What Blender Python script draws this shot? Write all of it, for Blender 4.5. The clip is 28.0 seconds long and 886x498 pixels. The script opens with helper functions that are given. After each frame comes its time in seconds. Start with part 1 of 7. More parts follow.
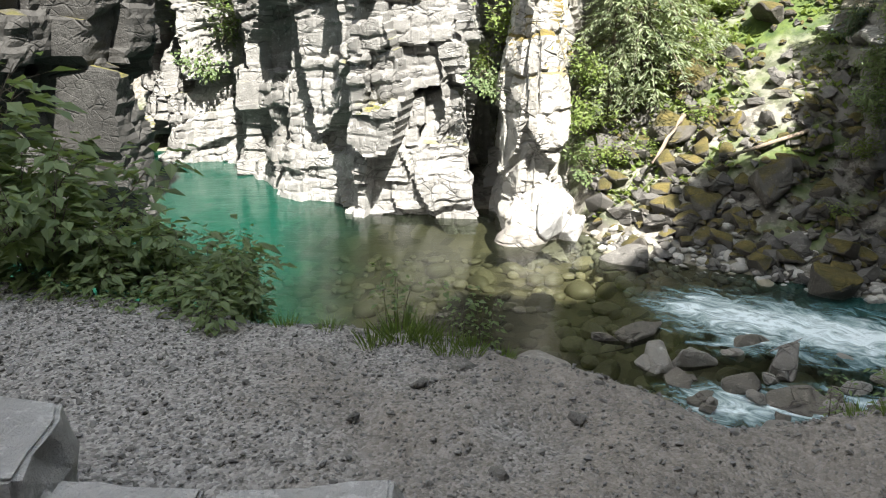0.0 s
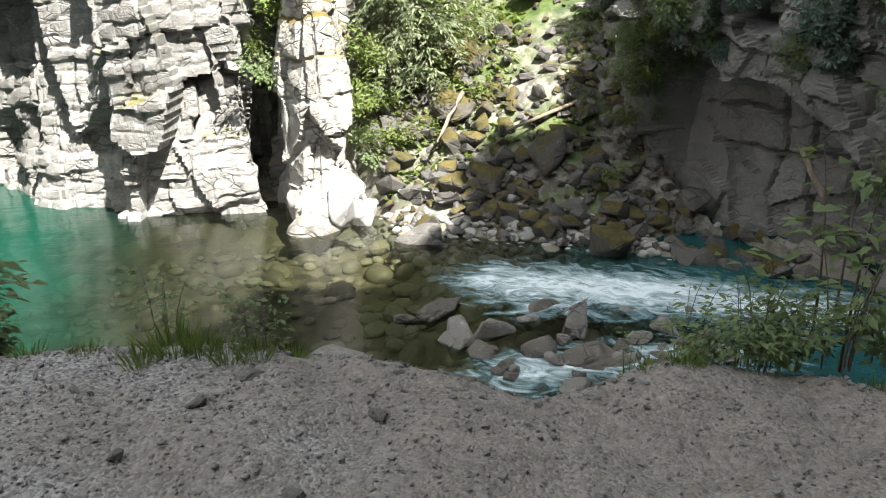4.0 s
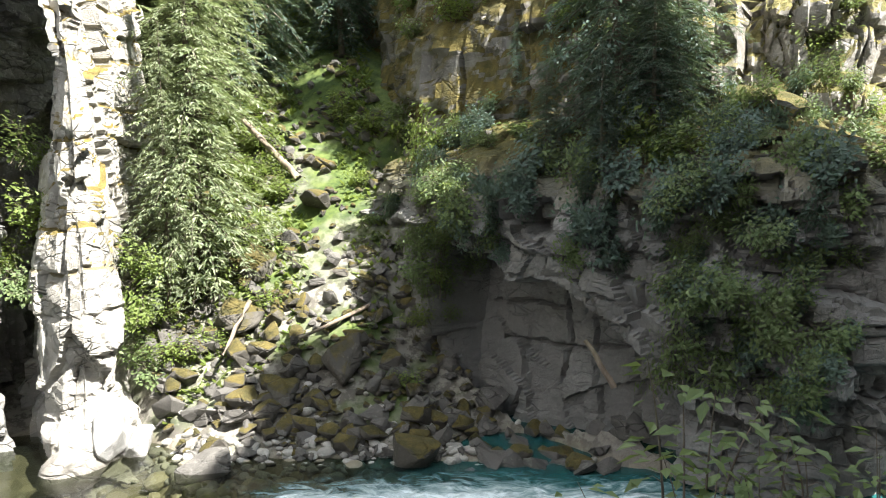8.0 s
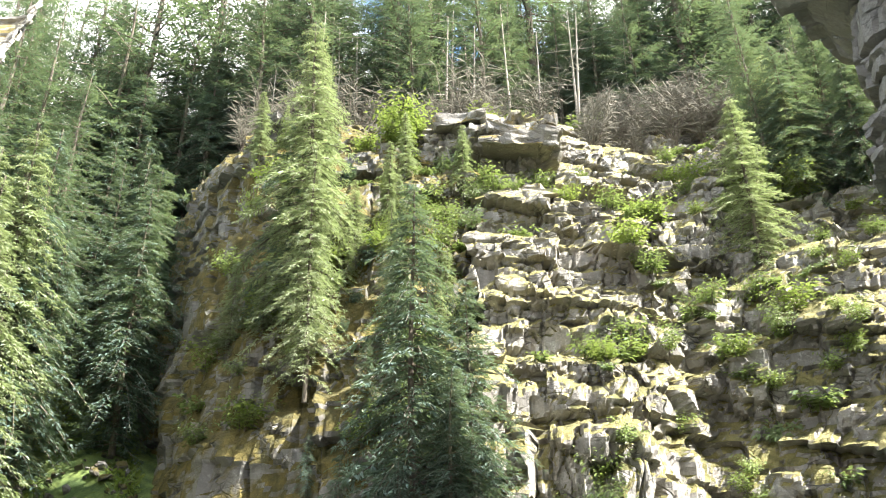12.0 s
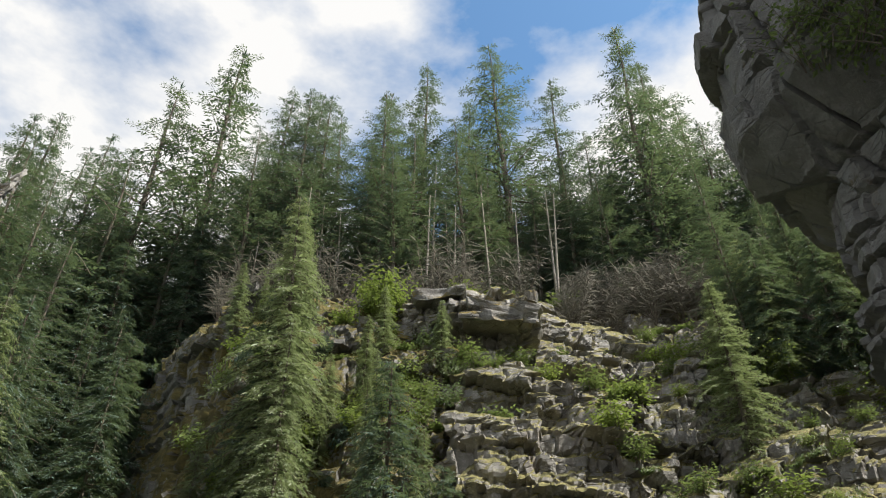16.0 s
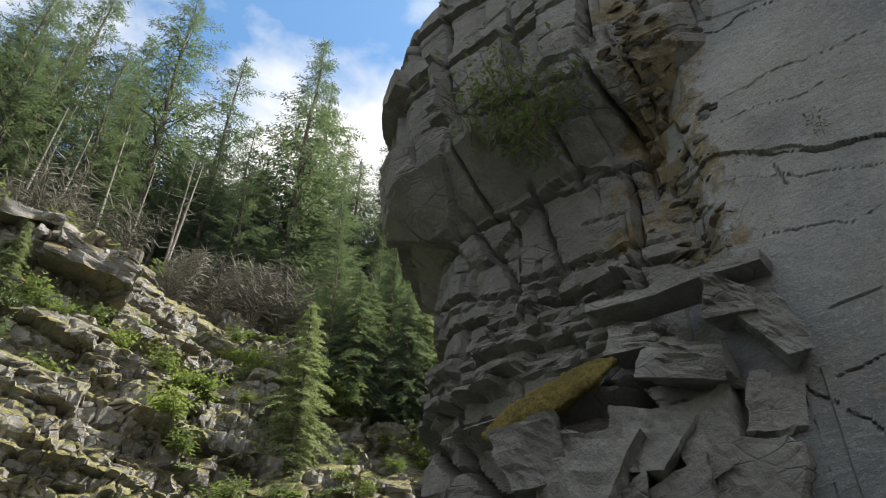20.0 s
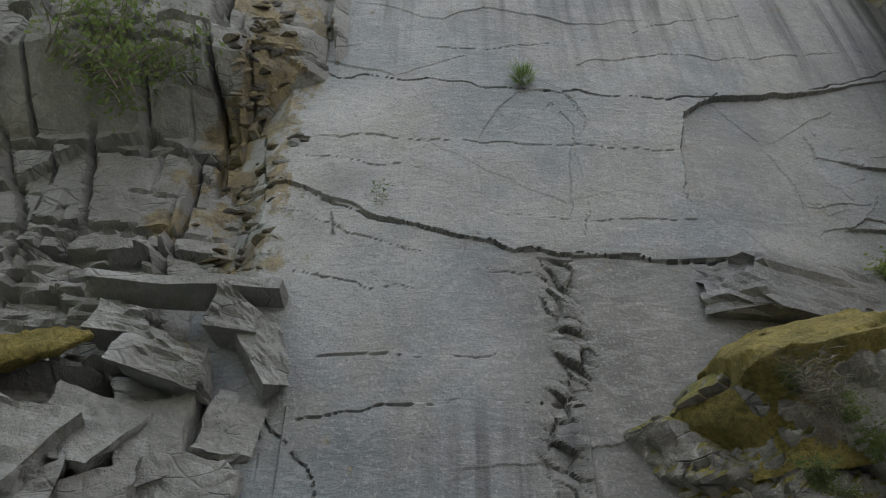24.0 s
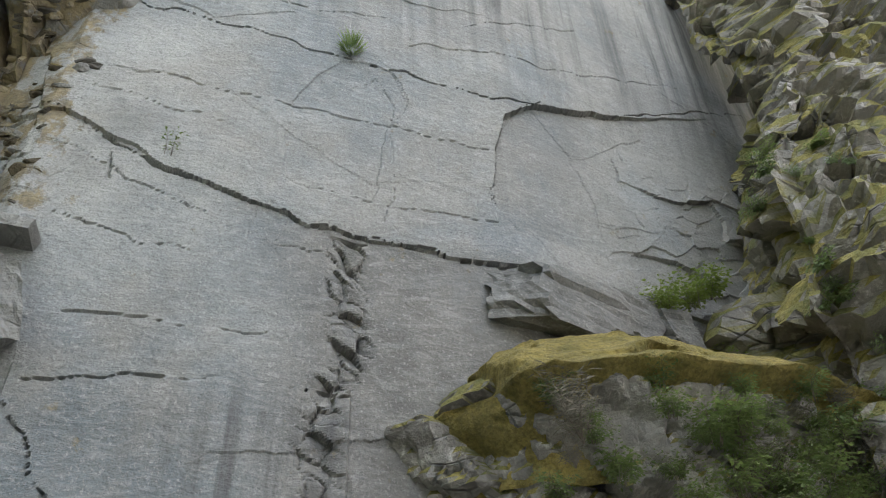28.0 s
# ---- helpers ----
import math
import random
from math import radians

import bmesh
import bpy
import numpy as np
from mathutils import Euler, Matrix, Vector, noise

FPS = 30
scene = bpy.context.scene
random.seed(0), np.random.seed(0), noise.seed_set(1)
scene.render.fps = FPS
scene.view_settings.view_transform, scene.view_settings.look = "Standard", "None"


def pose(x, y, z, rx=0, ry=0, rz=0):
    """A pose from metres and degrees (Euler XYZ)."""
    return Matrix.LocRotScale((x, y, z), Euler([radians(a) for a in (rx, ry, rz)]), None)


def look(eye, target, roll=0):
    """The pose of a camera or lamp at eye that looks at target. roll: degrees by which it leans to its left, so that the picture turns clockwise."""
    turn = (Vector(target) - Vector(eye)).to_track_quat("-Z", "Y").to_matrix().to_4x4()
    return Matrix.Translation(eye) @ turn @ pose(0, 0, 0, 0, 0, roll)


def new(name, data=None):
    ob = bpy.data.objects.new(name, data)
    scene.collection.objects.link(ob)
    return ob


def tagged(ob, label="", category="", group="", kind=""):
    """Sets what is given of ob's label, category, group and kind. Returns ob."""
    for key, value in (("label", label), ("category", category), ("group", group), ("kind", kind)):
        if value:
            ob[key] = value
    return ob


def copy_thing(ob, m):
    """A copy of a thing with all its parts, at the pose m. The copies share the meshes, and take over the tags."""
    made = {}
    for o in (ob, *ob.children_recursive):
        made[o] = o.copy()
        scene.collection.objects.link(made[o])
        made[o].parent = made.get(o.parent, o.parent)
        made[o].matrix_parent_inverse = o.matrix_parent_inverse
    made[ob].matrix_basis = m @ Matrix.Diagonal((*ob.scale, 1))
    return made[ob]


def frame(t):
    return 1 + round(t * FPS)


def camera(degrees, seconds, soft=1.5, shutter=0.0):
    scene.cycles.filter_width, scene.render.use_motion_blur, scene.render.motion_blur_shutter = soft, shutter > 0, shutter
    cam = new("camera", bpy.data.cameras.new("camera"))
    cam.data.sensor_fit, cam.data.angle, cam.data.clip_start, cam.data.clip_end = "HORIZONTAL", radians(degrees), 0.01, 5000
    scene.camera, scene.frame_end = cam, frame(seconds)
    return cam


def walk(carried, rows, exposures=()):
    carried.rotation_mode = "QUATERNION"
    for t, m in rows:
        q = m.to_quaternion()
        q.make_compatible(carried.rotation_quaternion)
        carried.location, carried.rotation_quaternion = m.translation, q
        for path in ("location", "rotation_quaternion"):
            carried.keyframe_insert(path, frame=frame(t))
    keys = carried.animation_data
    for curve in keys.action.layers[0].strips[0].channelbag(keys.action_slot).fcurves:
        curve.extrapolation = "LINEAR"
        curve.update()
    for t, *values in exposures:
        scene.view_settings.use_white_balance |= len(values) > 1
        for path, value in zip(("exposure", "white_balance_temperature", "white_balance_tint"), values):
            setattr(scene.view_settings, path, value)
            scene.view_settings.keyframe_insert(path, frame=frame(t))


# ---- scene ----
cam = camera(60.3, 28.0, soft=1.1)
ROWS = [
    (0.0, 0.000, -0.000, 1.600, 71.50, 0.00, -0.00),
    (0.5, 0.021, 0.021, 1.588, 71.46, 0.05, -1.72),
    (1.0, 0.040, 0.044, 1.575, 71.37, 0.09, -3.35),
    (1.5, 0.058, 0.071, 1.560, 71.28, 0.16, -5.09),
    (2.0, 0.072, 0.103, 1.544, 71.20, 0.22, -7.06),
    (2.5, 0.084, 0.140, 1.527, 71.08, 0.36, -9.27),
    (3.0, 0.094, 0.180, 1.512, 70.95, 0.41, -11.53),
    (3.5, 0.103, 0.224, 1.501, 70.80, 0.43, -13.77),
    (5.5, 0.139, 0.431, 1.482, 70.22, 0.56, -22.00),
    (6.0, 0.158, 0.496, 1.481, 71.77, 0.57, -23.62),
    (6.5, 0.187, 0.572, 1.483, 74.44, 0.59, -25.34),
    (7.0, 0.223, 0.655, 1.489, 77.91, 0.61, -27.21),
    (7.5, 0.262, 0.741, 1.498, 81.58, 0.57, -29.26),
    (8.0, 0.301, 0.823, 1.514, 85.22, 0.55, -31.73),
    (8.5, 0.339, 0.897, 1.536, 88.89, 0.52, -34.60),
    (9.0, 0.377, 0.964, 1.563, 92.57, 0.46, -37.45),
    (9.5, 0.416, 1.028, 1.596, 96.41, 0.46, -40.27),
    (10.0, 0.459, 1.091, 1.635, 100.05, 0.30, -42.72),
    (10.5, 0.505, 1.150, 1.680, 103.80, 0.28, -44.76),
    (11.0, 0.548, 1.205, 1.730, 107.65, 0.39, -46.23),
    (11.5, 0.587, 1.255, 1.782, 111.49, 0.34, -46.93),
    (12.0, 0.621, 1.302, 1.835, 114.69, 0.35, -47.16),
    (12.5, 0.651, 1.345, 1.885, 117.50, 0.32, -47.38),
    (13.0, 0.677, 1.380, 1.928, 120.46, 0.28, -47.46),
    (13.5, 0.702, 1.407, 1.964, 123.50, 0.21, -47.53),
    (15.5, 0.797, 1.491, 2.085, 127.73, 0.17, -48.67),
    (16.0, 0.831, 1.522, 2.112, 127.60, 0.11, -49.19),
    (16.5, 0.872, 1.560, 2.136, 127.48, -0.13, -50.23),
    (17.0, 0.918, 1.600, 2.159, 127.39, -0.41, -52.50),
    (17.5, 0.967, 1.636, 2.181, 127.41, -0.46, -56.60),
    (18.0, 1.018, 1.664, 2.200, 127.46, -0.65, -62.13),
    (18.5, 1.074, 1.682, 2.218, 127.45, -0.83, -68.27),
    (19.0, 1.137, 1.688, 2.235, 127.70, -0.85, -73.98),
    (19.5, 1.206, 1.682, 2.249, 127.94, -0.88, -79.46),
    (20.0, 1.277, 1.667, 2.263, 128.13, -0.94, -84.39),
    (20.5, 1.344, 1.642, 2.274, 128.29, -1.00, -89.30),
    (21.0, 1.405, 1.611, 2.278, 128.66, -0.95, -94.50),
    (21.5, 1.455, 1.573, 2.276, 129.14, -0.93, -99.56),
    (22.0, 1.494, 1.532, 2.269, 129.58, -0.65, -105.25),
    (22.5, 1.524, 1.487, 2.264, 129.94, -0.33, -110.92),
    (24.5, 1.650, 1.308, 2.286, 130.74, 0.41, -126.92),
    (25.0, 1.663, 1.261, 2.307, 130.61, 0.50, -128.43),
    (25.5, 1.661, 1.210, 2.337, 130.30, 0.55, -130.03),
    (26.0, 1.648, 1.162, 2.369, 129.92, 0.75, -132.26),
    (26.5, 1.627, 1.118, 2.398, 129.58, 0.91, -134.59),
    (27.0, 1.604, 1.080, 2.426, 129.30, 1.18, -136.77),
    (27.5, 1.582, 1.045, 2.455, 128.94, 1.56, -138.72),
    (28.0, 1.563, 1.011, 2.485, 128.49, 1.75, -139.60),
]
walk(cam, [(t, pose(x, y, z, rx, ry, rz)) for t, x, y, z, rx, ry, rz in ROWS],
     exposures=((0, 2.08), (6.5, 2.12), (8.5, 2.4), (11, 2.8), (12.5, 2.6), (15.5, 1.0), (17.5, 0.82), (19, 1.0), (21, 1.28), (22.5, 1.5), (24.5, 2.42), (28, 2.92)))

# ---- light ----
SUN_DIR = Vector((0.38, -0.925, 1.376)).normalized()
world = bpy.data.worlds.new("sky")
scene.world = world
world.use_nodes = True
wt = world.node_tree
wt.nodes.clear()
sky = wt.nodes.new("ShaderNodeTexSky")
sky.sky_type = 'NISHITA'
sky.sun_disc = False
sky.sun_elevation = math.asin(SUN_DIR.z)
sky.sun_rotation = math.atan2(SUN_DIR.x, SUN_DIR.y)
w_geo = wt.nodes.new("ShaderNodeTexCoord")
w_map = wt.nodes.new("ShaderNodeMapping")
w_map.inputs["Scale"].default_value = (1.6, 1.6, 3.2)
w_map.inputs["Location"].default_value = (0.20, 0.25, 0.0)
w_noise = wt.nodes.new("ShaderNodeTexNoise")
w_noise.inputs["Scale"].default_value = 1.7
w_noise.inputs["Detail"].default_value = 7.0
w_noise.inputs["Roughness"].default_value = 0.55
w_ramp = wt.nodes.new("ShaderNodeValToRGB")
w_ramp.color_ramp.elements[0].position, w_ramp.color_ramp.elements[1].position = 0.36, 0.53
w_mix = wt.nodes.new("ShaderNodeMix")
w_mix.data_type = 'RGBA'
w_mix.inputs["B"].default_value = (12.9, 12.8, 12.6, 1)
w_bg = wt.nodes.new("ShaderNodeBackground")
w_bg.inputs["Strength"].default_value = 0.041
w_out = wt.nodes.new("ShaderNodeOutputWorld")
wt.links.new(w_geo.outputs["Generated"], w_map.inputs["Vector"])
wt.links.new(w_map.outputs["Vector"], w_noise.inputs["Vector"])
wt.links.new(w_noise.outputs["Fac"], w_ramp.inputs["Fac"])
wt.links.new(w_ramp.outputs["Color"], w_mix.inputs["Factor"])
w_blue = wt.nodes.new("ShaderNodeMix")
w_blue.data_type, w_blue.blend_type = 'RGBA', 'MULTIPLY'
w_blue.inputs["Factor"].default_value = 1.0
w_blue.inputs["B"].default_value = (2.0, 2.7, 2.9, 1)
wt.links.new(sky.outputs["Color"], w_blue.inputs["A"])
wt.links.new(w_blue.outputs["Result"], w_mix.inputs["A"])
wt.links.new(w_mix.outputs["Result"], w_bg.inputs["Color"])
wt.links.new(w_bg.outputs["Background"], w_out.inputs["Surface"])
sun_data = bpy.data.lights.new("sun", 'SUN')
sun_data.energy, sun_data.angle, sun_data.color = 5.0, radians(0.53), (1.0, 0.95, 0.86)
sun = new("sun", sun_data)
sun.matrix_world = look(SUN_DIR * 60, (0, 0, 0))


# ---- materials ----
class Nodes:
    """A short way to wire a node material."""

    def __init__(self, name):
        self.mat = bpy.data.materials.new(name)
        self.mat.use_nodes = True
        self.tree = self.mat.node_tree
        self.tree.nodes.clear()
        self.out = self.add("ShaderNodeOutputMaterial")
        self.coord = self.add("ShaderNodeNewGeometry").outputs["Position"]

    def add(self, kind, **sockets):
        n = self.tree.nodes.new(kind)
        for k, v in sockets.items():
            self.put(n.inputs[k.replace("_", " ")], v)
        return n

    def put(self, socket, v):
        if isinstance(v, bpy.types.NodeSocket):
            self.tree.links.new(v, socket)
        else:
            socket.default_value = v

    def noise(self, scale, detail=5, rough=0.6, stretch=(1, 1, 1), vec=None, distortion=0.0):
        m = self.add("ShaderNodeMapping", Vector=vec or self.coord, Scale=stretch)
        return self.add("ShaderNodeTexNoise", Vector=m.outputs[0], Scale=scale, Detail=detail, Roughness=rough, Distortion=distortion).outputs["Fac"]

    def ramp(self, fac, lo, hi, a=0.0, b=1.0):
        return self.add("ShaderNodeMapRange", Value=fac, From_Min=lo, From_Max=hi, To_Min=a, To_Max=b).outputs[0]

    def mix(self, fac, a, b, blend='MIX'):
        n = self.tree.nodes.new("ShaderNodeMix")
        n.data_type, n.blend_type = 'RGBA', blend
        self.put(n.inputs["Factor"], fac)
        for k, v in (("A", a), ("B", b)):
            self.put(n.inputs[k], (*v, 1) if isinstance(v, tuple) and len(v) == 3 else v)
        return n.outputs["Result"]

    def math(self, op, a, b=0.0):
        n = self.tree.nodes.new("ShaderNodeMath")
        n.operation = op
        self.put(n.inputs[0], a)
        self.put(n.inputs[1], b)
        return n.outputs[0]

    def bump(self, height, strength=0.5, distance=0.02, normal=None):
        n = self.add("ShaderNodeBump", Height=height, Strength=strength, Distance=distance)
        if normal:
            self.put(n.inputs["Normal"], normal)
        return n.outputs[0]

    def finish(self, colour, rough=0.85, normal=None, metal=0.0, **more):
        b = self.add("ShaderNodeBsdfPrincipled", Roughness=rough, Metallic=metal)
        self.put(b.inputs["Base Color"], (*colour, 1) if isinstance(colour, tuple) else colour)
        if normal:
            self.put(b.inputs["Normal"], normal)
        for k, v in more.items():
            self.put(b.inputs[k.replace("_", " ")], v)
        self.tree.links.new(b.outputs[0], self.out.inputs["Surface"])
        return self.mat


def rock_material(name, light, dark, stain, moss=0.5, streak=0.5, moss_a=(0.11, 0.12, 0.04), moss_b=(0.30, 0.255, 0.075), grain=1.0, ochre=False, specks=0.55, joints=1.0, moss_from=None):
    """Rock with grain, streaks that run down, lichen, and moss on what looks up."""
    n = Nodes(name)
    big, mid, fine = n.noise(0.55, 6, 0.62), n.noise(2.6 * grain, 6, 0.65), n.noise(24 * grain, 4, 0.7)
    col = n.mix(n.ramp(big, 0.36, 0.64), dark, light)
    col = n.mix(n.ramp(mid, 0.35, 0.7, 0, 0.75), col, dark)
    col = n.mix(n.ramp(n.noise(1.5, 5, 0.6, (1.6, 1.6, 0.16)), 0.52, 0.72, 0, streak), col, stain)
    lichen = n.ramp(n.noise(7.0, 6, 0.72), 0.56, 0.62, 0, specks)
    col = n.mix(lichen, col, tuple(min(1, c * 1.45) for c in light))
    col = n.mix(n.ramp(fine, 0.38, 0.62, 0, 0.5), col, dark)
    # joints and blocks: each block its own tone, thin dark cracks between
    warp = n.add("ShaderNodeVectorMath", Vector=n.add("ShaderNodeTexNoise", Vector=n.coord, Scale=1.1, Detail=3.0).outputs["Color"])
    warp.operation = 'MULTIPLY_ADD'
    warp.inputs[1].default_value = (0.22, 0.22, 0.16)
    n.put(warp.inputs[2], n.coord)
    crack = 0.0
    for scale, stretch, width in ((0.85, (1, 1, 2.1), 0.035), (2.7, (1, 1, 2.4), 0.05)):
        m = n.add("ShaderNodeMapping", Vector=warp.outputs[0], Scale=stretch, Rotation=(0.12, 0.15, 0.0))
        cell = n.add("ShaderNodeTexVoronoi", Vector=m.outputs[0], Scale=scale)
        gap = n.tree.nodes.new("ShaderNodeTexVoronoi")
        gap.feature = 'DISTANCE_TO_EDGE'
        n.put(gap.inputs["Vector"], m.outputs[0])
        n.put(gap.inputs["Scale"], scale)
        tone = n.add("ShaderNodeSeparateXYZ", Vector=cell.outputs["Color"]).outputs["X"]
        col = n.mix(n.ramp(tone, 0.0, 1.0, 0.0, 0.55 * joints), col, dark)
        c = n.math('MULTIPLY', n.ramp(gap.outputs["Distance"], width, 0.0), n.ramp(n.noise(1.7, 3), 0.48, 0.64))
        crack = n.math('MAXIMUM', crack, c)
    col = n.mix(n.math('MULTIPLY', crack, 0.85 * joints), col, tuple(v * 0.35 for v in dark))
    if ochre:
        xyz = n.add("ShaderNodeSeparateXYZ", Vector=n.coord)
        belt = n.math('MULTIPLY', n.ramp(n.math('ABSOLUTE', n.math('ADD', xyz.outputs["Y"], -0.12)), 0.75, 0.15), n.ramp(xyz.outputs["Z"], 5.8, 6.8))
        rust = n.ramp(n.math('ADD', n.math('MULTIPLY', belt, 0.20), n.noise(2.1, 6, 0.7)), 0.64, 0.70, 0, 0.8)
        col = n.mix(rust, col, n.mix(n.ramp(n.noise(6, 4, 0.7), 0.4, 0.6), (0.09, 0.068, 0.034), (0.21, 0.165, 0.08)))
    up = n.add("ShaderNodeSeparateXYZ", Vector=n.add("ShaderNodeNewGeometry").outputs["Normal"]).outputs["Z"]
    patch = n.noise(0.9, 5, 0.65)
    mask = n.ramp(n.math('ADD', n.math('MULTIPLY', up, 0.62), n.math('MULTIPLY', patch, 0.9)), 1.0 - 0.5 * moss, 1.12 - 0.5 * moss)
    if moss_from is not None:
        mask = n.math('MULTIPLY', mask, n.ramp(n.add("ShaderNodeSeparateXYZ", Vector=n.coord).outputs["Z"], moss_from, moss_from + 1.2))
    moss_col = n.mix(n.ramp(n.noise(3.5, 4, 0.6), 0.35, 0.65), moss_a, moss_b)
    moss_col = n.mix(n.ramp(n.noise(40, 3, 0.7), 0.35, 0.7, 0, 0.6), moss_col, tuple(c * 0.45 for c in moss_a))
    col = n.mix(mask, col, moss_col)
    h = n.math('SUBTRACT', n.math('ADD', n.math('MULTIPLY', mid, 1.0), n.math('MULTIPLY', fine, 0.45)), n.math('MULTIPLY', crack, 0.8 * joints))
    nor = n.bump(h, 0.9, 0.07)
    nor = n.bump(n.noise(60, 3, 0.7), n.ramp(mask, 0, 1, 0.15, 0.8), 0.02, nor)
    return n.finish(col, n.ramp(mask, 0, 1, 0.78, 0.98), nor)


def leaf_material(name, a, b, trans=0.35, rough=0.55):
    """Leaves: the colour varies from clump to clump; some light passes through."""
    n = Nodes(name)
    island = n.add("ShaderNodeNewGeometry").outputs["Random Per Island"]
    ob = n.add("ShaderNodeObjectInfo").outputs["Random"]
    col = n.mix(island, a, b)
    col = n.mix(n.ramp(ob, 0, 1, 0, 0.35), col, tuple(c * 0.7 for c in a))
    col = n.mix(n.ramp(n.noise(0.8, 3), 0.35, 0.65, 0, 0.4), col, b)
    p = n.add("ShaderNodeBsdfPrincipled", Roughness=rough)
    n.put(p.inputs["Base Color"], col)
    t = n.add("ShaderNodeBsdfTranslucent")
    n.put(t.inputs["Color"], n.mix(0.5, col, (0.25, 0.32, 0.06)))
    m = n.add("ShaderNodeMixShader", Fac=trans)
    n.tree.links.new(p.outputs[0], m.inputs[1])
    n.tree.links.new(t.outputs[0], m.inputs[2])
    n.tree.links.new(m.outputs[0], n.out.inputs["Surface"])
    return n.mat


def bark_material(name, a, b):
    n = Nodes(name)
    g = n.noise(14, 5, 0.7, (1, 1, 0.2))
    col = n.mix(n.ramp(g, 0.35, 0.65), a, b)
    return n.finish(n.mix(n.ramp(n.noise(1.5, 3), 0.45, 0.65, 0, 0.5), col, (0.12, 0.13, 0.07)), 0.95, n.bump(g, 0.8, 0.03))


# one gneiss in copies: paler here for sunlight, darker for the shaded cliffs
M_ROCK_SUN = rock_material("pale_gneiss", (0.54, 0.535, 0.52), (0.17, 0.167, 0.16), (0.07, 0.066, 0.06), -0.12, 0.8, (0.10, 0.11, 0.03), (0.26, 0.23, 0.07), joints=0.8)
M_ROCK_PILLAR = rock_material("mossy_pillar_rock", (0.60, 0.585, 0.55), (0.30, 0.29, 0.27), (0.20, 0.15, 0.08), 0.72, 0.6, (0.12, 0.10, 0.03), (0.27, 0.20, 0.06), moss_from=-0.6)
# upstream cliff: gneiss colour darkened to carry the shade it stands in
M_ROCK_DARK = rock_material("shade_darkened_gneiss", (0.105, 0.105, 0.10), (0.032, 0.031, 0.03), (0.04, 0.038, 0.036), 0.0, 0.6, (0.07, 0.075, 0.02), (0.17, 0.14, 0.035))
# buttress: same gneiss, tone lowered in the colour for its shade
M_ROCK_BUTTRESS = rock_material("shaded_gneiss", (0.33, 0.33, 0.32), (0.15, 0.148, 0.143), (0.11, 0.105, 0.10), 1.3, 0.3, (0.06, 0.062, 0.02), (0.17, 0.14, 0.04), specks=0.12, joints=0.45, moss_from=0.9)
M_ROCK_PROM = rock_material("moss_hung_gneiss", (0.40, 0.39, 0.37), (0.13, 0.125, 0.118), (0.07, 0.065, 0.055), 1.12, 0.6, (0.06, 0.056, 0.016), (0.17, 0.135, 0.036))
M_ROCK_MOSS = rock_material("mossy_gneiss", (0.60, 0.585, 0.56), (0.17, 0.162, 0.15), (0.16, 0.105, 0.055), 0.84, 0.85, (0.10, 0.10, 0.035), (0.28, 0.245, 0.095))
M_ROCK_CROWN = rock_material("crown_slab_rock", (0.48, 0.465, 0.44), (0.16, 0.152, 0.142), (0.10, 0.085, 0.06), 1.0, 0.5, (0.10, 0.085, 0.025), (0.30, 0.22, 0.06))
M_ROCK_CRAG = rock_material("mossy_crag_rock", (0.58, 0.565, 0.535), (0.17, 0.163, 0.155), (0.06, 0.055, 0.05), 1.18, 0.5)


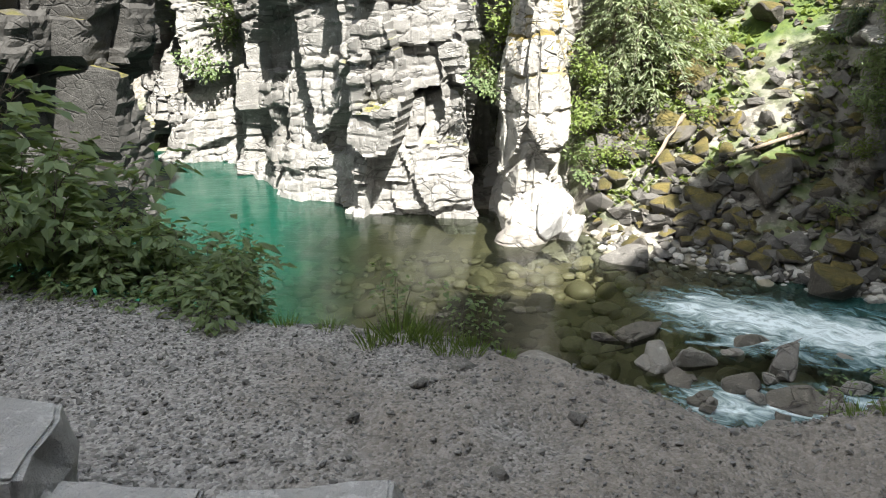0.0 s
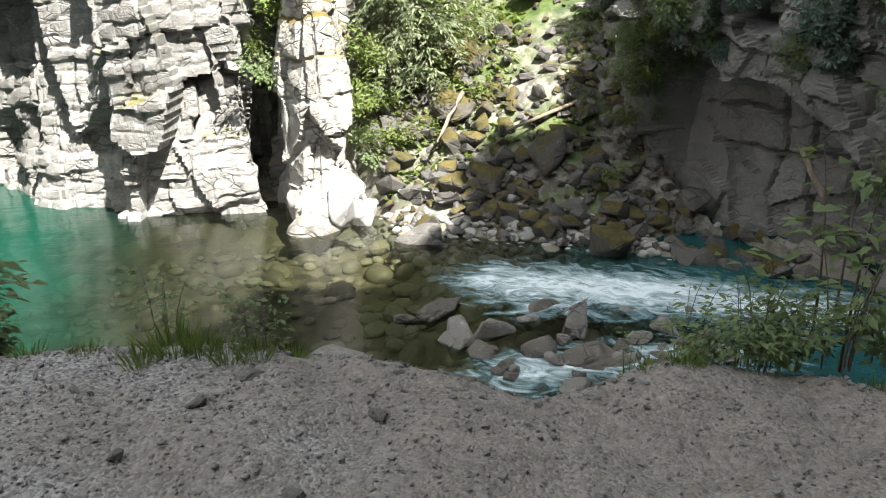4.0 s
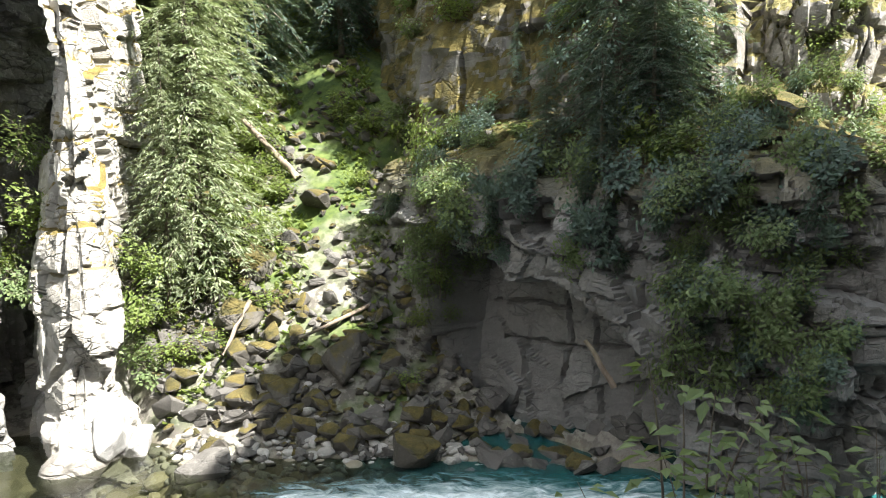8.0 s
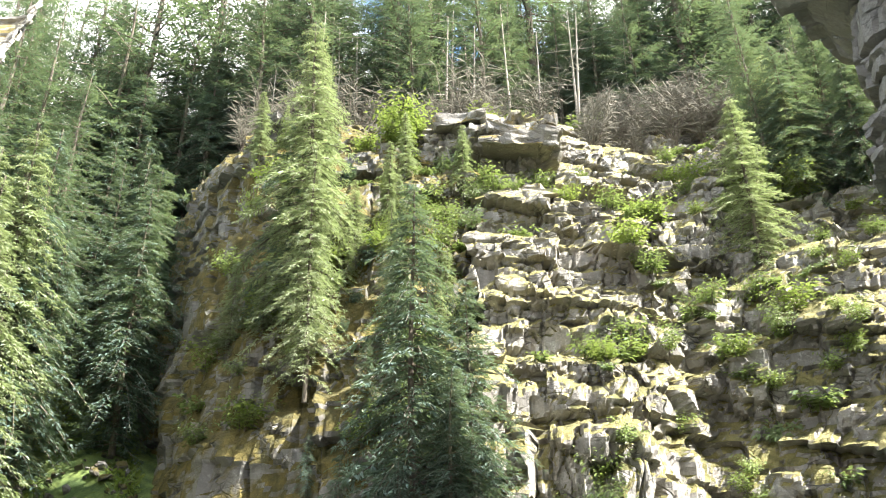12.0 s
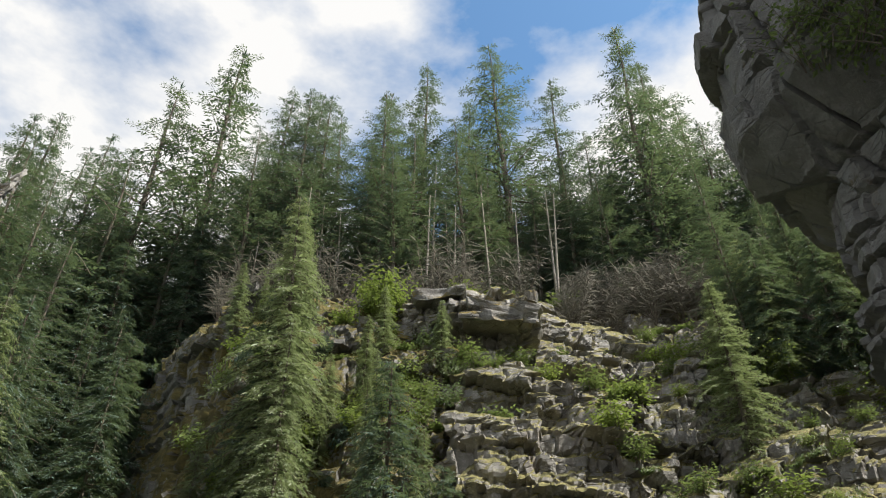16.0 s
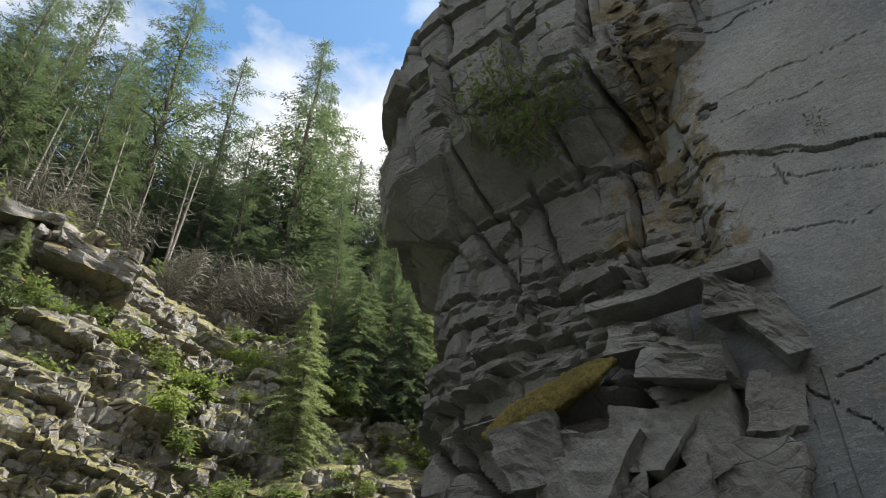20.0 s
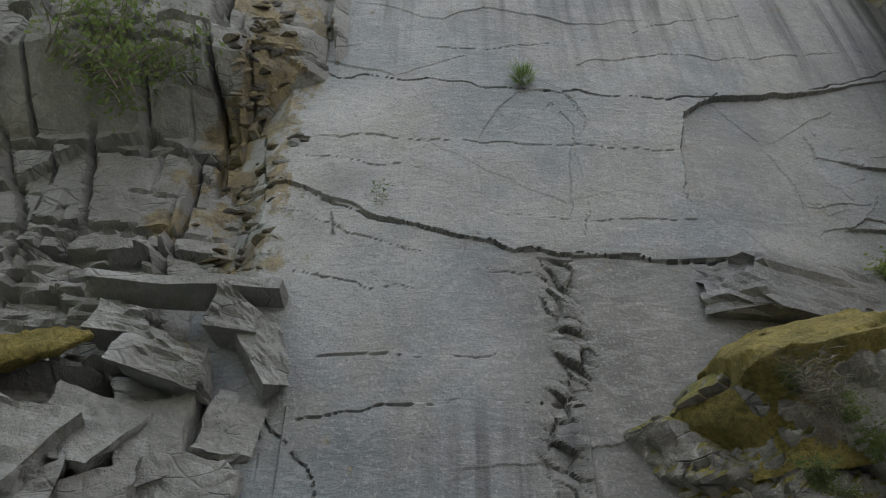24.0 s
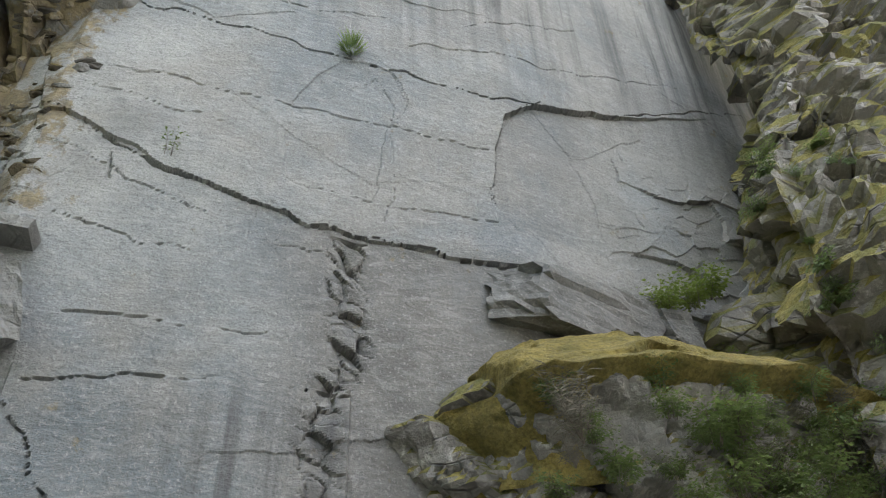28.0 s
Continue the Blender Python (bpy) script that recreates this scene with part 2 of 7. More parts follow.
def wall_material():
    """The quarried face: blue-grey and tan sheets of stone, fine wavy grain, drips and stains."""
    n = Nodes("quarried_gneiss")
    xyz = n.add("ShaderNodeSeparateXYZ", Vector=n.coord)
    big = n.noise(0.36, 5, 0.62)
    col = n.mix(n.ramp(big, 0.40, 0.60), (0.155, 0.176, 0.192), (0.31, 0.317, 0.315))
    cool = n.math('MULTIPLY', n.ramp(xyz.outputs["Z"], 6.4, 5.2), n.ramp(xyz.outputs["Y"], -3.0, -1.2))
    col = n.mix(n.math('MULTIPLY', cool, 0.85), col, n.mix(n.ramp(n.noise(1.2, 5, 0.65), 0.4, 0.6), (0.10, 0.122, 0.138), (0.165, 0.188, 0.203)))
    slab = n.math('MULTIPLY', n.ramp(xyz.outputs["Z"], 8.75, 8.55), n.math('MULTIPLY', n.ramp(xyz.outputs["Z"], 6.6, 6.9), n.math('MULTIPLY', n.ramp(xyz.outputs["Y"], -3.2, -3.45), n.ramp(xyz.outputs["Y"], -4.6, -4.0))))
    col = n.mix(n.math('MULTIPLY', slab, 0.75), col, (0.125, 0.14, 0.15))
    tan = n.ramp(n.math('ADD', n.noise(0.75, 5, 0.65), n.math('MULTIPLY', xyz.outputs["Y"], -0.035)), 0.52, 0.66, 0, 0.6)
    col = n.mix(tan, col, (0.222, 0.212, 0.195))
    brown = n.math('MULTIPLY', n.ramp(xyz.outputs["Z"], 6.5, 6.2), n.ramp(n.math('ADD', xyz.outputs["Y"], n.math('MULTIPLY', n.noise(1.5, 4), 0.5)), -1.3, -1.75))
    col = n.mix(n.math('MULTIPLY', brown, 0.8), col, n.mix(n.ramp(n.noise(2.0, 5, 0.65), 0.4, 0.6), (0.07, 0.068, 0.064), (0.135, 0.129, 0.12)))
    grain = n.noise(2.6, 6, 0.65, (1, 1, 3.2), None, 2.4)
    col = n.mix(n.ramp(grain, 0.48, 0.66, 0, 0.32), col, (0.38, 0.385, 0.38))
    col = n.mix(n.ramp(n.noise(9, 5, 0.7, (1, 1, 2.5)), 0.5, 0.72, 0, 0.5), col, (0.15, 0.155, 0.16))
    col = n.mix(n.ramp(n.noise(55, 4, 0.75), 0.5, 0.65, 0, 0.55), col, (0.085, 0.088, 0.09))
    col = n.mix(n.ramp(n.noise(38, 4, 0.75), 0.55, 0.67, 0, 0.45), col, (0.42, 0.42, 0.41))
    drip = n.noise(4.6, 5, 0.6, (1.5, 1.5, 0.05))
    high = n.math('MAXIMUM', n.ramp(xyz.outputs["Z"], 8.4, 10.4), n.math('MULTIPLY', n.ramp(xyz.outputs["Z"], 5.1, 4.7), n.ramp(n.math('ABSOLUTE', n.math('ADD', xyz.outputs["Y"], 1.75)), 0.75, 0.3)))
    col = n.mix(n.math('MULTIPLY', n.ramp(drip, 0.46, 0.66), n.ramp(high, 0, 1, 0.03, 0.9)), col, (0.065, 0.066, 0.07))
    belt = n.math('MULTIPLY', n.ramp(n.math('ABSOLUTE', n.math('ADD', xyz.outputs["Y"], -0.05)), 0.55, 0.12), n.ramp(xyz.outputs["Z"], 5.8, 6.6))
    rust = n.ramp(n.math('ADD', n.math('MULTIPLY', belt, 0.22), n.noise(2.3, 6, 0.7)), 0.64, 0.70, 0, 0.85)
    col = n.mix(rust, col, n.mix(n.ramp(n.noise(6, 4, 0.7), 0.4, 0.6), (0.09, 0.068, 0.034), (0.21, 0.165, 0.08)))
    ripple = n.noise(11, 4, 0.6, (0.8, 0.8, 3.2), None, 2.2)
    col = n.mix(n.ramp(ripple, 0.55, 0.7, 0, 0.10), col, (0.12, 0.125, 0.13))
    col = n.mix(n.ramp(n.noise(1.1, 6, 0.7), 0.52, 0.7, 0, 0.55), col, (0.13, 0.138, 0.143))
    col = n.mix(n.ramp(n.noise(16, 5, 0.75), 0.57, 0.67, 0, 0.5), col, (0.09, 0.092, 0.095))
    nor = n.bump(grain, 0.32, 0.04, n.bump(ripple, 0.22, 0.02, n.bump(n.noise(34, 4, 0.7), 0.8, 0.016)))
    return n.finish(col, 0.72, nor)


M_ROCK_WALL = wall_material()
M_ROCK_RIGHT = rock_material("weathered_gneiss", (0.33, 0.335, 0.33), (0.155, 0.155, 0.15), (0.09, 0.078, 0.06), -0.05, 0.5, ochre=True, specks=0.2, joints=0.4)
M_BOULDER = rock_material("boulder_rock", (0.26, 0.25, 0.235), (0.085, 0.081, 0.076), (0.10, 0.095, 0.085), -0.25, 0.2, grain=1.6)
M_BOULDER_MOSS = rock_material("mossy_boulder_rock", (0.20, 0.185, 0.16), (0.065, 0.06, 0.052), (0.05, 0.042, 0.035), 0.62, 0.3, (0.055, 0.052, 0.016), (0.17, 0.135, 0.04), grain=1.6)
# dark needles also serve shaded hemlocks and ferns; cedars are paler for sunlight
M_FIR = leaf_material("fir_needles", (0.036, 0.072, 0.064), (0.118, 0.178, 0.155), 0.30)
M_CEDAR = leaf_material("sunlit_cedar_sprays", (0.125, 0.175, 0.10), (0.34, 0.385, 0.245), 0.40)
M_LEAF = leaf_material("broad_leaves", (0.070, 0.120, 0.050), (0.17, 0.23, 0.095), 0.4)
M_LEAF_YOUNG = leaf_material("young_leaves", (0.085, 0.14, 0.032), (0.225, 0.29, 0.08), 0.45)
M_GRASS = leaf_material("grass_blades", (0.06, 0.12, 0.02), (0.15, 0.22, 0.05), 0.4)
M_TWIG = leaf_material("bare_twigs", (0.095, 0.088, 0.07), (0.17, 0.158, 0.122), 0.0, 0.9)
M_SNAG = bark_material("weathered_deadwood", (0.20, 0.18, 0.16), (0.36, 0.33, 0.30))
M_BARK = bark_material("bark", (0.075, 0.06, 0.048), (0.17, 0.145, 0.12))


# ---- shape helpers ----
def vnoise(a, b, seed=0):
    """Smooth value noise of two coordinates, -1 to 1."""
    ia, ib = np.floor(a).astype(np.int64), np.floor(b).astype(np.int64)
    fa, fb = a - ia, b - ib
    fa, fb = fa * fa * (3 - 2 * fa), fb * fb * (3 - 2 * fb)

    def h(x, y):
        return hash01(x, y, seed) * 2 - 1
    return (h(ia, ib) * (1 - fa) + h(ia + 1, ib) * fa) * (1 - fb) + (h(ia, ib + 1) * (1 - fa) + h(ia + 1, ib + 1) * fa) * fb


def hash01(x, y, seed=0):
    """A fixed random number, 0 to 1, for each pair of whole numbers."""
    n = (np.asarray(x, np.int64) * 374761393 + np.asarray(y, np.int64) * 668265263 + seed * 2147483647 + 1013904223) & 0xFFFFFFFF
    n = ((n ^ (n >> 13)) * 1274126177) & 0xFFFFFFFF
    n = ((n ^ (n >> 16)) * 2246822519) & 0xFFFFFFFF
    return ((n ^ (n >> 15)) & 0xFFFFFF) / float(0xFFFFFF)


def fbm(a, b, octaves=4, seed=0):
    out, amp = 0, 0.5
    for k in range(octaves):
        out = out + amp * vnoise(a * 2 ** k, b * 2 ** k, seed + k)
        amp *= 0.5
    return out


def mesh_of(name, verts, faces, material, smooth=False):
    me = bpy.data.meshes.new(name)
    me.from_pydata(verts if isinstance(verts, list) else verts.tolist(), [], faces if isinstance(faces, list) else faces.tolist())
    me.materials.append(material)
    if smooth:
        me.polygons.foreach_set("use_smooth", [True] * len(me.polygons))
    me.update()
    return me


def part(name, me, parent, label=""):
    ob = new(name, me)
    ob.parent = parent
    return tagged(ob, label)


def grid_faces(nu, nv):
    i = np.arange(nu - 1)[:, None] * nv + np.arange(nv - 1)[None, :]
    i = i.ravel()
    return np.stack([i, i + nv, i + nv + 1, i + 1], 1)


def blocks(u, z, width, height, seed, tilt=0.0, wander=0.25):
    """Layered, jointed rock: for each place a random offset -1 to 1 for its block, and the distance to the block's edge."""
    zz = z + tilt * u + wander * height * fbm(u / (2.2 * width), z / (2.2 * height), 3, seed + 5) * 2
    rows = zz / height + 0.35 * vnoise(zz / height * 0.7, zz * 0, seed + 9)
    k = np.floor(rows)
    w = width * (0.55 + 1.1 * hash01(k, k * 0, seed + 1))
    uu = (u + wander * width * fbm(u / width, z / (1.3 * height), 3, seed + 6)) / w + 13 * hash01(k, k * 0, seed + 2)
    c = np.floor(uu)
    off = hash01(k, c, seed + 3) * 2 - 1
    edge = np.minimum(np.minimum(rows - k, k + 1 - rows) * height, np.minimum(uu - c, c + 1 - uu) * w)
    return off, edge, hash01(k, k * 0, seed + 4) * 2 - 1


def slant(u, z, width, height, seed):
    """A saw along the face: each block's front turns a little towards the far end of the line."""
    rows = (z + 0.5 * height * fbm(u / (2 * width), z / (3 * height), 2, seed)) / height
    k = np.floor(rows)
    uu = u / (width * (0.6 + 0.9 * hash01(k, k * 0, seed + 1))) + 11 * hash01(k, k * 0, seed + 2) + 0.2 * fbm(u / width, z / height, 2, seed + 3)
    return 0.5 - (uu - np.floor(uu))


def bedded(U, Z):
    return 0.50 * slant(U, Z, 2.3, 1.7, 211) * (0.5 + 0.5 * vnoise(U / 3.0, Z / 3.0, 215)) + 0.20 * slant(U, Z, 0.9, 0.6, 213)


def shards(u, z, width, height, seed, tilt=0.0, wander=0.3):
    """Fractured rock: irregular plates, each set in or out and tilted by chance; also the distance to the plate's edge."""
    a = u / width + wander * fbm(u / width / 1.5, z / height / 1.5, 3, seed + 5)
    b = (z + tilt * u) / height + wander * fbm(u / width / 1.5, z / height / 1.5, 3, seed + 6)
    ia, ib = np.floor(a), np.floor(b)
    d1 = np.full(u.shape, 9.0)
    d2 = np.full(u.shape, 9.0)
    off = np.zeros(u.shape)
    for i in (-1, 0, 1):
        for j in (-1, 0, 1):
            ca, cb = ia + i, ib + j
            da = a - ca - 0.1 - 0.8 * hash01(ca, cb, seed + 1)
            db = b - cb - 0.1 - 0.8 * hash01(ca, cb, seed + 2)
            d = da * da + db * db
            o = hash01(ca, cb, seed + 3) * 2 - 1 + (hash01(ca, cb, seed + 4) - 0.5) * 1.8 * da + (hash01(ca, cb, seed + 7) - 0.65) * 2.0 * db
            near = d < d1
            d2 = np.where(near, d1, np.minimum(d2, d))
            off = np.where(near, o, off)
            d1 = np.where(near, d, d1)
    return off, (np.sqrt(d2) - np.sqrt(d1)) * 0.5 * min(width, height)


def polyline(points, step):
    """Even steps along a line of plan points; gives the places, the distances along it, and the left-hand normals."""
    p = np.array(points, float)
    d = np.r_[0, np.cumsum(np.hypot(*np.diff(p, axis=0).T))]
    u = np.arange(0, d[-1] + step * 0.5, step)
    q = np.stack([np.interp(u, d, p[:, k]) for k in range(2)], 1)
    t = np.gradient(q, axis=0)
    m = max(3, int(0.7 / step) | 1)
    ker = np.hanning(m + 2)[1:-1]
    ker /= ker.sum()
    pad = m // 2
    t = np.stack([np.convolve(np.pad(t[:, k], pad, mode="edge"), ker, "valid") for k in range(2)], 1)
    t /= np.linalg.norm(t, axis=1)[:, None]
    return q, u, np.stack([-t[:, 1], t[:, 0]], 1)


def cliff_mesh(name, foot, profile, step, seed, material, layers=(), rough=0.12, along=None, dent=None, smooth=False, fine=None):
    """A rock face that rises from a plan line. profile: (height, set-back) rows, set-back to the left of the line;
    along: (distance along the line, profile) rows, where the profile changes. layers: (kind, width, height, depth, tilt, joint) of the plates or beds, large to small."""
    q, u, nrm = polyline(foot, step)
    zs = np.arange(profile[0][0], profile[-1][0] + step * 0.5, step)
    if fine:
        zs = np.concatenate([np.arange(profile[0][0], fine[0], 0.12), np.arange(fine[0], fine[1], step), np.arange(fine[1], profile[-1][0], 0.12)])
    stops = [0.0] if not along else [d for d, _ in along]
    rows = [np.interp(zs, *zip(*p)) for p in ([profile] if not along else [p for _, p in along])]
    back = np.stack([np.interp(u, stops, [r[k] for r in rows]) for k in range(len(zs))], 1)
    U, Z = np.meshgrid(u, zs, indexing="ij")
    out = rough * 2.2 * fbm(U / 2.4, Z / 2.4, 5, seed + 40)
    for k, (kind, w, h, depth, tilt, joint) in enumerate(layers):
        if kind == "plates":
            off, edge = shards(U, Z, w, h, seed + 100 * k, tilt)
            out = out + depth * off
        elif kind == "blocks":
            off, edge, row = blocks(U, Z, w, h, seed + 100 * k, tilt, 0.42)
            out = out + depth * off
        else:
            off, edge, row = blocks(U, Z, w, h, seed + 100 * k, tilt, 0.28)
            out = out + depth * (0.65 * off + 0.5 * row)
        if joint:
            out = out - joint * np.clip(1 - edge / max(step * 0.9, 0.02), 0, 1)
    if dent is not None:
        out = out + dent(U, Z)
    d = back - out
    P = np.stack([q[:, None, 0] + nrm[:, None, 0] * d, q[:, None, 1] + nrm[:, None, 1] * d, Z + 0.03 * vnoise(U / 0.2, Z / 0.2, seed + 77)], 2)
    return mesh_of(name, P.reshape(-1, 3), grid_faces(len(u), len(zs)), material, smooth)


def massif_mesh(name, levels, step, seed, material, layers=(), rough=0.2, steps=(), dent=None):
    """A rock mass between contour lines: levels are (height, plan line) rows with as many points each; it breaks into treads and risers like a cliff."""
    L = np.array([p for _, p in levels], float)
    lev = np.array([z for z, _ in levels], float)
    c = np.r_[0, np.cumsum(np.hypot(*np.moveaxis(np.diff(L, axis=1), 2, 0)).mean(0))]
    u = np.arange(0, c[-1], step)
    m = max(3, int(0.8 / step) | 1)
    ker = np.hanning(m + 2)[1:-1]
    ker /= ker.sum()
    lines = np.stack([np.stack([np.convolve(np.pad(np.interp(u, c, row[:, k]), m // 2, mode="edge"), ker, "valid") for k in range(2)], 1) for row in L])
    zs = np.arange(lev[0], lev[-1], step)
    U, Z = np.meshgrid(u, zs, indexing="ij")
    zq = Z
    if steps:
        zq = (1 - sum(share for _, share in steps)) * Z
        for k, (h, share) in enumerate(steps):
            f = (Z + 0.8 * h * fbm(U / (3.5 * h), Z / (5 * h), 3, seed + 60 + k) * 2 + 0.8 * h * (hash01(np.floor(U / (1.5 * h) + 0.6 * fbm(U / h, Z / h, 2, seed + 62)), U.astype(int) * 0, seed + 61) - 0.5)) / h
            b = np.floor(f)
            zq = zq + share * (Z + h * (b + np.clip((f - b - 0.78) / 0.22, 0, 1) - 0.14 * np.minimum(f - b, 0.78) - f))
    zq = np.clip(zq, lev[0], lev[-1] - 1e-6)
    i = np.searchsorted(lev, zq, side="right") - 1
    w = ((zq - lev[i]) / (lev[i + 1] - lev[i]))[..., None]
    col = np.arange(len(u))[:, None]
    P = lines[i, col] * (1 - w) + lines[i + 1, col] * w
    T = np.gradient(P, axis=0)
    T = sum(np.roll(T, k, axis=0) for k in range(-4, 5))
    T /= np.linalg.norm(T, axis=2)[..., None] + 1e-9
    out = rough * 2.2 * fbm(U / 2.4, Z / 2.4, 5, seed + 40)
    for k, (kind, bw, bh, depth, tilt, joint) in enumerate(layers):
        off, edge = shards(U, Z, bw, bh, seed + 100 * k, tilt) if kind == "plates" else blocks(U, Z, bw, bh, seed + 100 * k, tilt, 0.42)[:2]
        out = out + depth * off - joint * np.clip(1 - edge / max(step * 0.9, 0.02), 0, 1)
    if dent is not None:
        out = out + dent(U, Z)
    P = np.concatenate([P + np.stack([T[..., 1], -T[..., 0]], 2) * out[..., None], (Z + 0.03 * vnoise(U / 0.2, Z / 0.2, seed + 77))[..., None]], 2)
    return mesh_of(name, P.reshape(-1, 3), grid_faces(len(u), len(zs)), material)


def interp_line(x, pts):
    return np.interp(x, [p[0] for p in pts], [p[1] for p in pts])


# ---- the ground: one sheet from the path down to the river bed, up the far bank and over the hills ----
WATER = -2.6
RIM = [(-60, 9), (-8, 6.2), (-4, 5.0), (-2.6, 4.25), (-1, 3.68), (-0.4, 3.65), (0.15, 3.4), (0.45, 3.3), (0.77, 3.05), (1.04, 2.78), (1.2, 2.6), (1.5, 2.62), (1.75, 2.7), (2.2, 2.58), (2.85, 2.3), (5, 1.4), (8, 0.2), (60, -14)]
FAR = [(-60, 34), (-8, 20.5), (-5.5, 19.6), (-3.8, 16.4), (-1.8, 14.6), (0.9, 14.4), (2.4, 13.4), (2.9, 11.7), (4, 10.95), (5.1, 10.4), (6, 9.65), (8.1, 7.9), (9, 6.2), (60, -8)]


def height(x, y):
    """The ground's height, in metres over the path."""
    rim, far = interp_line(x, RIM), interp_line(x, FAR)
    d = y - rim
    drop = np.clip(d / 3.6, 0, 1)
    near = -0.06 * np.clip(d + 0.8, 0, 1) - 3.3 * (drop * drop * (3 - 2 * drop)) ** 0.8
    deep = -3.15 - 0.9 * np.clip((-1.2 - x) / 3.0, 0, 1) + 0.18 * fbm(x / 1.1, y / 1.1, 3, 3)
    e = y - far
    bank = WATER - 0.25 + 0.30 * np.clip(e, -2, 1.6) + 0.62 * np.clip(e - 1.6, 0, 8) + 0.46 * np.clip(e - 9.6, 0, 15) + 0.8 * np.clip(e - 24.6, 0, 30)
    foot = np.interp(y, [6.2, 7.6, 9.2, 11, 12.7, 14.5, 17], [9.4, 8.5, 8.2, 7.6, 7.2, 7.5, 8.0])
    bank = bank - 0.85 * np.clip((x - foot + 1.3) / 1.0, 0, 1) * np.clip((14.0 - y) / 1.0, 0, 1) * np.clip((y - 9.0) / 1.5, 0, 1)
    bank = bank - 2.4 * np.clip((x - foot - 0.3) / 0.6, 0, 1) * (y < 16.5) * (x < foot + 2)
    bank = bank + 0.10 * fbm(x / 0.7, y / 0.7, 3, 8) * np.clip(e, 0, 1)
    right = np.clip((x - 9.0 - 0.25 * np.clip(y, 0, 30)) * 0.6, 0, 26) * np.clip((y + 4) / 8, 0, 1)
    z = np.where(e > -1.5, np.maximum(bank, deep), np.maximum(near, deep))
    z = np.where(d < 0, near, z)
    z = np.maximum(z, np.where(e > 2, bank + right * 0.6, z))
    z = z + np.where(d < 0.2, 0.035 * fbm(x / 0.9, y / 0.9, 4, 21) + 0.012 * fbm(x / 0.12, y / 0.12, 3, 22), 0)
    z = z + np.where(d < 0.35, np.clip((d + 1.6) / 1.0, 0, 1) * np.clip((x + 0.9) / 0.7, 0, 1) * (0.07 * fbm(x / 0.45, y / 0.45, 4, 23) - 0.05 * np.clip(0.12 - np.abs(fbm(x / 0.8, y / 1.6, 3, 24)), 0, 0.12) / 0.12), 0)
    south = np.clip((-y - 9 + 0.2 * x) * 1.2, 0, 30) + np.clip((-x - 14) * 0.9, 0, 25) * (y < far)
    return np.minimum(z + np.where(d < 0, south, 0), 60 + 4 * fbm(x / 30, y / 30, 3, 2))


def spaced(lo, hi, fine_lo, fine_hi, fine, grow=1.22):
    mid = list(np.arange(fine_lo, fine_hi, fine))
    a, s, left = fine_lo, fine, []
    while a > lo:
        s *= grow
        a -= s
        left.append(a)
    b, s, right = mid[-1], fine, []
    while b < hi:
        s *= grow
        b += s
        right.append(b)
    return np.array(left[::-1] + mid + right)


def rocky_ground_material():
    """Grey gravel path, brown dirt by the rim, wet stony river bed, stony far bank with moss and herbs above."""
    n = Nodes("gravel_and_dirt")
    xyz = n.add("ShaderNodeSeparateXYZ", Vector=n.coord)
    v = n.add("ShaderNodeTexVoronoi", Vector=n.coord, Scale=70.0)
    stone = n.mix(n.ramp(v.outputs["Color"], 0, 1), (0.075, 0.072, 0.07), (0.37, 0.36, 0.345))
    dirt = n.mix(n.ramp(n.noise(5, 6, 0.7), 0.35, 0.65), (0.105, 0.090, 0.075), (0.215, 0.19, 0.162))
    where = n.ramp(n.math('ADD', n.noise(1.1, 4, 0.6), n.math('MULTIPLY', xyz.outputs["X"], -0.11)), 0.42, 0.66)
    path = n.mix(n.ramp(where, 0, 1, 0.35, 1), dirt, stone)
    vb = n.add("ShaderNodeTexVoronoi", Vector=n.coord, Scale=4.2)
    bed = n.mix(n.ramp(vb.outputs["Color"], 0, 1), (0.08, 0.073, 0.053), (0.31, 0.275, 0.20))
    herb = n.mix(n.ramp(n.noise(2.2, 5, 0.7), 0.4, 0.62), (0.035, 0.065, 0.014), (0.11, 0.15, 0.035))
    stony = n.mix(n.ramp(n.noise(5.0, 4, 0.7), 0.45, 0.55), (0.10, 0.093, 0.08), (0.23, 0.22, 0.195))
    up = n.mix(n.ramp(n.math('ADD', n.noise(0.6, 4, 0.6), n.math('MULTIPLY', xyz.outputs["Z"], 0.05)), 0.42, 0.6), stony, herb)
    far = n.ramp(xyz.outputs["Y"], 8.8, 9.6)
    low = n.ramp(xyz.outputs["Z"], -2.7, -2.45)
    col = n.mix(low, bed, n.mix(far, path, up))
    h = n.math('ADD', n.math('MULTIPLY', v.outputs["Distance"], -1.0), n.math('MULTIPLY', n.noise(70, 3, 0.7), 0.5))
    return n.finish(col, 0.92, n.bump(h, 0.8, 0.012, n.bump(n.noise(4, 5), 0.4, 0.04)))


xs, ys = spaced(-420, 420, -5, 9, 0.07), spaced(-420, 420, 0.5, 17, 0.07)
gx, gy = np.meshgrid(xs, ys, indexing="ij")
ground = new("ground", mesh_of("ground", np.stack([gx, gy, height(gx, gy)], 2).reshape(-1, 3), grid_faces(len(xs), len(ys)), rocky_ground_material(), True))
tagged(ground, "grey gravel and brown dirt bank falling to a stony river bed", "ground", kind="structure")


# ---- the river ----
FLOW = [(2.6, 9.55), (3.6, 9.5), (4.6, 9.25), (5.6, 8.7), (6.6, 7.9), (7.6, 7.0), (8.6, 6.3), (10.5, 5.2)]


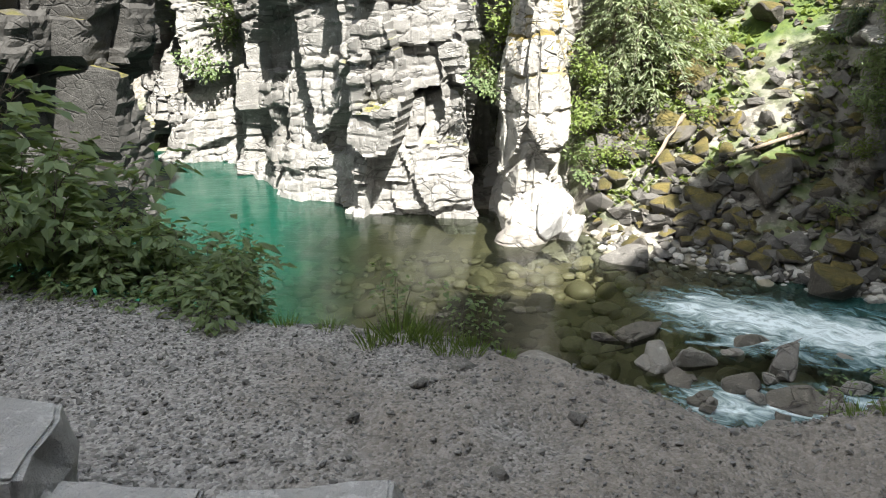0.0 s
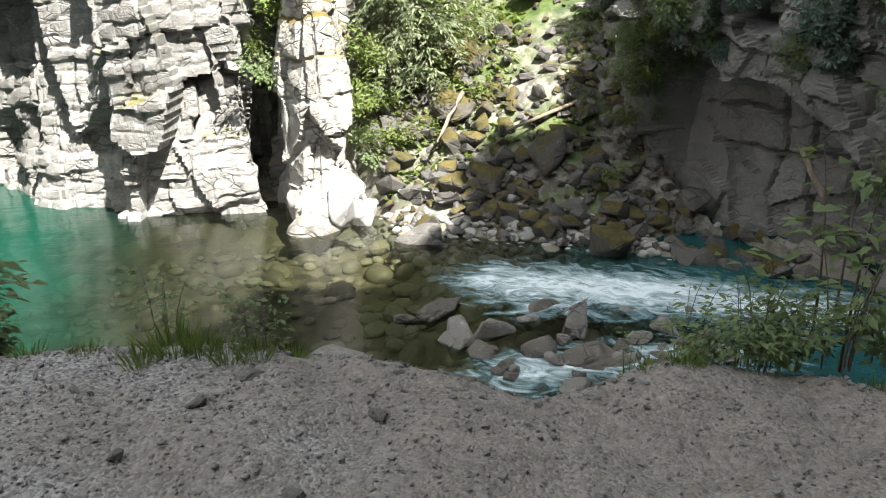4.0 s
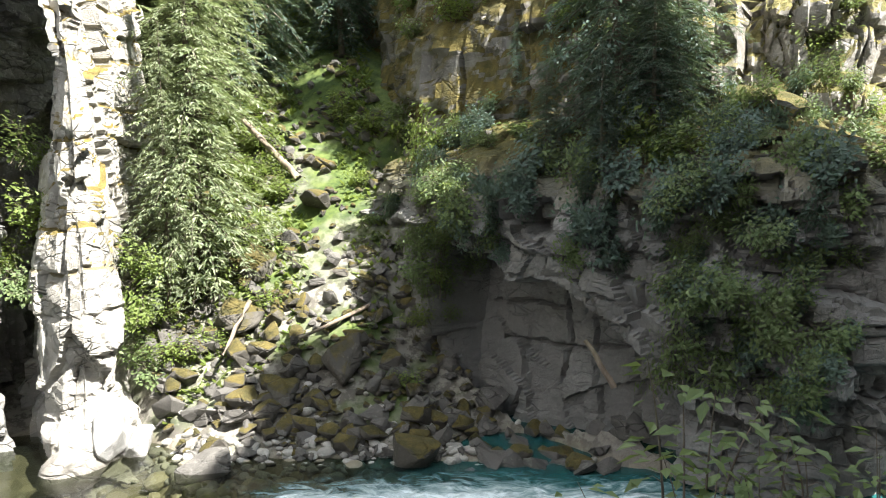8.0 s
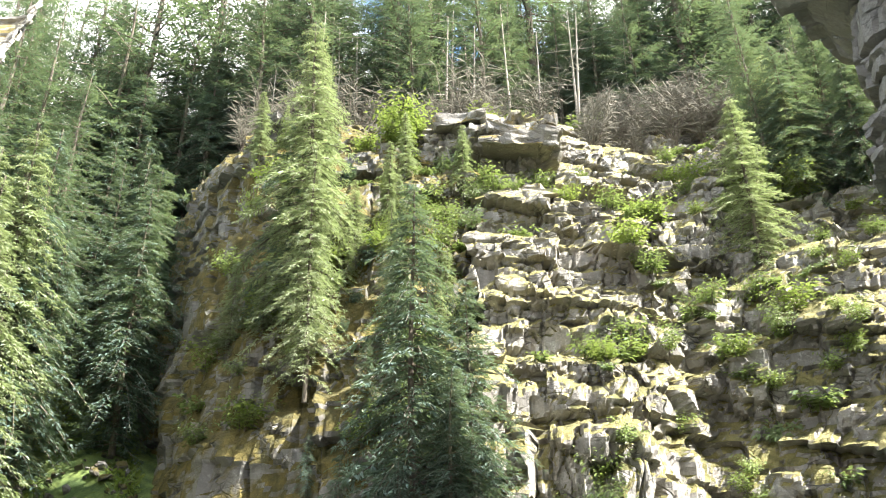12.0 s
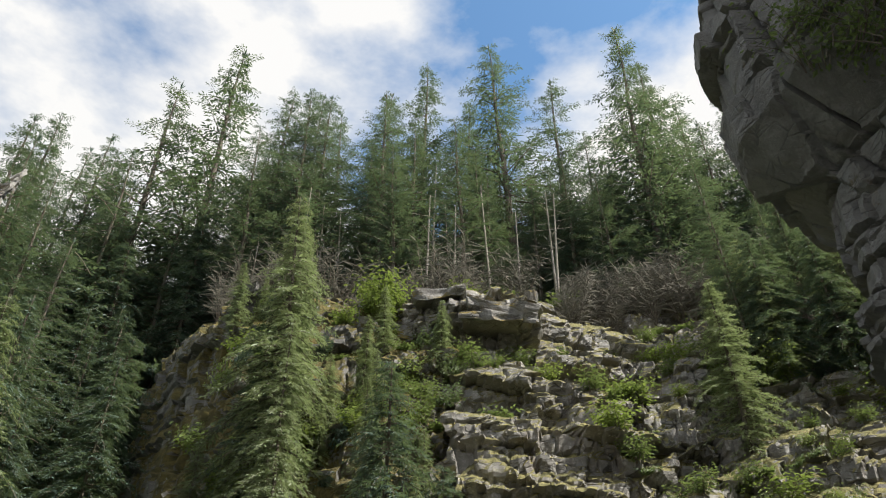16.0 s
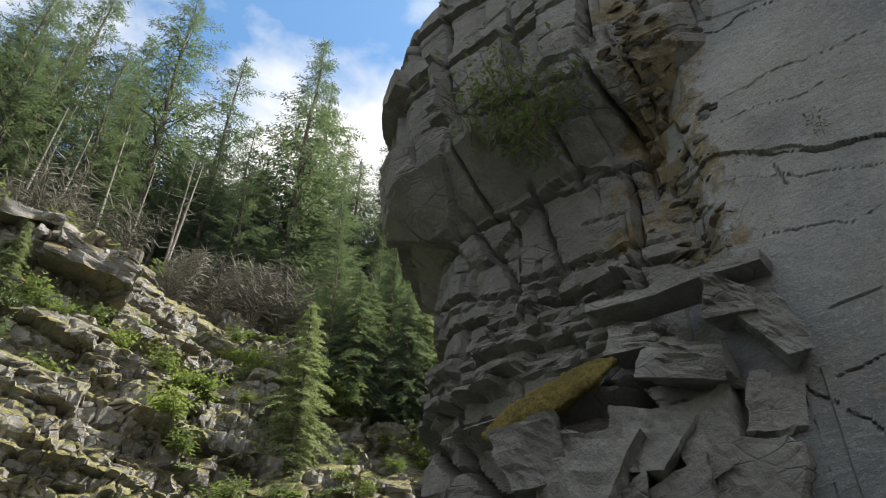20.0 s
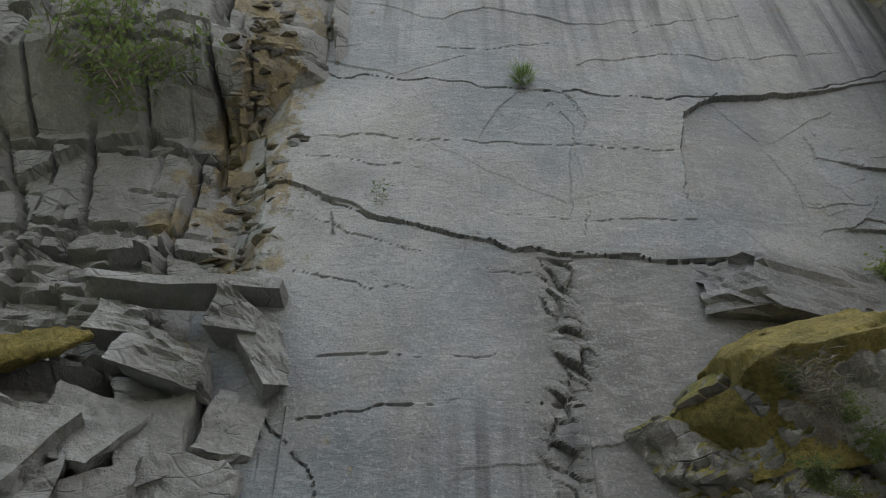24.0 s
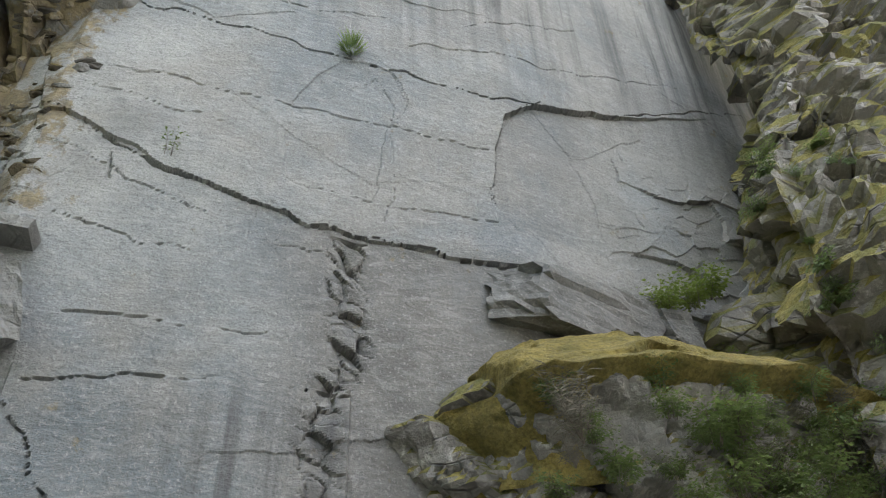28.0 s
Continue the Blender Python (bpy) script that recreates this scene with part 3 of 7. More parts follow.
def surge(x, y):
    """The water's rise and fall: still in the pool, heaped and broken in the rapids."""
    c = interp_line(x, FLOW)
    m = np.clip((x - 2.4) / 1.2, 0, 1) * np.clip(1.3 - np.abs(y - c) / 1.3, 0, 1)
    s = 0.86 * x - 0.5 * y
    t = 0.5 * x + 0.86 * y
    wave = 0.16 * np.abs(fbm(s / 0.9, t / 0.5, 4, 44)) + 0.05 * fbm(s / 0.22, t / 0.14, 3, 45)
    return 0.010 * fbm(x / 0.6, y / 0.4, 3, 31) + m * (wave + 0.03) - 0.14 * np.clip((x - 5.5) / 3, 0, 1) * m


def water_material():
    """Clear water: gloss by Fresnel over a tinted, see-through body, emerald where the pool is deep, with foam in the rapids."""
    n = Nodes("river_water")
    xyz = n.add("ShaderNodeSeparateXYZ", Vector=n.coord)
    x, y = xyz.outputs["X"], xyz.outputs["Y"]
    ripple = n.noise(3.2, 4, 0.6, (1, 1.9, 1))
    nor = n.bump(ripple, 0.25, 0.05, n.bump(n.noise(11, 3, 0.6), 0.12, 0.02))
    deep = n.math('MAXIMUM', n.ramp(n.math('ADD', x, n.math('MULTIPLY', n.noise(0.7, 3), 1.2)), -0.6, -2.6), n.ramp(x, 4.2, 6.6))
    body = n.add("ShaderNodeBsdfTransparent")
    n.put(body.inputs["Color"], n.mix(deep, n.mix(n.ramp(x, -0.5, 2.2), (0.27, 0.30, 0.25), (0.52, 0.54, 0.46)), (0.05, 0.24, 0.18)))
    murk = n.add("ShaderNodeBsdfDiffuse")
    n.put(murk.inputs["Color"], n.mix(deep, (0.03, 0.036, 0.027), n.mix(n.ramp(x, 1.0, 4.0), (0.012, 0.10, 0.068), (0.035, 0.18, 0.19))))
    a = n.add("ShaderNodeMixShader", Fac=n.ramp(deep, 0, 1, 0.10, 0.42))
    n.tree.links.new(body.outputs[0], a.inputs[1])
    n.tree.links.new(murk.outputs[0], a.inputs[2])
    g = n.add("ShaderNodeBsdfGlossy", Roughness=0.05, Normal=nor)
    fres = n.add("ShaderNodeFresnel", IOR=1.33, Normal=nor)
    b = n.add("ShaderNodeMixShader", Fac=fres.outputs[0])
    n.tree.links.new(a.outputs[0], b.inputs[1])
    n.tree.links.new(g.outputs[0], b.inputs[2])
    # foam: torn strands along the current
    line = n.math('SUBTRACT', y, n.math('ADD', 9.75, n.math('MULTIPLY', n.math('POWER', n.math('MAXIMUM', n.math('SUBTRACT', x, 2.9), 0.0), 1.45), -0.245)))
    band = n.ramp(n.math('ABSOLUTE', line), 1.55, 0.2)
    start = n.math('MULTIPLY', n.ramp(x, 2.6, 3.5), n.ramp(x, 9.5, 6.5, 0.5, 1))
    turn = n.add("ShaderNodeVectorRotate", Vector=n.coord, Angle=0.52)
    strand = n.noise(2.6, 7, 0.68, (0.75, 1.5, 1), turn.outputs[0], 1.3)
    low = n.math('MULTIPLY', n.ramp(n.math('ABSOLUTE', n.math('ADD', n.math('SUBTRACT', y, 7.25), n.math('MULTIPLY', n.math('SUBTRACT', x, 3.0), 0.12))), 0.75, 0.1), n.math('MULTIPLY', n.ramp(x, 2.1, 2.9), n.ramp(x, 7.5, 5.0)))
    where = n.math('MAXIMUM', n.math('MULTIPLY', band, start), n.math('MULTIPLY', low, 0.85))
    foam = n.ramp(n.math('ADD', n.math('MULTIPLY', where, 0.42), strand), 0.60, 0.96)
    white = n.add("ShaderNodeBsdfPrincipled", Roughness=0.6)
    n.put(white.inputs["Base Color"], n.mix(foam, (0.12, 0.34, 0.38), (0.78, 0.88, 0.92)))
    n.put(white.inputs["Normal"], n.bump(strand, 0.6, 0.10))
    c = n.add("ShaderNodeMixShader", Fac=n.math('MULTIPLY', foam, n.ramp(where, 0.02, 0.2)))
    n.tree.links.new(b.outputs[0], c.inputs[1])
    n.tree.links.new(white.outputs[0], c.inputs[2])
    n.tree.links.new(c.outputs[0], n.out.inputs["Surface"])
    return n.mat


wx, wy = spaced(-60, 60, -8, 11, 0.09), spaced(-8, 60, 4, 20, 0.09)
ux, uy = np.meshgrid(wx, wy, indexing="ij")
river = new("river", mesh_of("river", np.stack([ux, uy, WATER + surge(ux, uy)], 2).reshape(-1, 3), grid_faces(len(wx), len(wy)), water_material(), True))
tagged(river, "clear emerald river pool running into white rapids", "river", kind="structure")

# ---- the cliffs ----
LAY_SUN = [("plates", 1.5, 2.4, 0.46, 0.15, 0.0), ("blocks", 1.1, 0.8, 0.16, -0.12, 0.06), ("beds", 0.45, 0.24, 0.06, -0.12, 0.03)]
LAY_BLOCK = [("plates", 2.0, 1.8, 0.36, 0.3, 0.0), ("beds", 1.3, 0.7, 0.11, 0.22, 0.05), ("plates", 0.8, 0.5, 0.07, 0.2, 0.0)]


def cliff(name, label, *a, **k):
    ob = new(name, cliff_mesh(name, *a, **k))
    return tagged(ob, label, "cliff", kind="structure")


def near_line(U, Z, pts, wobble=0.035, seed=5):
    """Distance of each place on a face from a broken line on it."""
    u = U + wobble * fbm(U / 0.22, Z / 0.22, 3, seed)
    z = Z + wobble * fbm(U / 0.22, Z / 0.22, 3, seed + 1)
    best = np.full(U.shape, 9.0)
    for (a, b), (c, d) in zip(pts[:-1], pts[1:]):
        t = np.clip(((u - a) * (c - a) + (z - b) * (d - b)) / ((c - a) ** 2 + (d - b) ** 2 + 1e-9), 0, 1)
        best = np.minimum(best, np.hypot(u - a - t * (c - a), z - b - t * (d - b)))
    return best


# cracks of the smooth wall: depth, half-width, and the line in metres along the wall and up
CRACKS = [
    (0.16, 0.030, [(1.47, 8.85), (2.62, 8.69), (3.81, 8.52), (4.43, 8.5), (5.33, 8.38), (5.9, 8.57), (6.9, 8.9), (9.6, 10.4)]),
    (0.22, 0.038, [(1.3, 7.35), (1.65, 7.23), (2.15, 6.89), (2.6, 6.68), (3.12, 6.54), (3.63, 6.38), (4.18, 6.36), (4.88, 6.28), (5.8, 6.3)]),
    (0.06, 0.016, [(3.07, 7.07), (3.15, 7.39), (3.35, 7.72), (3.68, 7.91), (4.09, 8.33)]),
    (0.025, 0.012, [(4.09, 8.33), (4.3, 8.0), (4.24, 7.52), (4.3, 7.0), (4.2, 6.4)]),
    (0.12, 0.024, [(5.9, 8.6), (5.42, 8.2), (5.28, 7.68), (5.18, 7.01), (5.41, 6.76)]),
    (0.06, 0.018, [(1.93, 5.38), (2.82, 5.35), (3.39, 5.35)]),
    (0.08, 0.020, [(1.95, 4.80), (2.54, 4.93), (3.16, 4.96), (3.58, 4.95), (4.0, 4.9)]),
    (0.04, 0.014, [(1.79, 7.81), (2.47, 7.78), (3.31, 7.71), (5.2, 7.62)]),
    (0.04, 0.014, [(1.67, 7.57), (2.5, 7.37), (3.21, 7.29)]),
    (0.04, 0.014, [(4.42, 8.97), (6.06, 9.25), (8.2, 10.1)]),
    (0.03, 0.014, [(3.31, 6.8), (4.27, 6.71), (5.2, 6.77)]),
    (0.04, 0.014, [(3.9, 9.9), (3.84, 9.2), (3.81, 8.52)]),
    (0.025, 0.012, [(3.19, 6.42), (3.13, 5.84), (3.12, 5.43)]),
    (0.025, 0.012, [(3.37, 6.4), (3.35, 5.43), (3.36, 5.0)]),
    (0.04, 0.014, [(2.0, 9.3), (3.4, 9.2), (5.0, 9.5), (6.6, 10.3)]),
    (0.10, 0.022, [(1.75, 4.9), (2.13, 4.38), (2.32, 4.1), (2.6, 3.2)]),
    (0.10, 0.022, [(1.76, 3.2), (1.74, 4.23), (1.73, 4.8), (1.62, 5.6)]),
    (0.30, 0.050, [(0.85, 12.5), (0.82, 10.0), (0.70, 8.9), (0.85, 8.0), (0.93, 7.35)]),
    (0.25, 0.035, [(1.32, 7.0), (1.22, 6.4), (1.3, 5.9)]),
    (0.07, 0.020, [(2.05, 6.86), (2.1, 6.6)]),
    (0.05, 0.016, [(1.6, 6.9), (2.4, 6.55), (3.3, 6.15), (4.0, 6.1)]),
    (0.05, 0.016, [(1.7, 6.2), (2.5, 6.0), (3.4, 5.9)]),
]


def wall_relief(U, Z):
    """Plates of the quarried face: cracks cut in, a rough broken seam, thin beds that stand proud of one another."""
    out = 0.0008 * np.sin((Z + 0.15 * U + 0.9 * fbm(U / 1.3, Z / 1.3, 4, 61)) * 48) + 0.016 * fbm(U / 0.9, Z / 0.5, 5, 62) + 0.005 * shards(U, Z, 1.5, 0.9, 63, 0.2)[0]
    for k, (depth, half, pts) in enumerate(CRACKS):
        d = near_line(U, Z, pts, 0.05, 300 + 2 * k)
        fade = np.clip(0.75 + 1.6 * vnoise(U / 0.8, Z / 0.8, 500 + k), 0.08 if depth < 0.1 else 0.3, 1)
        h = np.maximum(half * 0.17, 0.0065) * (0.25 + 1.5 * np.abs(vnoise(U / 0.35, Z / 0.35, 400 + k)))
        out = out - (depth if depth > 0.15 else 0.55 * depth) * fade * np.clip(1.25 - d / h, 0, 1)
    lower = Z < np.interp(U, [1.65, 2.6, 3.63, 4.88, 5.8], [7.23, 6.68, 6.38, 6.28, 6.3])
    out = out + np.where(lower, -0.03, 0.0) + np.where((Z < 4.95) & (U > 1.9) & (U < 4.0), 0.03, 0)
    patch = (U > np.interp(Z, [6.7, 7.0, 7.7, 8.2, 8.6], [5.4, 5.2, 5.28, 5.42, 5.9])) & (Z < np.interp(U, [5.9, 6.9, 9], [8.57, 8.9, 9.9])) & (Z > 6.7)
    out = out - 0.07 * patch * np.clip(1.6 - (U - 5.2) / 2.2, 0, 1)
    arch = (near_line(U, Z, [(3.75, 7.0), (3.8, 7.7), (4.0, 8.1)], 0.05, 9) < 0.42) & (Z > 6.75)
    out = out - 0.012 * arch
    seam = np.clip(1.15 - np.abs(U - np.interp(Z, [3.0, 4.26, 4.72, 5.22, 5.67, 6.28], [3.7, 3.86, 3.78, 4.0, 3.95, 3.94])) / 0.17, 0, 1) * (Z < 6.3)
    off, edge = shards(U, Z, 0.17, 0.13, 77, 0.5, 0.5)
    out = out + seam * (0.045 * off - 0.02 - 0.025 * np.clip(1 - edge / 0.015, 0, 1))
    rub = np.clip((U - 6.2) / 1.5, 0, 1) * np.clip((8.5 - Z) / 1.0, 0, 1) * np.clip((Z - 5.8) / 0.6, 0, 1)
    out = out + rub * (0.10 * blocks(U, Z, 0.7, 0.4, 78, -0.2, 0.5)[0] + 0.02 * shards(U, Z, 0.35, 0.2, 76, -0.4, 0.5)[0])
    left = np.clip((1.55 - U + 0.25 * fbm(U / 0.5, Z / 0.5, 3, 64)) / 0.3, 0, 1)
    o2, e2, _ = blocks(U, Z, 0.85, 0.6, 79, 0.35, 0.4)
    return out + left * (0.09 * o2 - 0.07 * np.clip(1 - e2 / 0.02, 0, 1)) - 0.6 * np.clip((1.5 - U) / 1.1, 0, 1)


WALL_FOOT = [(7.3, 1.1), (6.75, 0.35), (5.4, -1.5), (4.2, -3.3), (3.1, -6.2), (2.7, -7.8)]
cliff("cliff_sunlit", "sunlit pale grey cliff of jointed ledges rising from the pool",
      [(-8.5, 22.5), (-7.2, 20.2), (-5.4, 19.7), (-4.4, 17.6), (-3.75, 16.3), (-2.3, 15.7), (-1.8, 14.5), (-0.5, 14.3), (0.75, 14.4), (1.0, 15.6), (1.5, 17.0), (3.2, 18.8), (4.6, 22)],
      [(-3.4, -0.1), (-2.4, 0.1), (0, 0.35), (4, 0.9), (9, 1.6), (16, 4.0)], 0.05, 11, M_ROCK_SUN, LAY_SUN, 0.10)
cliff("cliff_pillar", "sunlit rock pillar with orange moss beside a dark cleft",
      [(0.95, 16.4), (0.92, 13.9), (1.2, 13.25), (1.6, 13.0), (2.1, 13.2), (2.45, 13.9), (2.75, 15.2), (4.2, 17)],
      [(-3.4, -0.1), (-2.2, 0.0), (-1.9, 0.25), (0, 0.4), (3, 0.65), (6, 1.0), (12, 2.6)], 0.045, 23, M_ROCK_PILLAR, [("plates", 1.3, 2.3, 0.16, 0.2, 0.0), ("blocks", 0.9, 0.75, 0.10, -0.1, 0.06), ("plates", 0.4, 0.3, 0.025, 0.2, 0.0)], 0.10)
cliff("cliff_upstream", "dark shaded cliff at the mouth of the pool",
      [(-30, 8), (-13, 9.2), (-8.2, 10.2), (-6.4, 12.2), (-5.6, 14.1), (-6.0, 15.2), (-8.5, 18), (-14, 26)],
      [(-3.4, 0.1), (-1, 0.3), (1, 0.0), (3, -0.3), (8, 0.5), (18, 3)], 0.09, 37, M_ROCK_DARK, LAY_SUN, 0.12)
BLOCK = [(-3.4, 0.1), (-1.0, 0.05), (0.2, 0.0), (1.4, 0.15), (2.0, 0.6), (2.6, 1.9), (3.4, 4.6)]


def block_relief(U, Z):
    """The buttress: a flat quarry-like face set deep under a broken lip, bedded blocks to its right, mossy lumps above."""
    lip = np.interp(U, [4.3, 5.2, 6.0, 6.4, 7.2, 8.4, 9.1, 9.4, 11], [0.75, 0.5, 0.38, 0.02, -0.05, -0.8, -1.25, -1.7, -1.9]) + 0.12 * fbm(U / 0.5, Z * 0, 3, 12)
    inside = np.clip((U - 4.7) / 0.25, 0, 1) * np.clip((9.35 - U) / 0.35, 0, 1)
    under = np.clip((lip - Z) / 0.10, 0, 1)
    deep = 1.25 - 0.45 * np.clip((lip - Z) / 2.4, 0, 1) + 0.10 * shards(U, Z, 0.9, 1.1, 55, 0.1, 0.15)[0]
    out = -inside * under * deep
    for k, pts in enumerate(([(6.86, 0), (6.9, -0.5), (6.91, -1.2), (6.8, -1.9)], [(5.6, -1.2), (6.9, -1.25), (7.9, -1.1)], [(5.2, -0.6), (6.1, -0.5), (6.9, -0.62)], [(7.4, -0.6), (7.5, -1.6), (7.6, -2.4)], [(6.0, -1.3), (6.1, -2.0), (5.8, -2.6)], [(8.05, -1.2), (8.1, -2.6)])):
        out = out - 0.16 * np.clip(1.3 - near_line(U, Z, pts, 0.05, 80 + k) / 0.035, 0, 1)
    notch = np.clip(1.2 - np.hypot((U - 6.95) / 0.33, (Z - 1.0) / 0.28), 0, 0.5) * 2
    above = np.clip((Z - lip) / 0.15, 0, 1)
    off, edge = shards(U, Z, 0.75, 0.55, 57, 0.3, 0.4)
    o5, e5, r5 = blocks(U, Z, 0.6, 0.42, 56, 0.25, 0.45)
    out = out + above * (0.16 * off + 0.20 * o5 - 0.10 * np.clip(1 - e5 / 0.04, 0, 1) + 0.12 * fbm(U / 0.9, Z / 0.7, 3, 58)) - 0.55 * notch
    beds = np.clip((U - 9.2) / 0.3, 0, 1) * np.clip((11.4 - U) / 0.3, 0, 1) * np.clip((-0.4 - Z) / 0.2, 0, 1)
    o2, e2, r2 = blocks(U, Z, 0.55, 0.24, 59, 0.12, 0.35)
    out = out + beds * (0.30 + 0.14 * o2 + 0.12 * r2 - 0.12 * np.clip(1 - e2 / 0.035, 0, 1))
    o3, e3, r3 = blocks(U, Z, 0.8, 0.5, 53, -0.1, 0.4)
    rest_of = np.clip(1 - inside - beds, 0, 1)
    return out + rest_of * (0.24 * o3 - 0.10 * np.clip(1 - e3 / 0.04, 0, 1)) + 0.03 * fbm(U / 0.16, Z / 0.1, 3, 54)


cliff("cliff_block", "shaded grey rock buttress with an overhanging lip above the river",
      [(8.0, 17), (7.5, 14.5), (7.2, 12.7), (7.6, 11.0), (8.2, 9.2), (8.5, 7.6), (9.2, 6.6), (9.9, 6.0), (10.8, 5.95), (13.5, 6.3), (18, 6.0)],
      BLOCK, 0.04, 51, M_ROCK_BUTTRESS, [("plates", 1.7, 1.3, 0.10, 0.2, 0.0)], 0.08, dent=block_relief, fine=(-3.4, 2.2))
# contour lines of the promontory above the buttress: its dark flank on the gully, the mossy nose, then the ledges round to the cleft
CONTOURS = [
    (-1.0, [(15, 32), (10.2, 23.0), (9.0, 18.5), (8.8, 14.2), (9.7, 11.6), (10.4, 9.7)], [(10.4, 9.7), (10.8, 8.1), (11.2, 6.9), (14.6, 7.5), (14.8, 4.6), (17, -1)]),
    (4.0, [(15.5, 32), (10.9, 23.4), (9.6, 18.9), (8.9, 14.7), (9.8, 12.0), (10.6, 9.9)], [(10.6, 9.9), (11.4, 8.6), (12.5, 7.5), (15.4, 7.7), (16.0, 4.8), (18, -1)]),
    (9.0, [(16, 32.5), (11.9, 24.2), (10.9, 20.2), (10.4, 17.0), (12.2, 14.6), (13.8, 12.6)], [(13.8, 12.6), (15.2, 10.9), (17.0, 9.2), (18.0, 7.5), (18.6, 5.0), (21, -1)]),
    (13.0, [(17, 33), (12.4, 25.0), (11.9, 21.8), (11.6, 18.7), (14.2, 16.7), (16.4, 14.7)], [(16.4, 14.7), (18.4, 12.5), (20.7, 10.8), (21.6, 8.6), (22.4, 5.6), (25, 0)]),
    (15.6, [(17.5, 33), (13.0, 25.6), (12.5, 22.8), (12.3, 19.7), (14.9, 17.6), (17.2, 15.5)], [(17.2, 15.5), (19.2, 13.2), (22.0, 11.4), (23.8, 9.3), (25.0, 6.0), (28, 0)]),
    (17.0, [(19, 34), (14.5, 28), (14.2, 25.0), (14.2, 22.0), (16.8, 19.6), (18.9, 17.4)], [(18.9, 17.4), (21.0, 15.2), (24.0, 13.0), (26.5, 10.5), (28.5, 6.5), (32, 0)]),
    (28.0, [(30, 62), (27, 56), (28, 52), (30, 48), (36, 42), (42, 38)], [(42, 38), (46, 32), (50, 26), (53, 20), (55, 12), (58, 0)]),
]


def moss_lumps(U, Z):
    """Hanging cushions of moss over small broken ledges."""
    o, e, r = blocks(U, Z, 0.75, 0.5, 261, 0.2, 0.5)
    return 0.16 * o + 0.14 * r - 0.12 * np.clip(1 - e / 0.06, 0, 1) + 0.16 * np.abs(fbm(U / 0.55, Z / 0.45, 3, 262))


def columns(U, Z):
    """The flank that looks on the gully: upright joints; the nose beyond it hangs with moss."""
    flank = np.clip((21.3 - U) / 0.6, 0, 1)
    k = np.floor(U / 0.55 + 0.3 * fbm(U / 1.5, Z / 4, 2, 271))
    up = 0.32 * (hash01(k, np.floor(Z / 2.6 + 3 * hash01(k, k * 0, 273)), 272) - 0.5)
    return flank * up + (1 - flank) * moss_lumps(U, Z)


tagged(new("cliff_promontory", massif_mesh("cliff_promontory", [(z, a) for z, a, b in CONTOURS], 0.085, 267, M_ROCK_PROM, [("blocks", 1.7, 1.3, 0.20, 0.10, 0.12), ("plates", 0.8, 0.6, 0.07, 0.1, 0.0)], 0.16, ((1.7, 0.45),), columns)),
       "mossy rock promontory with a dark jointed flank above the gully", "cliff", kind="structure")
tagged(new("cliff_upper", massif_mesh("cliff_upper", [(z, b) for z, a, b in CONTOURS], 0.075, 67, M_ROCK_MOSS, [("blocks", 2.6, 1.5, 0.34, 0.05, 0.12), ("blocks", 1.0, 0.6, 0.16, 0.06, 0.10), ("plates", 0.5, 0.6, 0.06, 0.1, 0.0)], 0.18, ((2.1, 0.5), (0.7, 0.4)))),
       "stepped mossy cliff climbing to a rocky crown under the forest", "cliff", kind="structure")


def overhang_relief(U, Z):
    """The jutting cliff: large squared blocks parted by open joints, a band of thin beds, and tilted shards at the bottom."""
    o1, e1, r1 = blocks(U, Z, 1.5, 1.15, 131, 0.12, 0.10)
    o2, e2, r2 = blocks(U, Z, 0.7, 0.55, 133, 0.12, 0.12)
    out = 0.15 * o1 - 0.26 * np.clip(1 - e1 / 0.03, 0, 1) + 0.05 * o2 - 0.07 * np.clip(1 - e2 / 0.025, 0, 1) * (hash01(np.floor(U / 0.9), np.floor(Z / 0.8), 7) > 0.4)
    for k, (depth, pts) in enumerate(((0.22, [(10.38, 11.5), (10.52, 9.74), (10.62, 9.1)]), (0.20, [(9.2, 9.5), (10.74, 9.04), (11.5, 8.9), (12.3, 8.75)]), (0.16, [(9.2, 11.4), (9.9, 11.6), (10.1, 12.8)]), (0.14, [(11.3, 12.5), (11.45, 10.5), (11.5, 8.9)]),
                                  (0.12, [(9.3, 10.4), (10.5, 10.2), (11.4, 10.1), (12.2, 10.0)]), (0.14, [(10.2, 8.2), (10.7, 7.2), (10.8, 6.7)]), (0.14, [(11.2, 8.1), (11.35, 7.0), (11.2, 6.6)]), (0.5, [(12.46, 12.5), (12.46, 10.0), (12.34, 8.9), (12.49, 8.0), (12.56, 7.35)]), (0.12, [(9.3, 7.3), (10.6, 7.05), (11.6, 6.95), (12.3, 6.8)]))):
        out = out - depth * np.clip(1.3 - near_line(U, Z, pts, 0.06, 150 + 2 * k) / 0.032, 0, 1)
    thin = np.clip((6.62 - Z) / 0.06, 0, 1) * np.clip((Z - 5.75) / 0.06, 0, 1) * np.clip((12.4 - U) / 0.3, 0, 1)
    o3, e3, r3 = blocks(U, Z, 0.42, 0.12, 135, 0.10, 0.12)
    out = out + thin * (0.12 + 0.11 * o3 + 0.08 * r3 - 0.09 * np.clip(1 - e3 / 0.02, 0, 1))
    low = np.clip((5.35 - Z) / 0.15, 0, 1)
    o4, e4 = shards(U, Z, 0.85, 0.8, 137, 0.9, 0.06)
    out = out + low * (0.26 * o4 - 0.30 * np.clip(1 - e4 / 0.03, 0, 1))
    return out + 0.02 * fbm(U / 0.15, Z / 0.1, 3, 139)


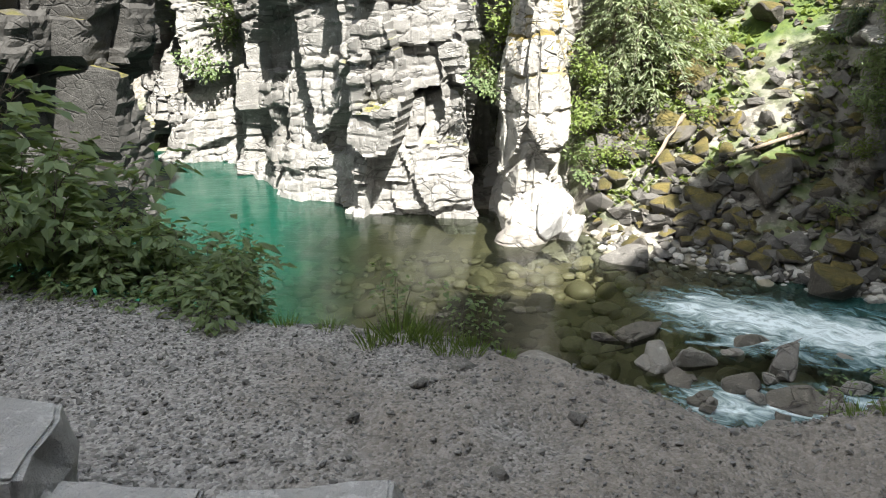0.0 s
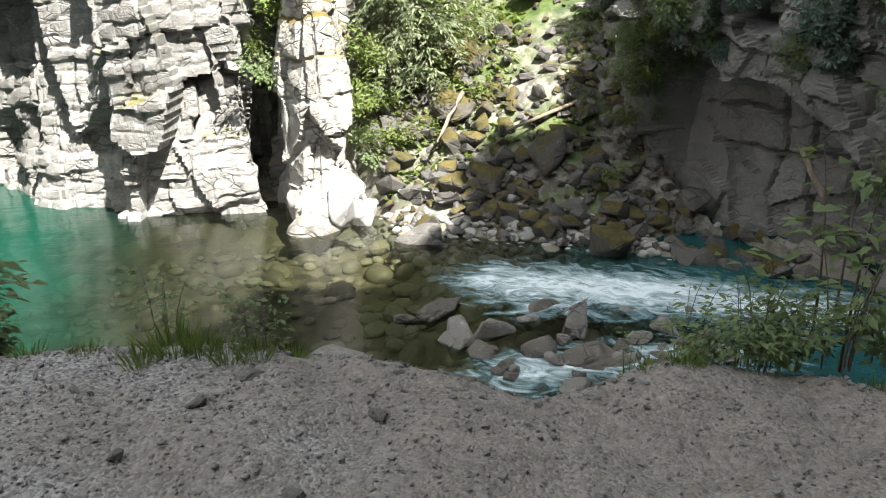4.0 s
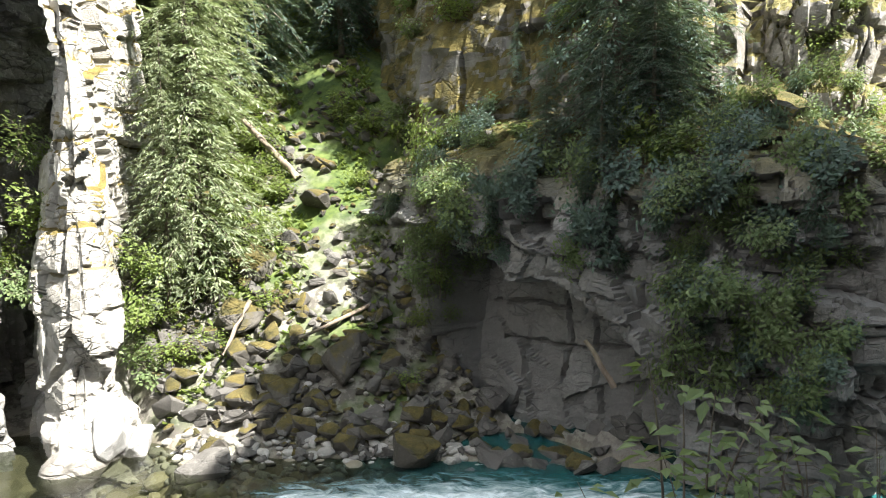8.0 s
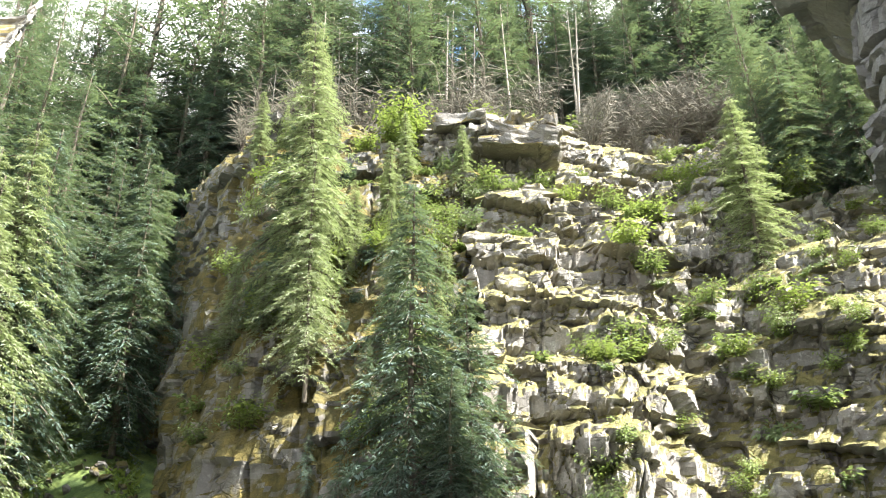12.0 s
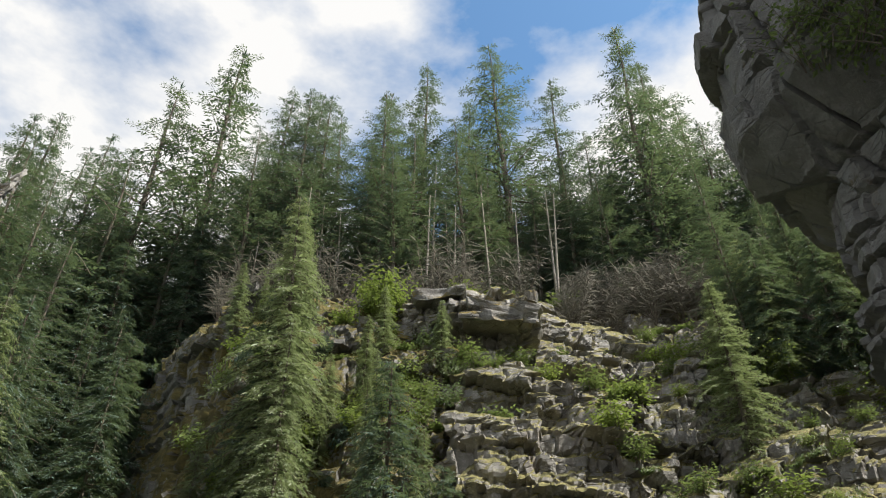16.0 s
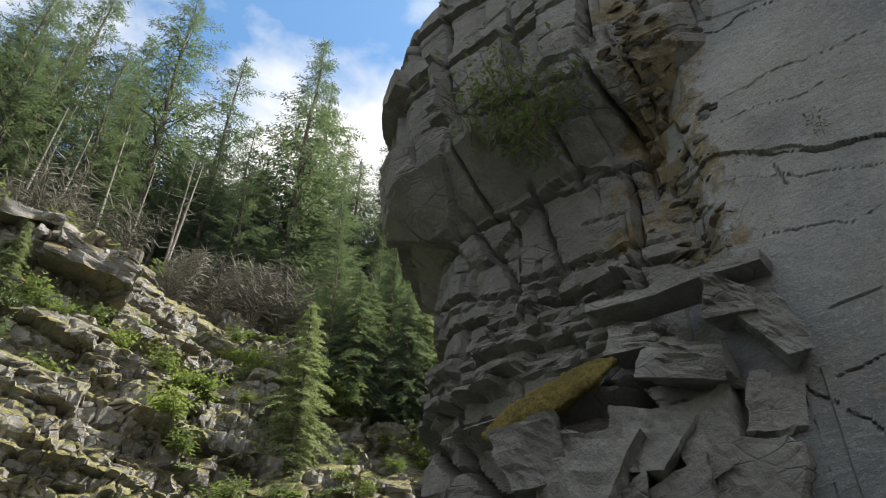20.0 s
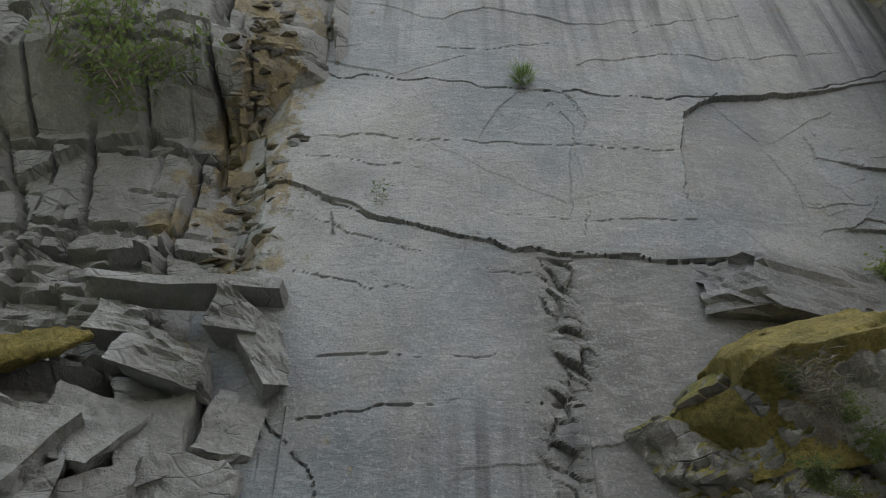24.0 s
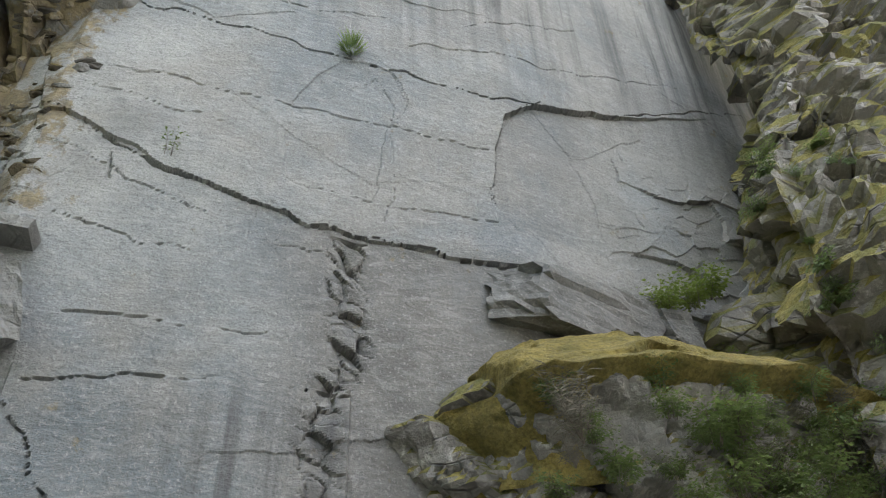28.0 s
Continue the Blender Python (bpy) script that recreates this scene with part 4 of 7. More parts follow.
OVER = [(-3, 0.0), (5.2, 0.05), (5.35, -0.15), (5.5, 0.28), (7.9, 0.2), (8.1, 0.3), (8.7, -0.35), (9.3, -0.5), (11.8, -0.5), (12.2, -0.3), (13.2, 0.2), (13.8, 1.6)]
cliff("cliff_overhang", "shaded grey cliff with jutting blocks and mossy ledges",
      [(13, -4), (11.9, 1.8), (11.3, 2.65), (9.3, 2.72), (8.85, 2.66), (8.45, 2.5), (8.1, 2.1), (7.5, 1.3), (6.75, 0.35), (6.1, -0.5)],
      OVER, 0.035, 83, M_ROCK_RIGHT, [("plates", 1.7, 1.5, 0.12, 0.25, 0.0)], 0.05, dent=overhang_relief, fine=(3.8, 13.8),
      along=[(0, OVER), (12.1, OVER)] + [(d, [(z, b + extra) for z, b in OVER]) for d, extra in ((13.3, 0.35), (14.3, 1.2))])
# added mostly out of view; its extent is set to shade talus and buttress
cliff("cliff_summit", "grey cliff added above the overhang, mostly out of view, for its shade", [(12.9, -4), (12.6, 1.0), (12.0, 2.0), (9.8, 2.15), (9.3, 1.4), (9.3, -4)],
      [(12.8, 0.0), (15.5, 0.15), (16.6, 0.4), (17.0, 1.4)], 0.15, 89, M_ROCK_RIGHT, LAY_BLOCK, 0.10)
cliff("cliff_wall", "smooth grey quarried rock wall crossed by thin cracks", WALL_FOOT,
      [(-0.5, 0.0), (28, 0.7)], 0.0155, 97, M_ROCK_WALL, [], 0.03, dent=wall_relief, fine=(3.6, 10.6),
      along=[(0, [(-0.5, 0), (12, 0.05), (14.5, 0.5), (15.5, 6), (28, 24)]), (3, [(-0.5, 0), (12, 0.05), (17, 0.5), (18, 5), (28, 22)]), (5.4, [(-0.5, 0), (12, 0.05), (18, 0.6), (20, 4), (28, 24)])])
cliff("cliff_mossy", "broken mossy rock buttress beside the smooth wall",
      [(4.2, -6.2), (3.5, -5.0), (2.9, -4.4), (2.45, -4.0), (1.5, -4.2), (-1, -6.5), (-6, -12), (-14, -13)],
      [(-0.5, 0.0), (4.5, 0.05), (6, 0.3), (9.5, 1.6), (14, 3), (24, 5)], 0.065, 113, M_ROCK_CRAG, [("beds", 0.9, 0.7, 0.22, 0.35, 0.0), ("plates", 0.5, 0.4, 0.16, 0.3, 0.04), ("beds", 0.26, 0.16, 0.07, 0.25, 0.03)], 0.22)


# ---- where things rest ----
from mathutils.bvhtree import BVHTree

def tree_of(obs):
    verts, polys = [], []
    for ob in obs:
        k = len(verts)
        verts += [tuple(v.co) for v in ob.data.vertices]
        polys += [tuple(k + i for i in p.vertices) for p in ob.data.polygons]
    return BVHTree.FromPolygons(verts, polys)


SURFACES = tree_of([o for o in scene.objects if o.type == 'MESH' and o.name != "river"])


def rest(x, y, top=60.0):
    """The height of the uppermost surface at a plan place, below the height top."""
    hit = SURFACES.ray_cast(Vector((x, y, top)), Vector((0, 0, -1)))
    return hit[0].z if hit[0] else 0.0


rnd = random.Random(7)


# ---- stones ----
def rock_mesh(name, seed, material, size=(1, 1, 1), rough=0.10, cuts=1):
    """An angular block: the hull of a few jittered points, its edges worn."""
    r = random.Random(seed)
    bm = bmesh.new()
    for k in range(15):
        v = Vector((r.gauss(0, 1), r.gauss(0, 1), r.gauss(0, 1))).normalized()
        m = max(abs(c) for c in v)
        v = v * (0.55 + 0.45 * r.random()) / (0.45 + 0.55 * m)
        bm.verts.new((v.x * size[0] * 0.5, v.y * size[1] * 0.5, v.z * size[2] * 0.5))
    hull = bmesh.ops.convex_hull(bm, input=bm.verts)
    bmesh.ops.delete(bm, geom=[g for g in hull["geom_interior"] if isinstance(g, bmesh.types.BMVert)], context='VERTS')
    if cuts:
        bmesh.ops.bevel(bm, geom=bm.edges[:], offset=0.035 * min(size), segments=1, affect='EDGES')
        bmesh.ops.triangulate(bm, faces=bm.faces[:])
        bmesh.ops.subdivide_edges(bm, edges=[e for e in bm.edges if e.calc_length() > 0.3 * min(size)], cuts=cuts, use_grid_fill=True)
        for v in bm.verts:
            v.co += Vector(noise.noise_vector(v.co * 3.0 / max(size) + Vector((seed, 0, 0)))) * rough * 0.35 * min(size)
    me = bpy.data.meshes.new(name)
    bm.to_mesh(me)
    bm.free()
    me.materials.append(material)
    return me


def cobble_mesh(name, seed, material):
    r = random.Random(seed)
    bm = bmesh.new()
    bmesh.ops.create_icosphere(bm, subdivisions=2, radius=0.5)
    s = Vector((1.0, r.uniform(0.6, 0.9), r.uniform(0.4, 0.65)))
    for v in bm.verts:
        v.co *= 1 + 0.22 * noise.noise(v.co * 1.8 + Vector((seed * 3.1, 0, 0)))
        v.co = Vector((v.co.x * s.x, v.co.y * s.y, v.co.z * s.z))
    me = bpy.data.meshes.new(name)
    bm.to_mesh(me)
    bm.free()
    me.materials.append(material)
    me.polygons.foreach_set("use_smooth", [True] * len(me.polygons))
    return me


def stone_material(name, a, b, rough):
    """Loose stones: each its own grey, with speckle."""
    n = Nodes(name)
    ob = n.add("ShaderNodeObjectInfo").outputs["Random"]
    isl = n.add("ShaderNodeNewGeometry").outputs["Random Per Island"]
    col = n.mix(ob, a, b)
    col = n.mix(n.ramp(isl, 0, 1, 0, 0.8), col, tuple(0.5 * (p + q) * 0.7 for p, q in zip(a, b)))
    col = n.mix(n.ramp(n.noise(30, 4, 0.7), 0.4, 0.65, 0, 0.4), col, a)
    return n.finish(col, rough, n.bump(n.noise(45, 4, 0.7), 0.3, 0.01))


M_COBBLE = stone_material("river_cobbles", (0.17, 0.17, 0.165), (0.42, 0.41, 0.38), 0.7)
M_BED = stone_material("river_bed_stones", (0.13, 0.118, 0.085), (0.40, 0.365, 0.28), 0.5)
M_GRAVEL = stone_material("path_gravel", (0.085, 0.082, 0.08), (0.42, 0.41, 0.40), 0.85)
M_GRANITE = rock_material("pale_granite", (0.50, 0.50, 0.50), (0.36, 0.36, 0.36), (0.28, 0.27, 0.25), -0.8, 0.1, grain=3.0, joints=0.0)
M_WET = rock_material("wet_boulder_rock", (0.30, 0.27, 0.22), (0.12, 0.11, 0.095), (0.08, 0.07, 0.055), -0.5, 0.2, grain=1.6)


def put(name, me, x, y, z, sx=1.0, sy=None, sz=None, turn=0.0, tip=0.0, lean=0.0, label="", category="", group="", kind=""):
    ob = new(name, me)
    ob.matrix_world = pose(x, y, z, tip, lean, turn) @ Matrix.Diagonal((sx, sy or sx, sz or sx, 1))
    return tagged(ob, label, category, group, kind)


COBBLES = [cobble_mesh("cobble", 40 + k, M_COBBLE) for k in range(6)]
TALUS = [rock_mesh("talus_rock", 60 + k, M_BOULDER, cuts=0) for k in range(7)]
TALUS_MOSSY = [rock_mesh("mossy_rock", 80 + k, M_BOULDER_MOSS, cuts=1) for k in range(5)]
BEDSTONES = [cobble_mesh("bed_stone", 20 + k, M_BED) for k in range(5)]


def joined(name, label, category, placed, material):
    """Many small pieces in one mesh of kind stuff. placed: (mesh, matrix) pairs."""
    V, F, k = [], [], 0
    cache = {}
    for me, m in placed:
        if me.name not in cache:
            cache[me.name] = (np.array([v.co for v in me.vertices]), [tuple(p.vertices) for p in me.polygons])
        co, polys = cache[me.name]
        a = np.array(m)
        V.append(co @ a[:3, :3].T + a[:3, 3])
        F += [tuple(i + k for i in p) for p in polys]
        k += len(co)
    ob = new(name, mesh_of(name, np.concatenate(V), F, material))
    return tagged(ob, label, category, kind="stuff")


# cobble bar along the far edge of the river
bar, spare = 0, []
while bar < 900:
    x = rnd.uniform(2.3, 8.0)
    e = abs(rnd.gauss(0, 1.0)) - 0.35
    y = float(interp_line(x, FAR)) + e * (1.15 if x > 3 else 0.6)
    s = rnd.choice((0.10, 0.12, 0.14, 0.16, 0.19, 0.24)) * rnd.uniform(0.8, 1.25)
    z = float(height(np.array(x), np.array(y))) + s * 0.13
    m = pose(x, y, z, rnd.uniform(-25, 25), rnd.uniform(-25, 25), rnd.uniform(0, 360)) @ Matrix.Scale(s, 4)
    if bar < 260:
        ob = new("cobble", COBBLES[bar % 6])
        ob.matrix_world = m
        tagged(ob, "rounded grey river cobble on the far gravel bar", "stone", "cobbles on the bar")
    else:
        spare.append((COBBLES[bar % 6], m))
    bar += 1
joined("gravel_bar", "rounded grey cobbles heaped along the far bank", "cobbles", spare, M_COBBLE)

# broken rocks on the slope above the bar
spare, spare_moss = [], []
for k in range(1100):
    x = rnd.uniform(2.8, 7.6)
    e = rnd.uniform(0.7, 4.5) if k < 520 else rnd.uniform(4.0, 13)
    x += 0.22 * max(0, e - 3)
    y = float(interp_line(min(x, 7.4), FAR)) + e
    s = (rnd.uniform(0.16, 0.36) if rnd.random() < 0.72 else rnd.uniform(0.36, 0.75)) * (1 if e < 4 else 0.8)
    z = float(height(np.array(x), np.array(y))) + s * 0.16
    m = pose(x, y, z, rnd.uniform(-40, 40), rnd.uniform(-40, 40), rnd.uniform(0, 360)) @ Matrix.Diagonal((s, s * rnd.uniform(0.6, 1), s * rnd.uniform(0.45, 0.8), 1))
    mossy = rnd.random() < (0.68 if x > 4 else 0.4) and e > 0.9
    if k < 240:
        ob = new("mossy_rock" if mossy else "talus_rock", TALUS_MOSSY[k % 5] if mossy else TALUS[k % 7])
        ob.matrix_world = m
        tagged(ob, "angular rock cushioned with moss on the slope" if mossy else "angular grey rock on the talus slope", "rock", "rocks on the slope")
    elif mossy:
        spare_moss.append((TALUS_MOSSY[k % 5], m))
    else:
        spare.append((TALUS[k % 7], m))
joined("talus", "angular grey rubble covering the slope below the gully", "rubble", spare, M_BOULDER)
joined("mossy_talus", "moss-covered rubble on the slope below the gully", "rubble", spare_moss, M_BOULDER_MOSS)

# the large rocks that can be told apart on the far bank
for x, y, s, sz, turn, mossy, label in (
        (5.65, 12.7, 1.0, 1.05, 20, True, "large square boulder with a mossy foot on the slope"),
        (4.65, 12.9, 0.8, 0.5, 50, True, "flat-topped mossy slab on the slope"),
        (3.95, 13.1, 0.75, 0.45, 10, True, "yellow-mossed slab beside a log"),
        (5.75, 10.55, 1.15, 0.8, 75, True, "big dark mossy boulder at the edge of the bar"),
        (6.25, 9.75, 0.42, 0.3, 15, False, "pale angular rock at the water's edge"),
        (3.15, 12.05, 1.25, 0.55, 35, False, "broad pale slab at the head of the bar"),
        (2.75, 11.75, 0.5, 0.5, 80, False, "pale block beside the broad slab"),
        (6.5, 12.3, 0.75, 0.5, 15, False, "long grey slab leaning on the slope"),
        (6.9, 11.3, 0.6, 0.5, 60, False, "grey block below the overhanging lip"),
        (7.0, 10.4, 0.6, 0.55, 30, True, "mossy block below the buttress"),
        (4.3, 14.6, 1.3, 0.8, 15, True, "yellow-mossed rock hump in the sun"),
        (5.0, 15.6, 1.2, 0.9, 60, True, "mossy rock hump high on the slope"),
        (6.6, 16.2, 1.3, 0.7, 30, True, "mossy hump at the edge of the gully")):
    me = rock_mesh("boulder", int(x * 97 + y * 31), M_BOULDER_MOSS if mossy else M_BOULDER, (1, 0.85, 1), 0.12, 2)
    put("boulder", me, x, y, float(height(np.array(x), np.array(y))) + 0.22 * sz, s, s, sz, turn, rnd.uniform(-12, 12), rnd.uniform(-10, 10), label, "boulder", "boulders on the far bank")

for k in range(46):
    y = rnd.uniform(8.6, 14)
    x = float(np.interp(y, [6.2, 7.6, 9.2, 11, 12.7, 14.5, 17], [9.4, 8.5, 8.2, 7.6, 7.2, 7.5, 8.0])) + rnd.uniform(-0.7, 0.45)
    s = rnd.uniform(0.3, 0.75)
    put("talus_rock", TALUS[k % 7] if k % 3 else TALUS_MOSSY[k % 5], x, y, float(height(np.array(x), np.array(y))) + 0.15 * s, s, s * 0.8, s * 0.65, rnd.uniform(0, 360), rnd.uniform(-25, 25), rnd.uniform(-25, 25), "angular dark rock fallen below the buttress", "rock", "rocks on the slope")

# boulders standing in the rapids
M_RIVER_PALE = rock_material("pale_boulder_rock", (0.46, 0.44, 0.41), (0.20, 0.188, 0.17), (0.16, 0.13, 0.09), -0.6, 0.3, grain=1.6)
RIVER_STONES = [rock_mesh("river_stone", 650 + k, M_WET if k % 2 else M_RIVER_PALE, (1, 0.85, 1), 0.16, 1) for k in range(9)]
for x, y, s, sz, turn, wet, label in (
        (2.62, 9.1, 0.75, 0.5, 30, True, "dark wet boulder at the head of the rapids"),
        (2.60, 8.2, 0.62, 0.55, 70, False, "split brown boulder in the rapids"),
        (3.02, 8.25, 0.62, 0.5, 20, False, "white-topped boulder in the rapids"),
        (4.05, 8.1, 0.62, 0.66, 45, False, "white angular boulder in the rapids"),
        (3.36, 7.6, 0.55, 0.42, 10, True, "smooth brown boulder in the rapids"),
        (3.82, 8.75, 0.55, 0.4, 0, True, "low brown boulder awash in the rapids"),
        (3.95, 7.3, 0.9, 0.3, 160, True, "long flat rock below the rapids"),
        (4.68, 7.65, 0.5, 0.35, 30, False, "pale flat rock in the rapids"),
        (5.0, 7.75, 0.5, 0.4, 80, False, "pale wedge of rock in the rapids"),
        (4.3, 7.42, 0.34, 0.28, 50, True, "rounded brown stone in the rapids"),
        (2.68, 7.8, 0.45, 0.32, 90, True, "brown stone awash by the near shore"),
        (2.1, 8.9, 0.5, 0.25, 0, True, "sunken brown stone in the clear shallows"),
        (3.4, 6.7, 0.45, 0.3, 40, False, "pale slab at the near shore")):
    me = rock_mesh("river_boulder", int(x * 113 + y * 57), M_WET if wet else M_RIVER_PALE, (1, 0.85, 1), 0.16, 2)
    put("river_boulder", me, x, y, WATER + 0.02 * sz, s * 1.25, s * 0.95, sz * 0.95, turn, rnd.uniform(-14, 14), rnd.uniform(-14, 14), label, "boulder", "boulders in the rapids")
for k in range(28):
    x, y = rnd.uniform(2.3, 5.9), 7.75 + rnd.gauss(0, 0.42)
    s = rnd.uniform(0.14, 0.36)
    put("river_stone", RIVER_STONES[k % 9], x, y - 0.12 * (x - 3), WATER + 0.02, s * 1.2, s, s * 0.7, rnd.uniform(0, 360), rnd.uniform(-15, 15), rnd.uniform(-15, 15),
        "small wet stone awash among the boulders", "stone", "stones in the rapids")

put("boulder", cobble_mesh("boulder", 611, M_RIVER_PALE), 1.42, 13.05, -2.6, 1.1, 1.0, 1.1, 20, 0, -8, "smooth water-worn white rock at the foot of the pillar", "boulder", "boulders on the far bank")
for k, (x, y, z, sx, sy, sz, turn, label) in enumerate(((1.95, 12.9, -2.15, 0.75, 0.65, 1.2, -15, "white block at the foot of the pillar"), (2.3, 13.1, -2.4, 0.6, 0.6, 0.7, 40, "pale washed block beside the pillar"))):
    put("boulder", rock_mesh("boulder", 612 + k, M_GRANITE, (1, 0.9, 1), 0.14, 2), x, y, z, sx, sy, sz, turn, 0, 0, label, "boulder", "boulders on the far bank")

# stones on the river bed, seen through the water
spare = []
for k in range(700):
    x, y = rnd.uniform(-3.2, 5.2), rnd.uniform(6.3, 13.6)
    s = rnd.uniform(0.10, 0.3) if rnd.random() < 0.85 else rnd.uniform(0.3, 0.55)
    z = float(height(np.array(x), np.array(y)))
    if z > WATER + 0.02:
        continue
    m = pose(x, y, min(z + 0.1 * s, WATER - 0.2 * s), rnd.uniform(-20, 20), rnd.uniform(-20, 20), rnd.uniform(0, 360)) @ Matrix.Scale(s, 4)
    if k < 160:
        ob = new("bed_stone", BEDSTONES[k % 5])
        ob.matrix_world = m
        tagged(ob, "rounded brown stone on the river bed under clear water", "stone", "stones on the river bed")
    else:
        spare.append((BEDSTONES[k % 5], m))
joined("river_bed_stones", "rounded brown stones under the clear shallows", "stones", spare, M_BED)

# gravel of the path
PEBBLE = [rock_mesh("pebble", 140 + k, M_GRAVEL, cuts=0) for k in range(5)]
spare = []
for k in range(24000):
    x, y = rnd.uniform(-3.4, 3.2), rnd.uniform(1.2, 4.4)
    if y > float(interp_line(x, RIM)) + 0.25 or (x > -0.3 + rnd.gauss(0, 0.8) and rnd.random() < 0.35):
        continue
    s = rnd.choice((0.009, 0.012, 0.015, 0.021)) * rnd.uniform(0.8, 1.3) if rnd.random() < 0.96 else rnd.uniform(0.03, 0.05)
    z = float(height(np.array(x), np.array(y))) + 0.2 * s
    spare.append((PEBBLE[k % 5], pose(x, y, z, rnd.uniform(-30, 30), rnd.uniform(-30, 30), rnd.uniform(0, 360)) @ Matrix.Diagonal((s, s * 0.8, s * 0.55, 1))))
joined("gravel", "loose grey gravel scattered on the path", "gravel", spare, M_GRAVEL)
for x, y, s, label in ((-0.36, 2.68, 0.085, "dark brown stone lying on the gravel"), (0.2, 2.33, 0.105, "flat pale stone lying in the dirt"), (-0.1, 3.0, 0.11, "grey stone half sunk in the dirt"),
                       (0.55, 2.75, 0.13, "brown lump of earth and stone")):
    put("stone", rock_mesh("stone", int(900 + x * 50), M_BOULDER, cuts=1), x, y, float(height(np.array(x), np.array(y))) + s * 0.12, s, s * 0.8, s * 0.5, rnd.uniform(0, 90), 0, 0, label, "stone", "stones on the path")

# cut granite blocks beside the path
for x, y, sx, sy, sz, turn, label in ((-1.60, 1.92, 0.82, 0.54, 0.42, 10, "rough-cut pale granite block at the edge of the path"), (-0.86, 1.60, 0.40, 0.34, 0.36, -6, "low pale granite block beside the path"),
                                      (-0.36, 1.60, 0.50, 0.34, 0.36, 3, "long pale granite block beside the path"), (-1.22, 1.66, 0.36, 0.36, 0.24, 30, "small granite wedge under the larger block")):
    bm = bmesh.new()
    bmesh.ops.create_cube(bm, size=1.0)
    bmesh.ops.bevel(bm, geom=bm.edges[:], offset=0.025, segments=2, affect='EDGES')
    bmesh.ops.subdivide_edges(bm, edges=bm.edges[:], cuts=3, use_grid_fill=True)
    for v in bm.verts:
        v.co += Vector(noise.noise_vector(v.co * 2.2 + Vector((x * 9, y, 0)))) * 0.10 + Vector(noise.noise_vector(v.co * 7 + Vector((x * 9, y, 0)))) * 0.035
    me = bpy.data.meshes.new("granite_block")
    bm.to_mesh(me)
    bm.free()
    me.materials.append(M_GRANITE)
    put("granite_block", me, x, y, sz * 0.42, sx, sy, sz, turn, rnd.uniform(-4, 4), rnd.uniform(-4, 4), label, "stone block", "granite blocks by the path")

# rocks that stand out of the bank
for x, y, z, sx, sy, sz, turn, tip, label in ((0.45, 3.58, -0.24, 0.50, 0.34, 0.24, -24, 0, "pale lichen-covered rock at the rim of the bank"), (1.32, 3.05, -0.50, 0.85, 0.5, 0.60, -50, 20, "grey slab tilted in the gully of the bank"),
                                               (1.75, 3.45, -1.05, 0.8, 0.6, 0.5, -20, 0, "grey rock shelf below the rim"), (0.95, 3.45, -0.40, 0.5, 0.4, 0.3, 10, 0, "rounded grey rock in the bank"),
                                               (2.1, 3.8, -1.35, 0.8, 0.6, 0.5, 20, 10, "dark rock step going down to the water"), (0.66, 3.05, -0.12, 0.28, 0.2, 0.16, 40, 0, "buried brown rock in the dirt"),
                                               (0.1, 3.2, -0.06, 0.2, 0.14, 0.1, 10, 0, "grey rock sunk in the dirt"), (1.5, 2.85, -0.42, 0.35, 0.3, 0.3, 70, 15, "grey plate of rock in the dirt"), (0.85, 3.05, -0.24, 0.35, 0.25, 0.2, 15, 0, "low brown rock in the bank")):
    put("bank_rock", rock_mesh("bank_rock", int(500 + x * 70), M_RIVER_PALE if "pale" in label else M_BOULDER, (1, 1, 1), 0.12, 2), x, y, z, sx, sy, sz, turn, tip, 0, label, "rock", "rocks in the bank")


# ---- plants ----
def blades(base, d, s, L, W, material, name, bend=0.12):
    """Pointed leaves of two folded halves, from arrays of foot, direction, side, length and width."""
    d = d / np.linalg.norm(d, axis=1)[:, None]
    s = s - d * (s * d).sum(1)[:, None]
    s = s / (np.linalg.norm(s, axis=1)[:, None] + 1e-9)
    up = np.cross(s, d)
    mid = base + d * L * 0.45
    V = np.stack([base, mid + s * W / 2 + up * W * bend, base + d * L - np.array([0, 0, 1.0]) * L * 0.12, mid - s * W / 2 + up * W * bend], 1).reshape(-1, 3)
    k = np.arange(len(base))[:, None] * 4
    F = np.concatenate([k + np.array([[0, 1, 2]]), k + np.array([[0, 2, 3]])])
    return mesh_of(name, V, F, material)


def kites(rows, material, name, bend=0.12):
    """Leaves: each row is (base, direction, side, length, width)."""
    a = np.array([[*r[0], *r[1], *r[2], r[3], r[4]] for r in rows])
    return blades(a[:, 0:3], a[:, 3:6], a[:, 6:9], a[:, 9:10], a[:, 10:11], material, name, bend)


def tubes(paths, material, name, sides=4):
    """Tapered stems: each path is a list of (point, radius)."""
    V, F = [], []
    for path in paths:
        k0 = len(V)
        for i, (p, r) in enumerate(path):
            q = path[min(i + 1, len(path) - 1)][0]
            o = path[max(i - 1, 0)][0]
            t = (Vector(q) - Vector(o)).normalized()
            u = t.orthogonal().normalized()
            w = t.cross(u)
            for j in range(sides):
                c = Vector(p) + (u * math.cos(2 * math.pi * j / sides) + w * math.sin(2 * math.pi * j / sides)) * r
                V.append(tuple(c))
        for i in range(len(path) - 1):
            for j in range(sides):
                a, b = k0 + i * sides + j, k0 + i * sides + (j + 1) % sides
                F.append((a, b, b + sides, a + sides))
    return mesh_of(name, V, F, material, True)


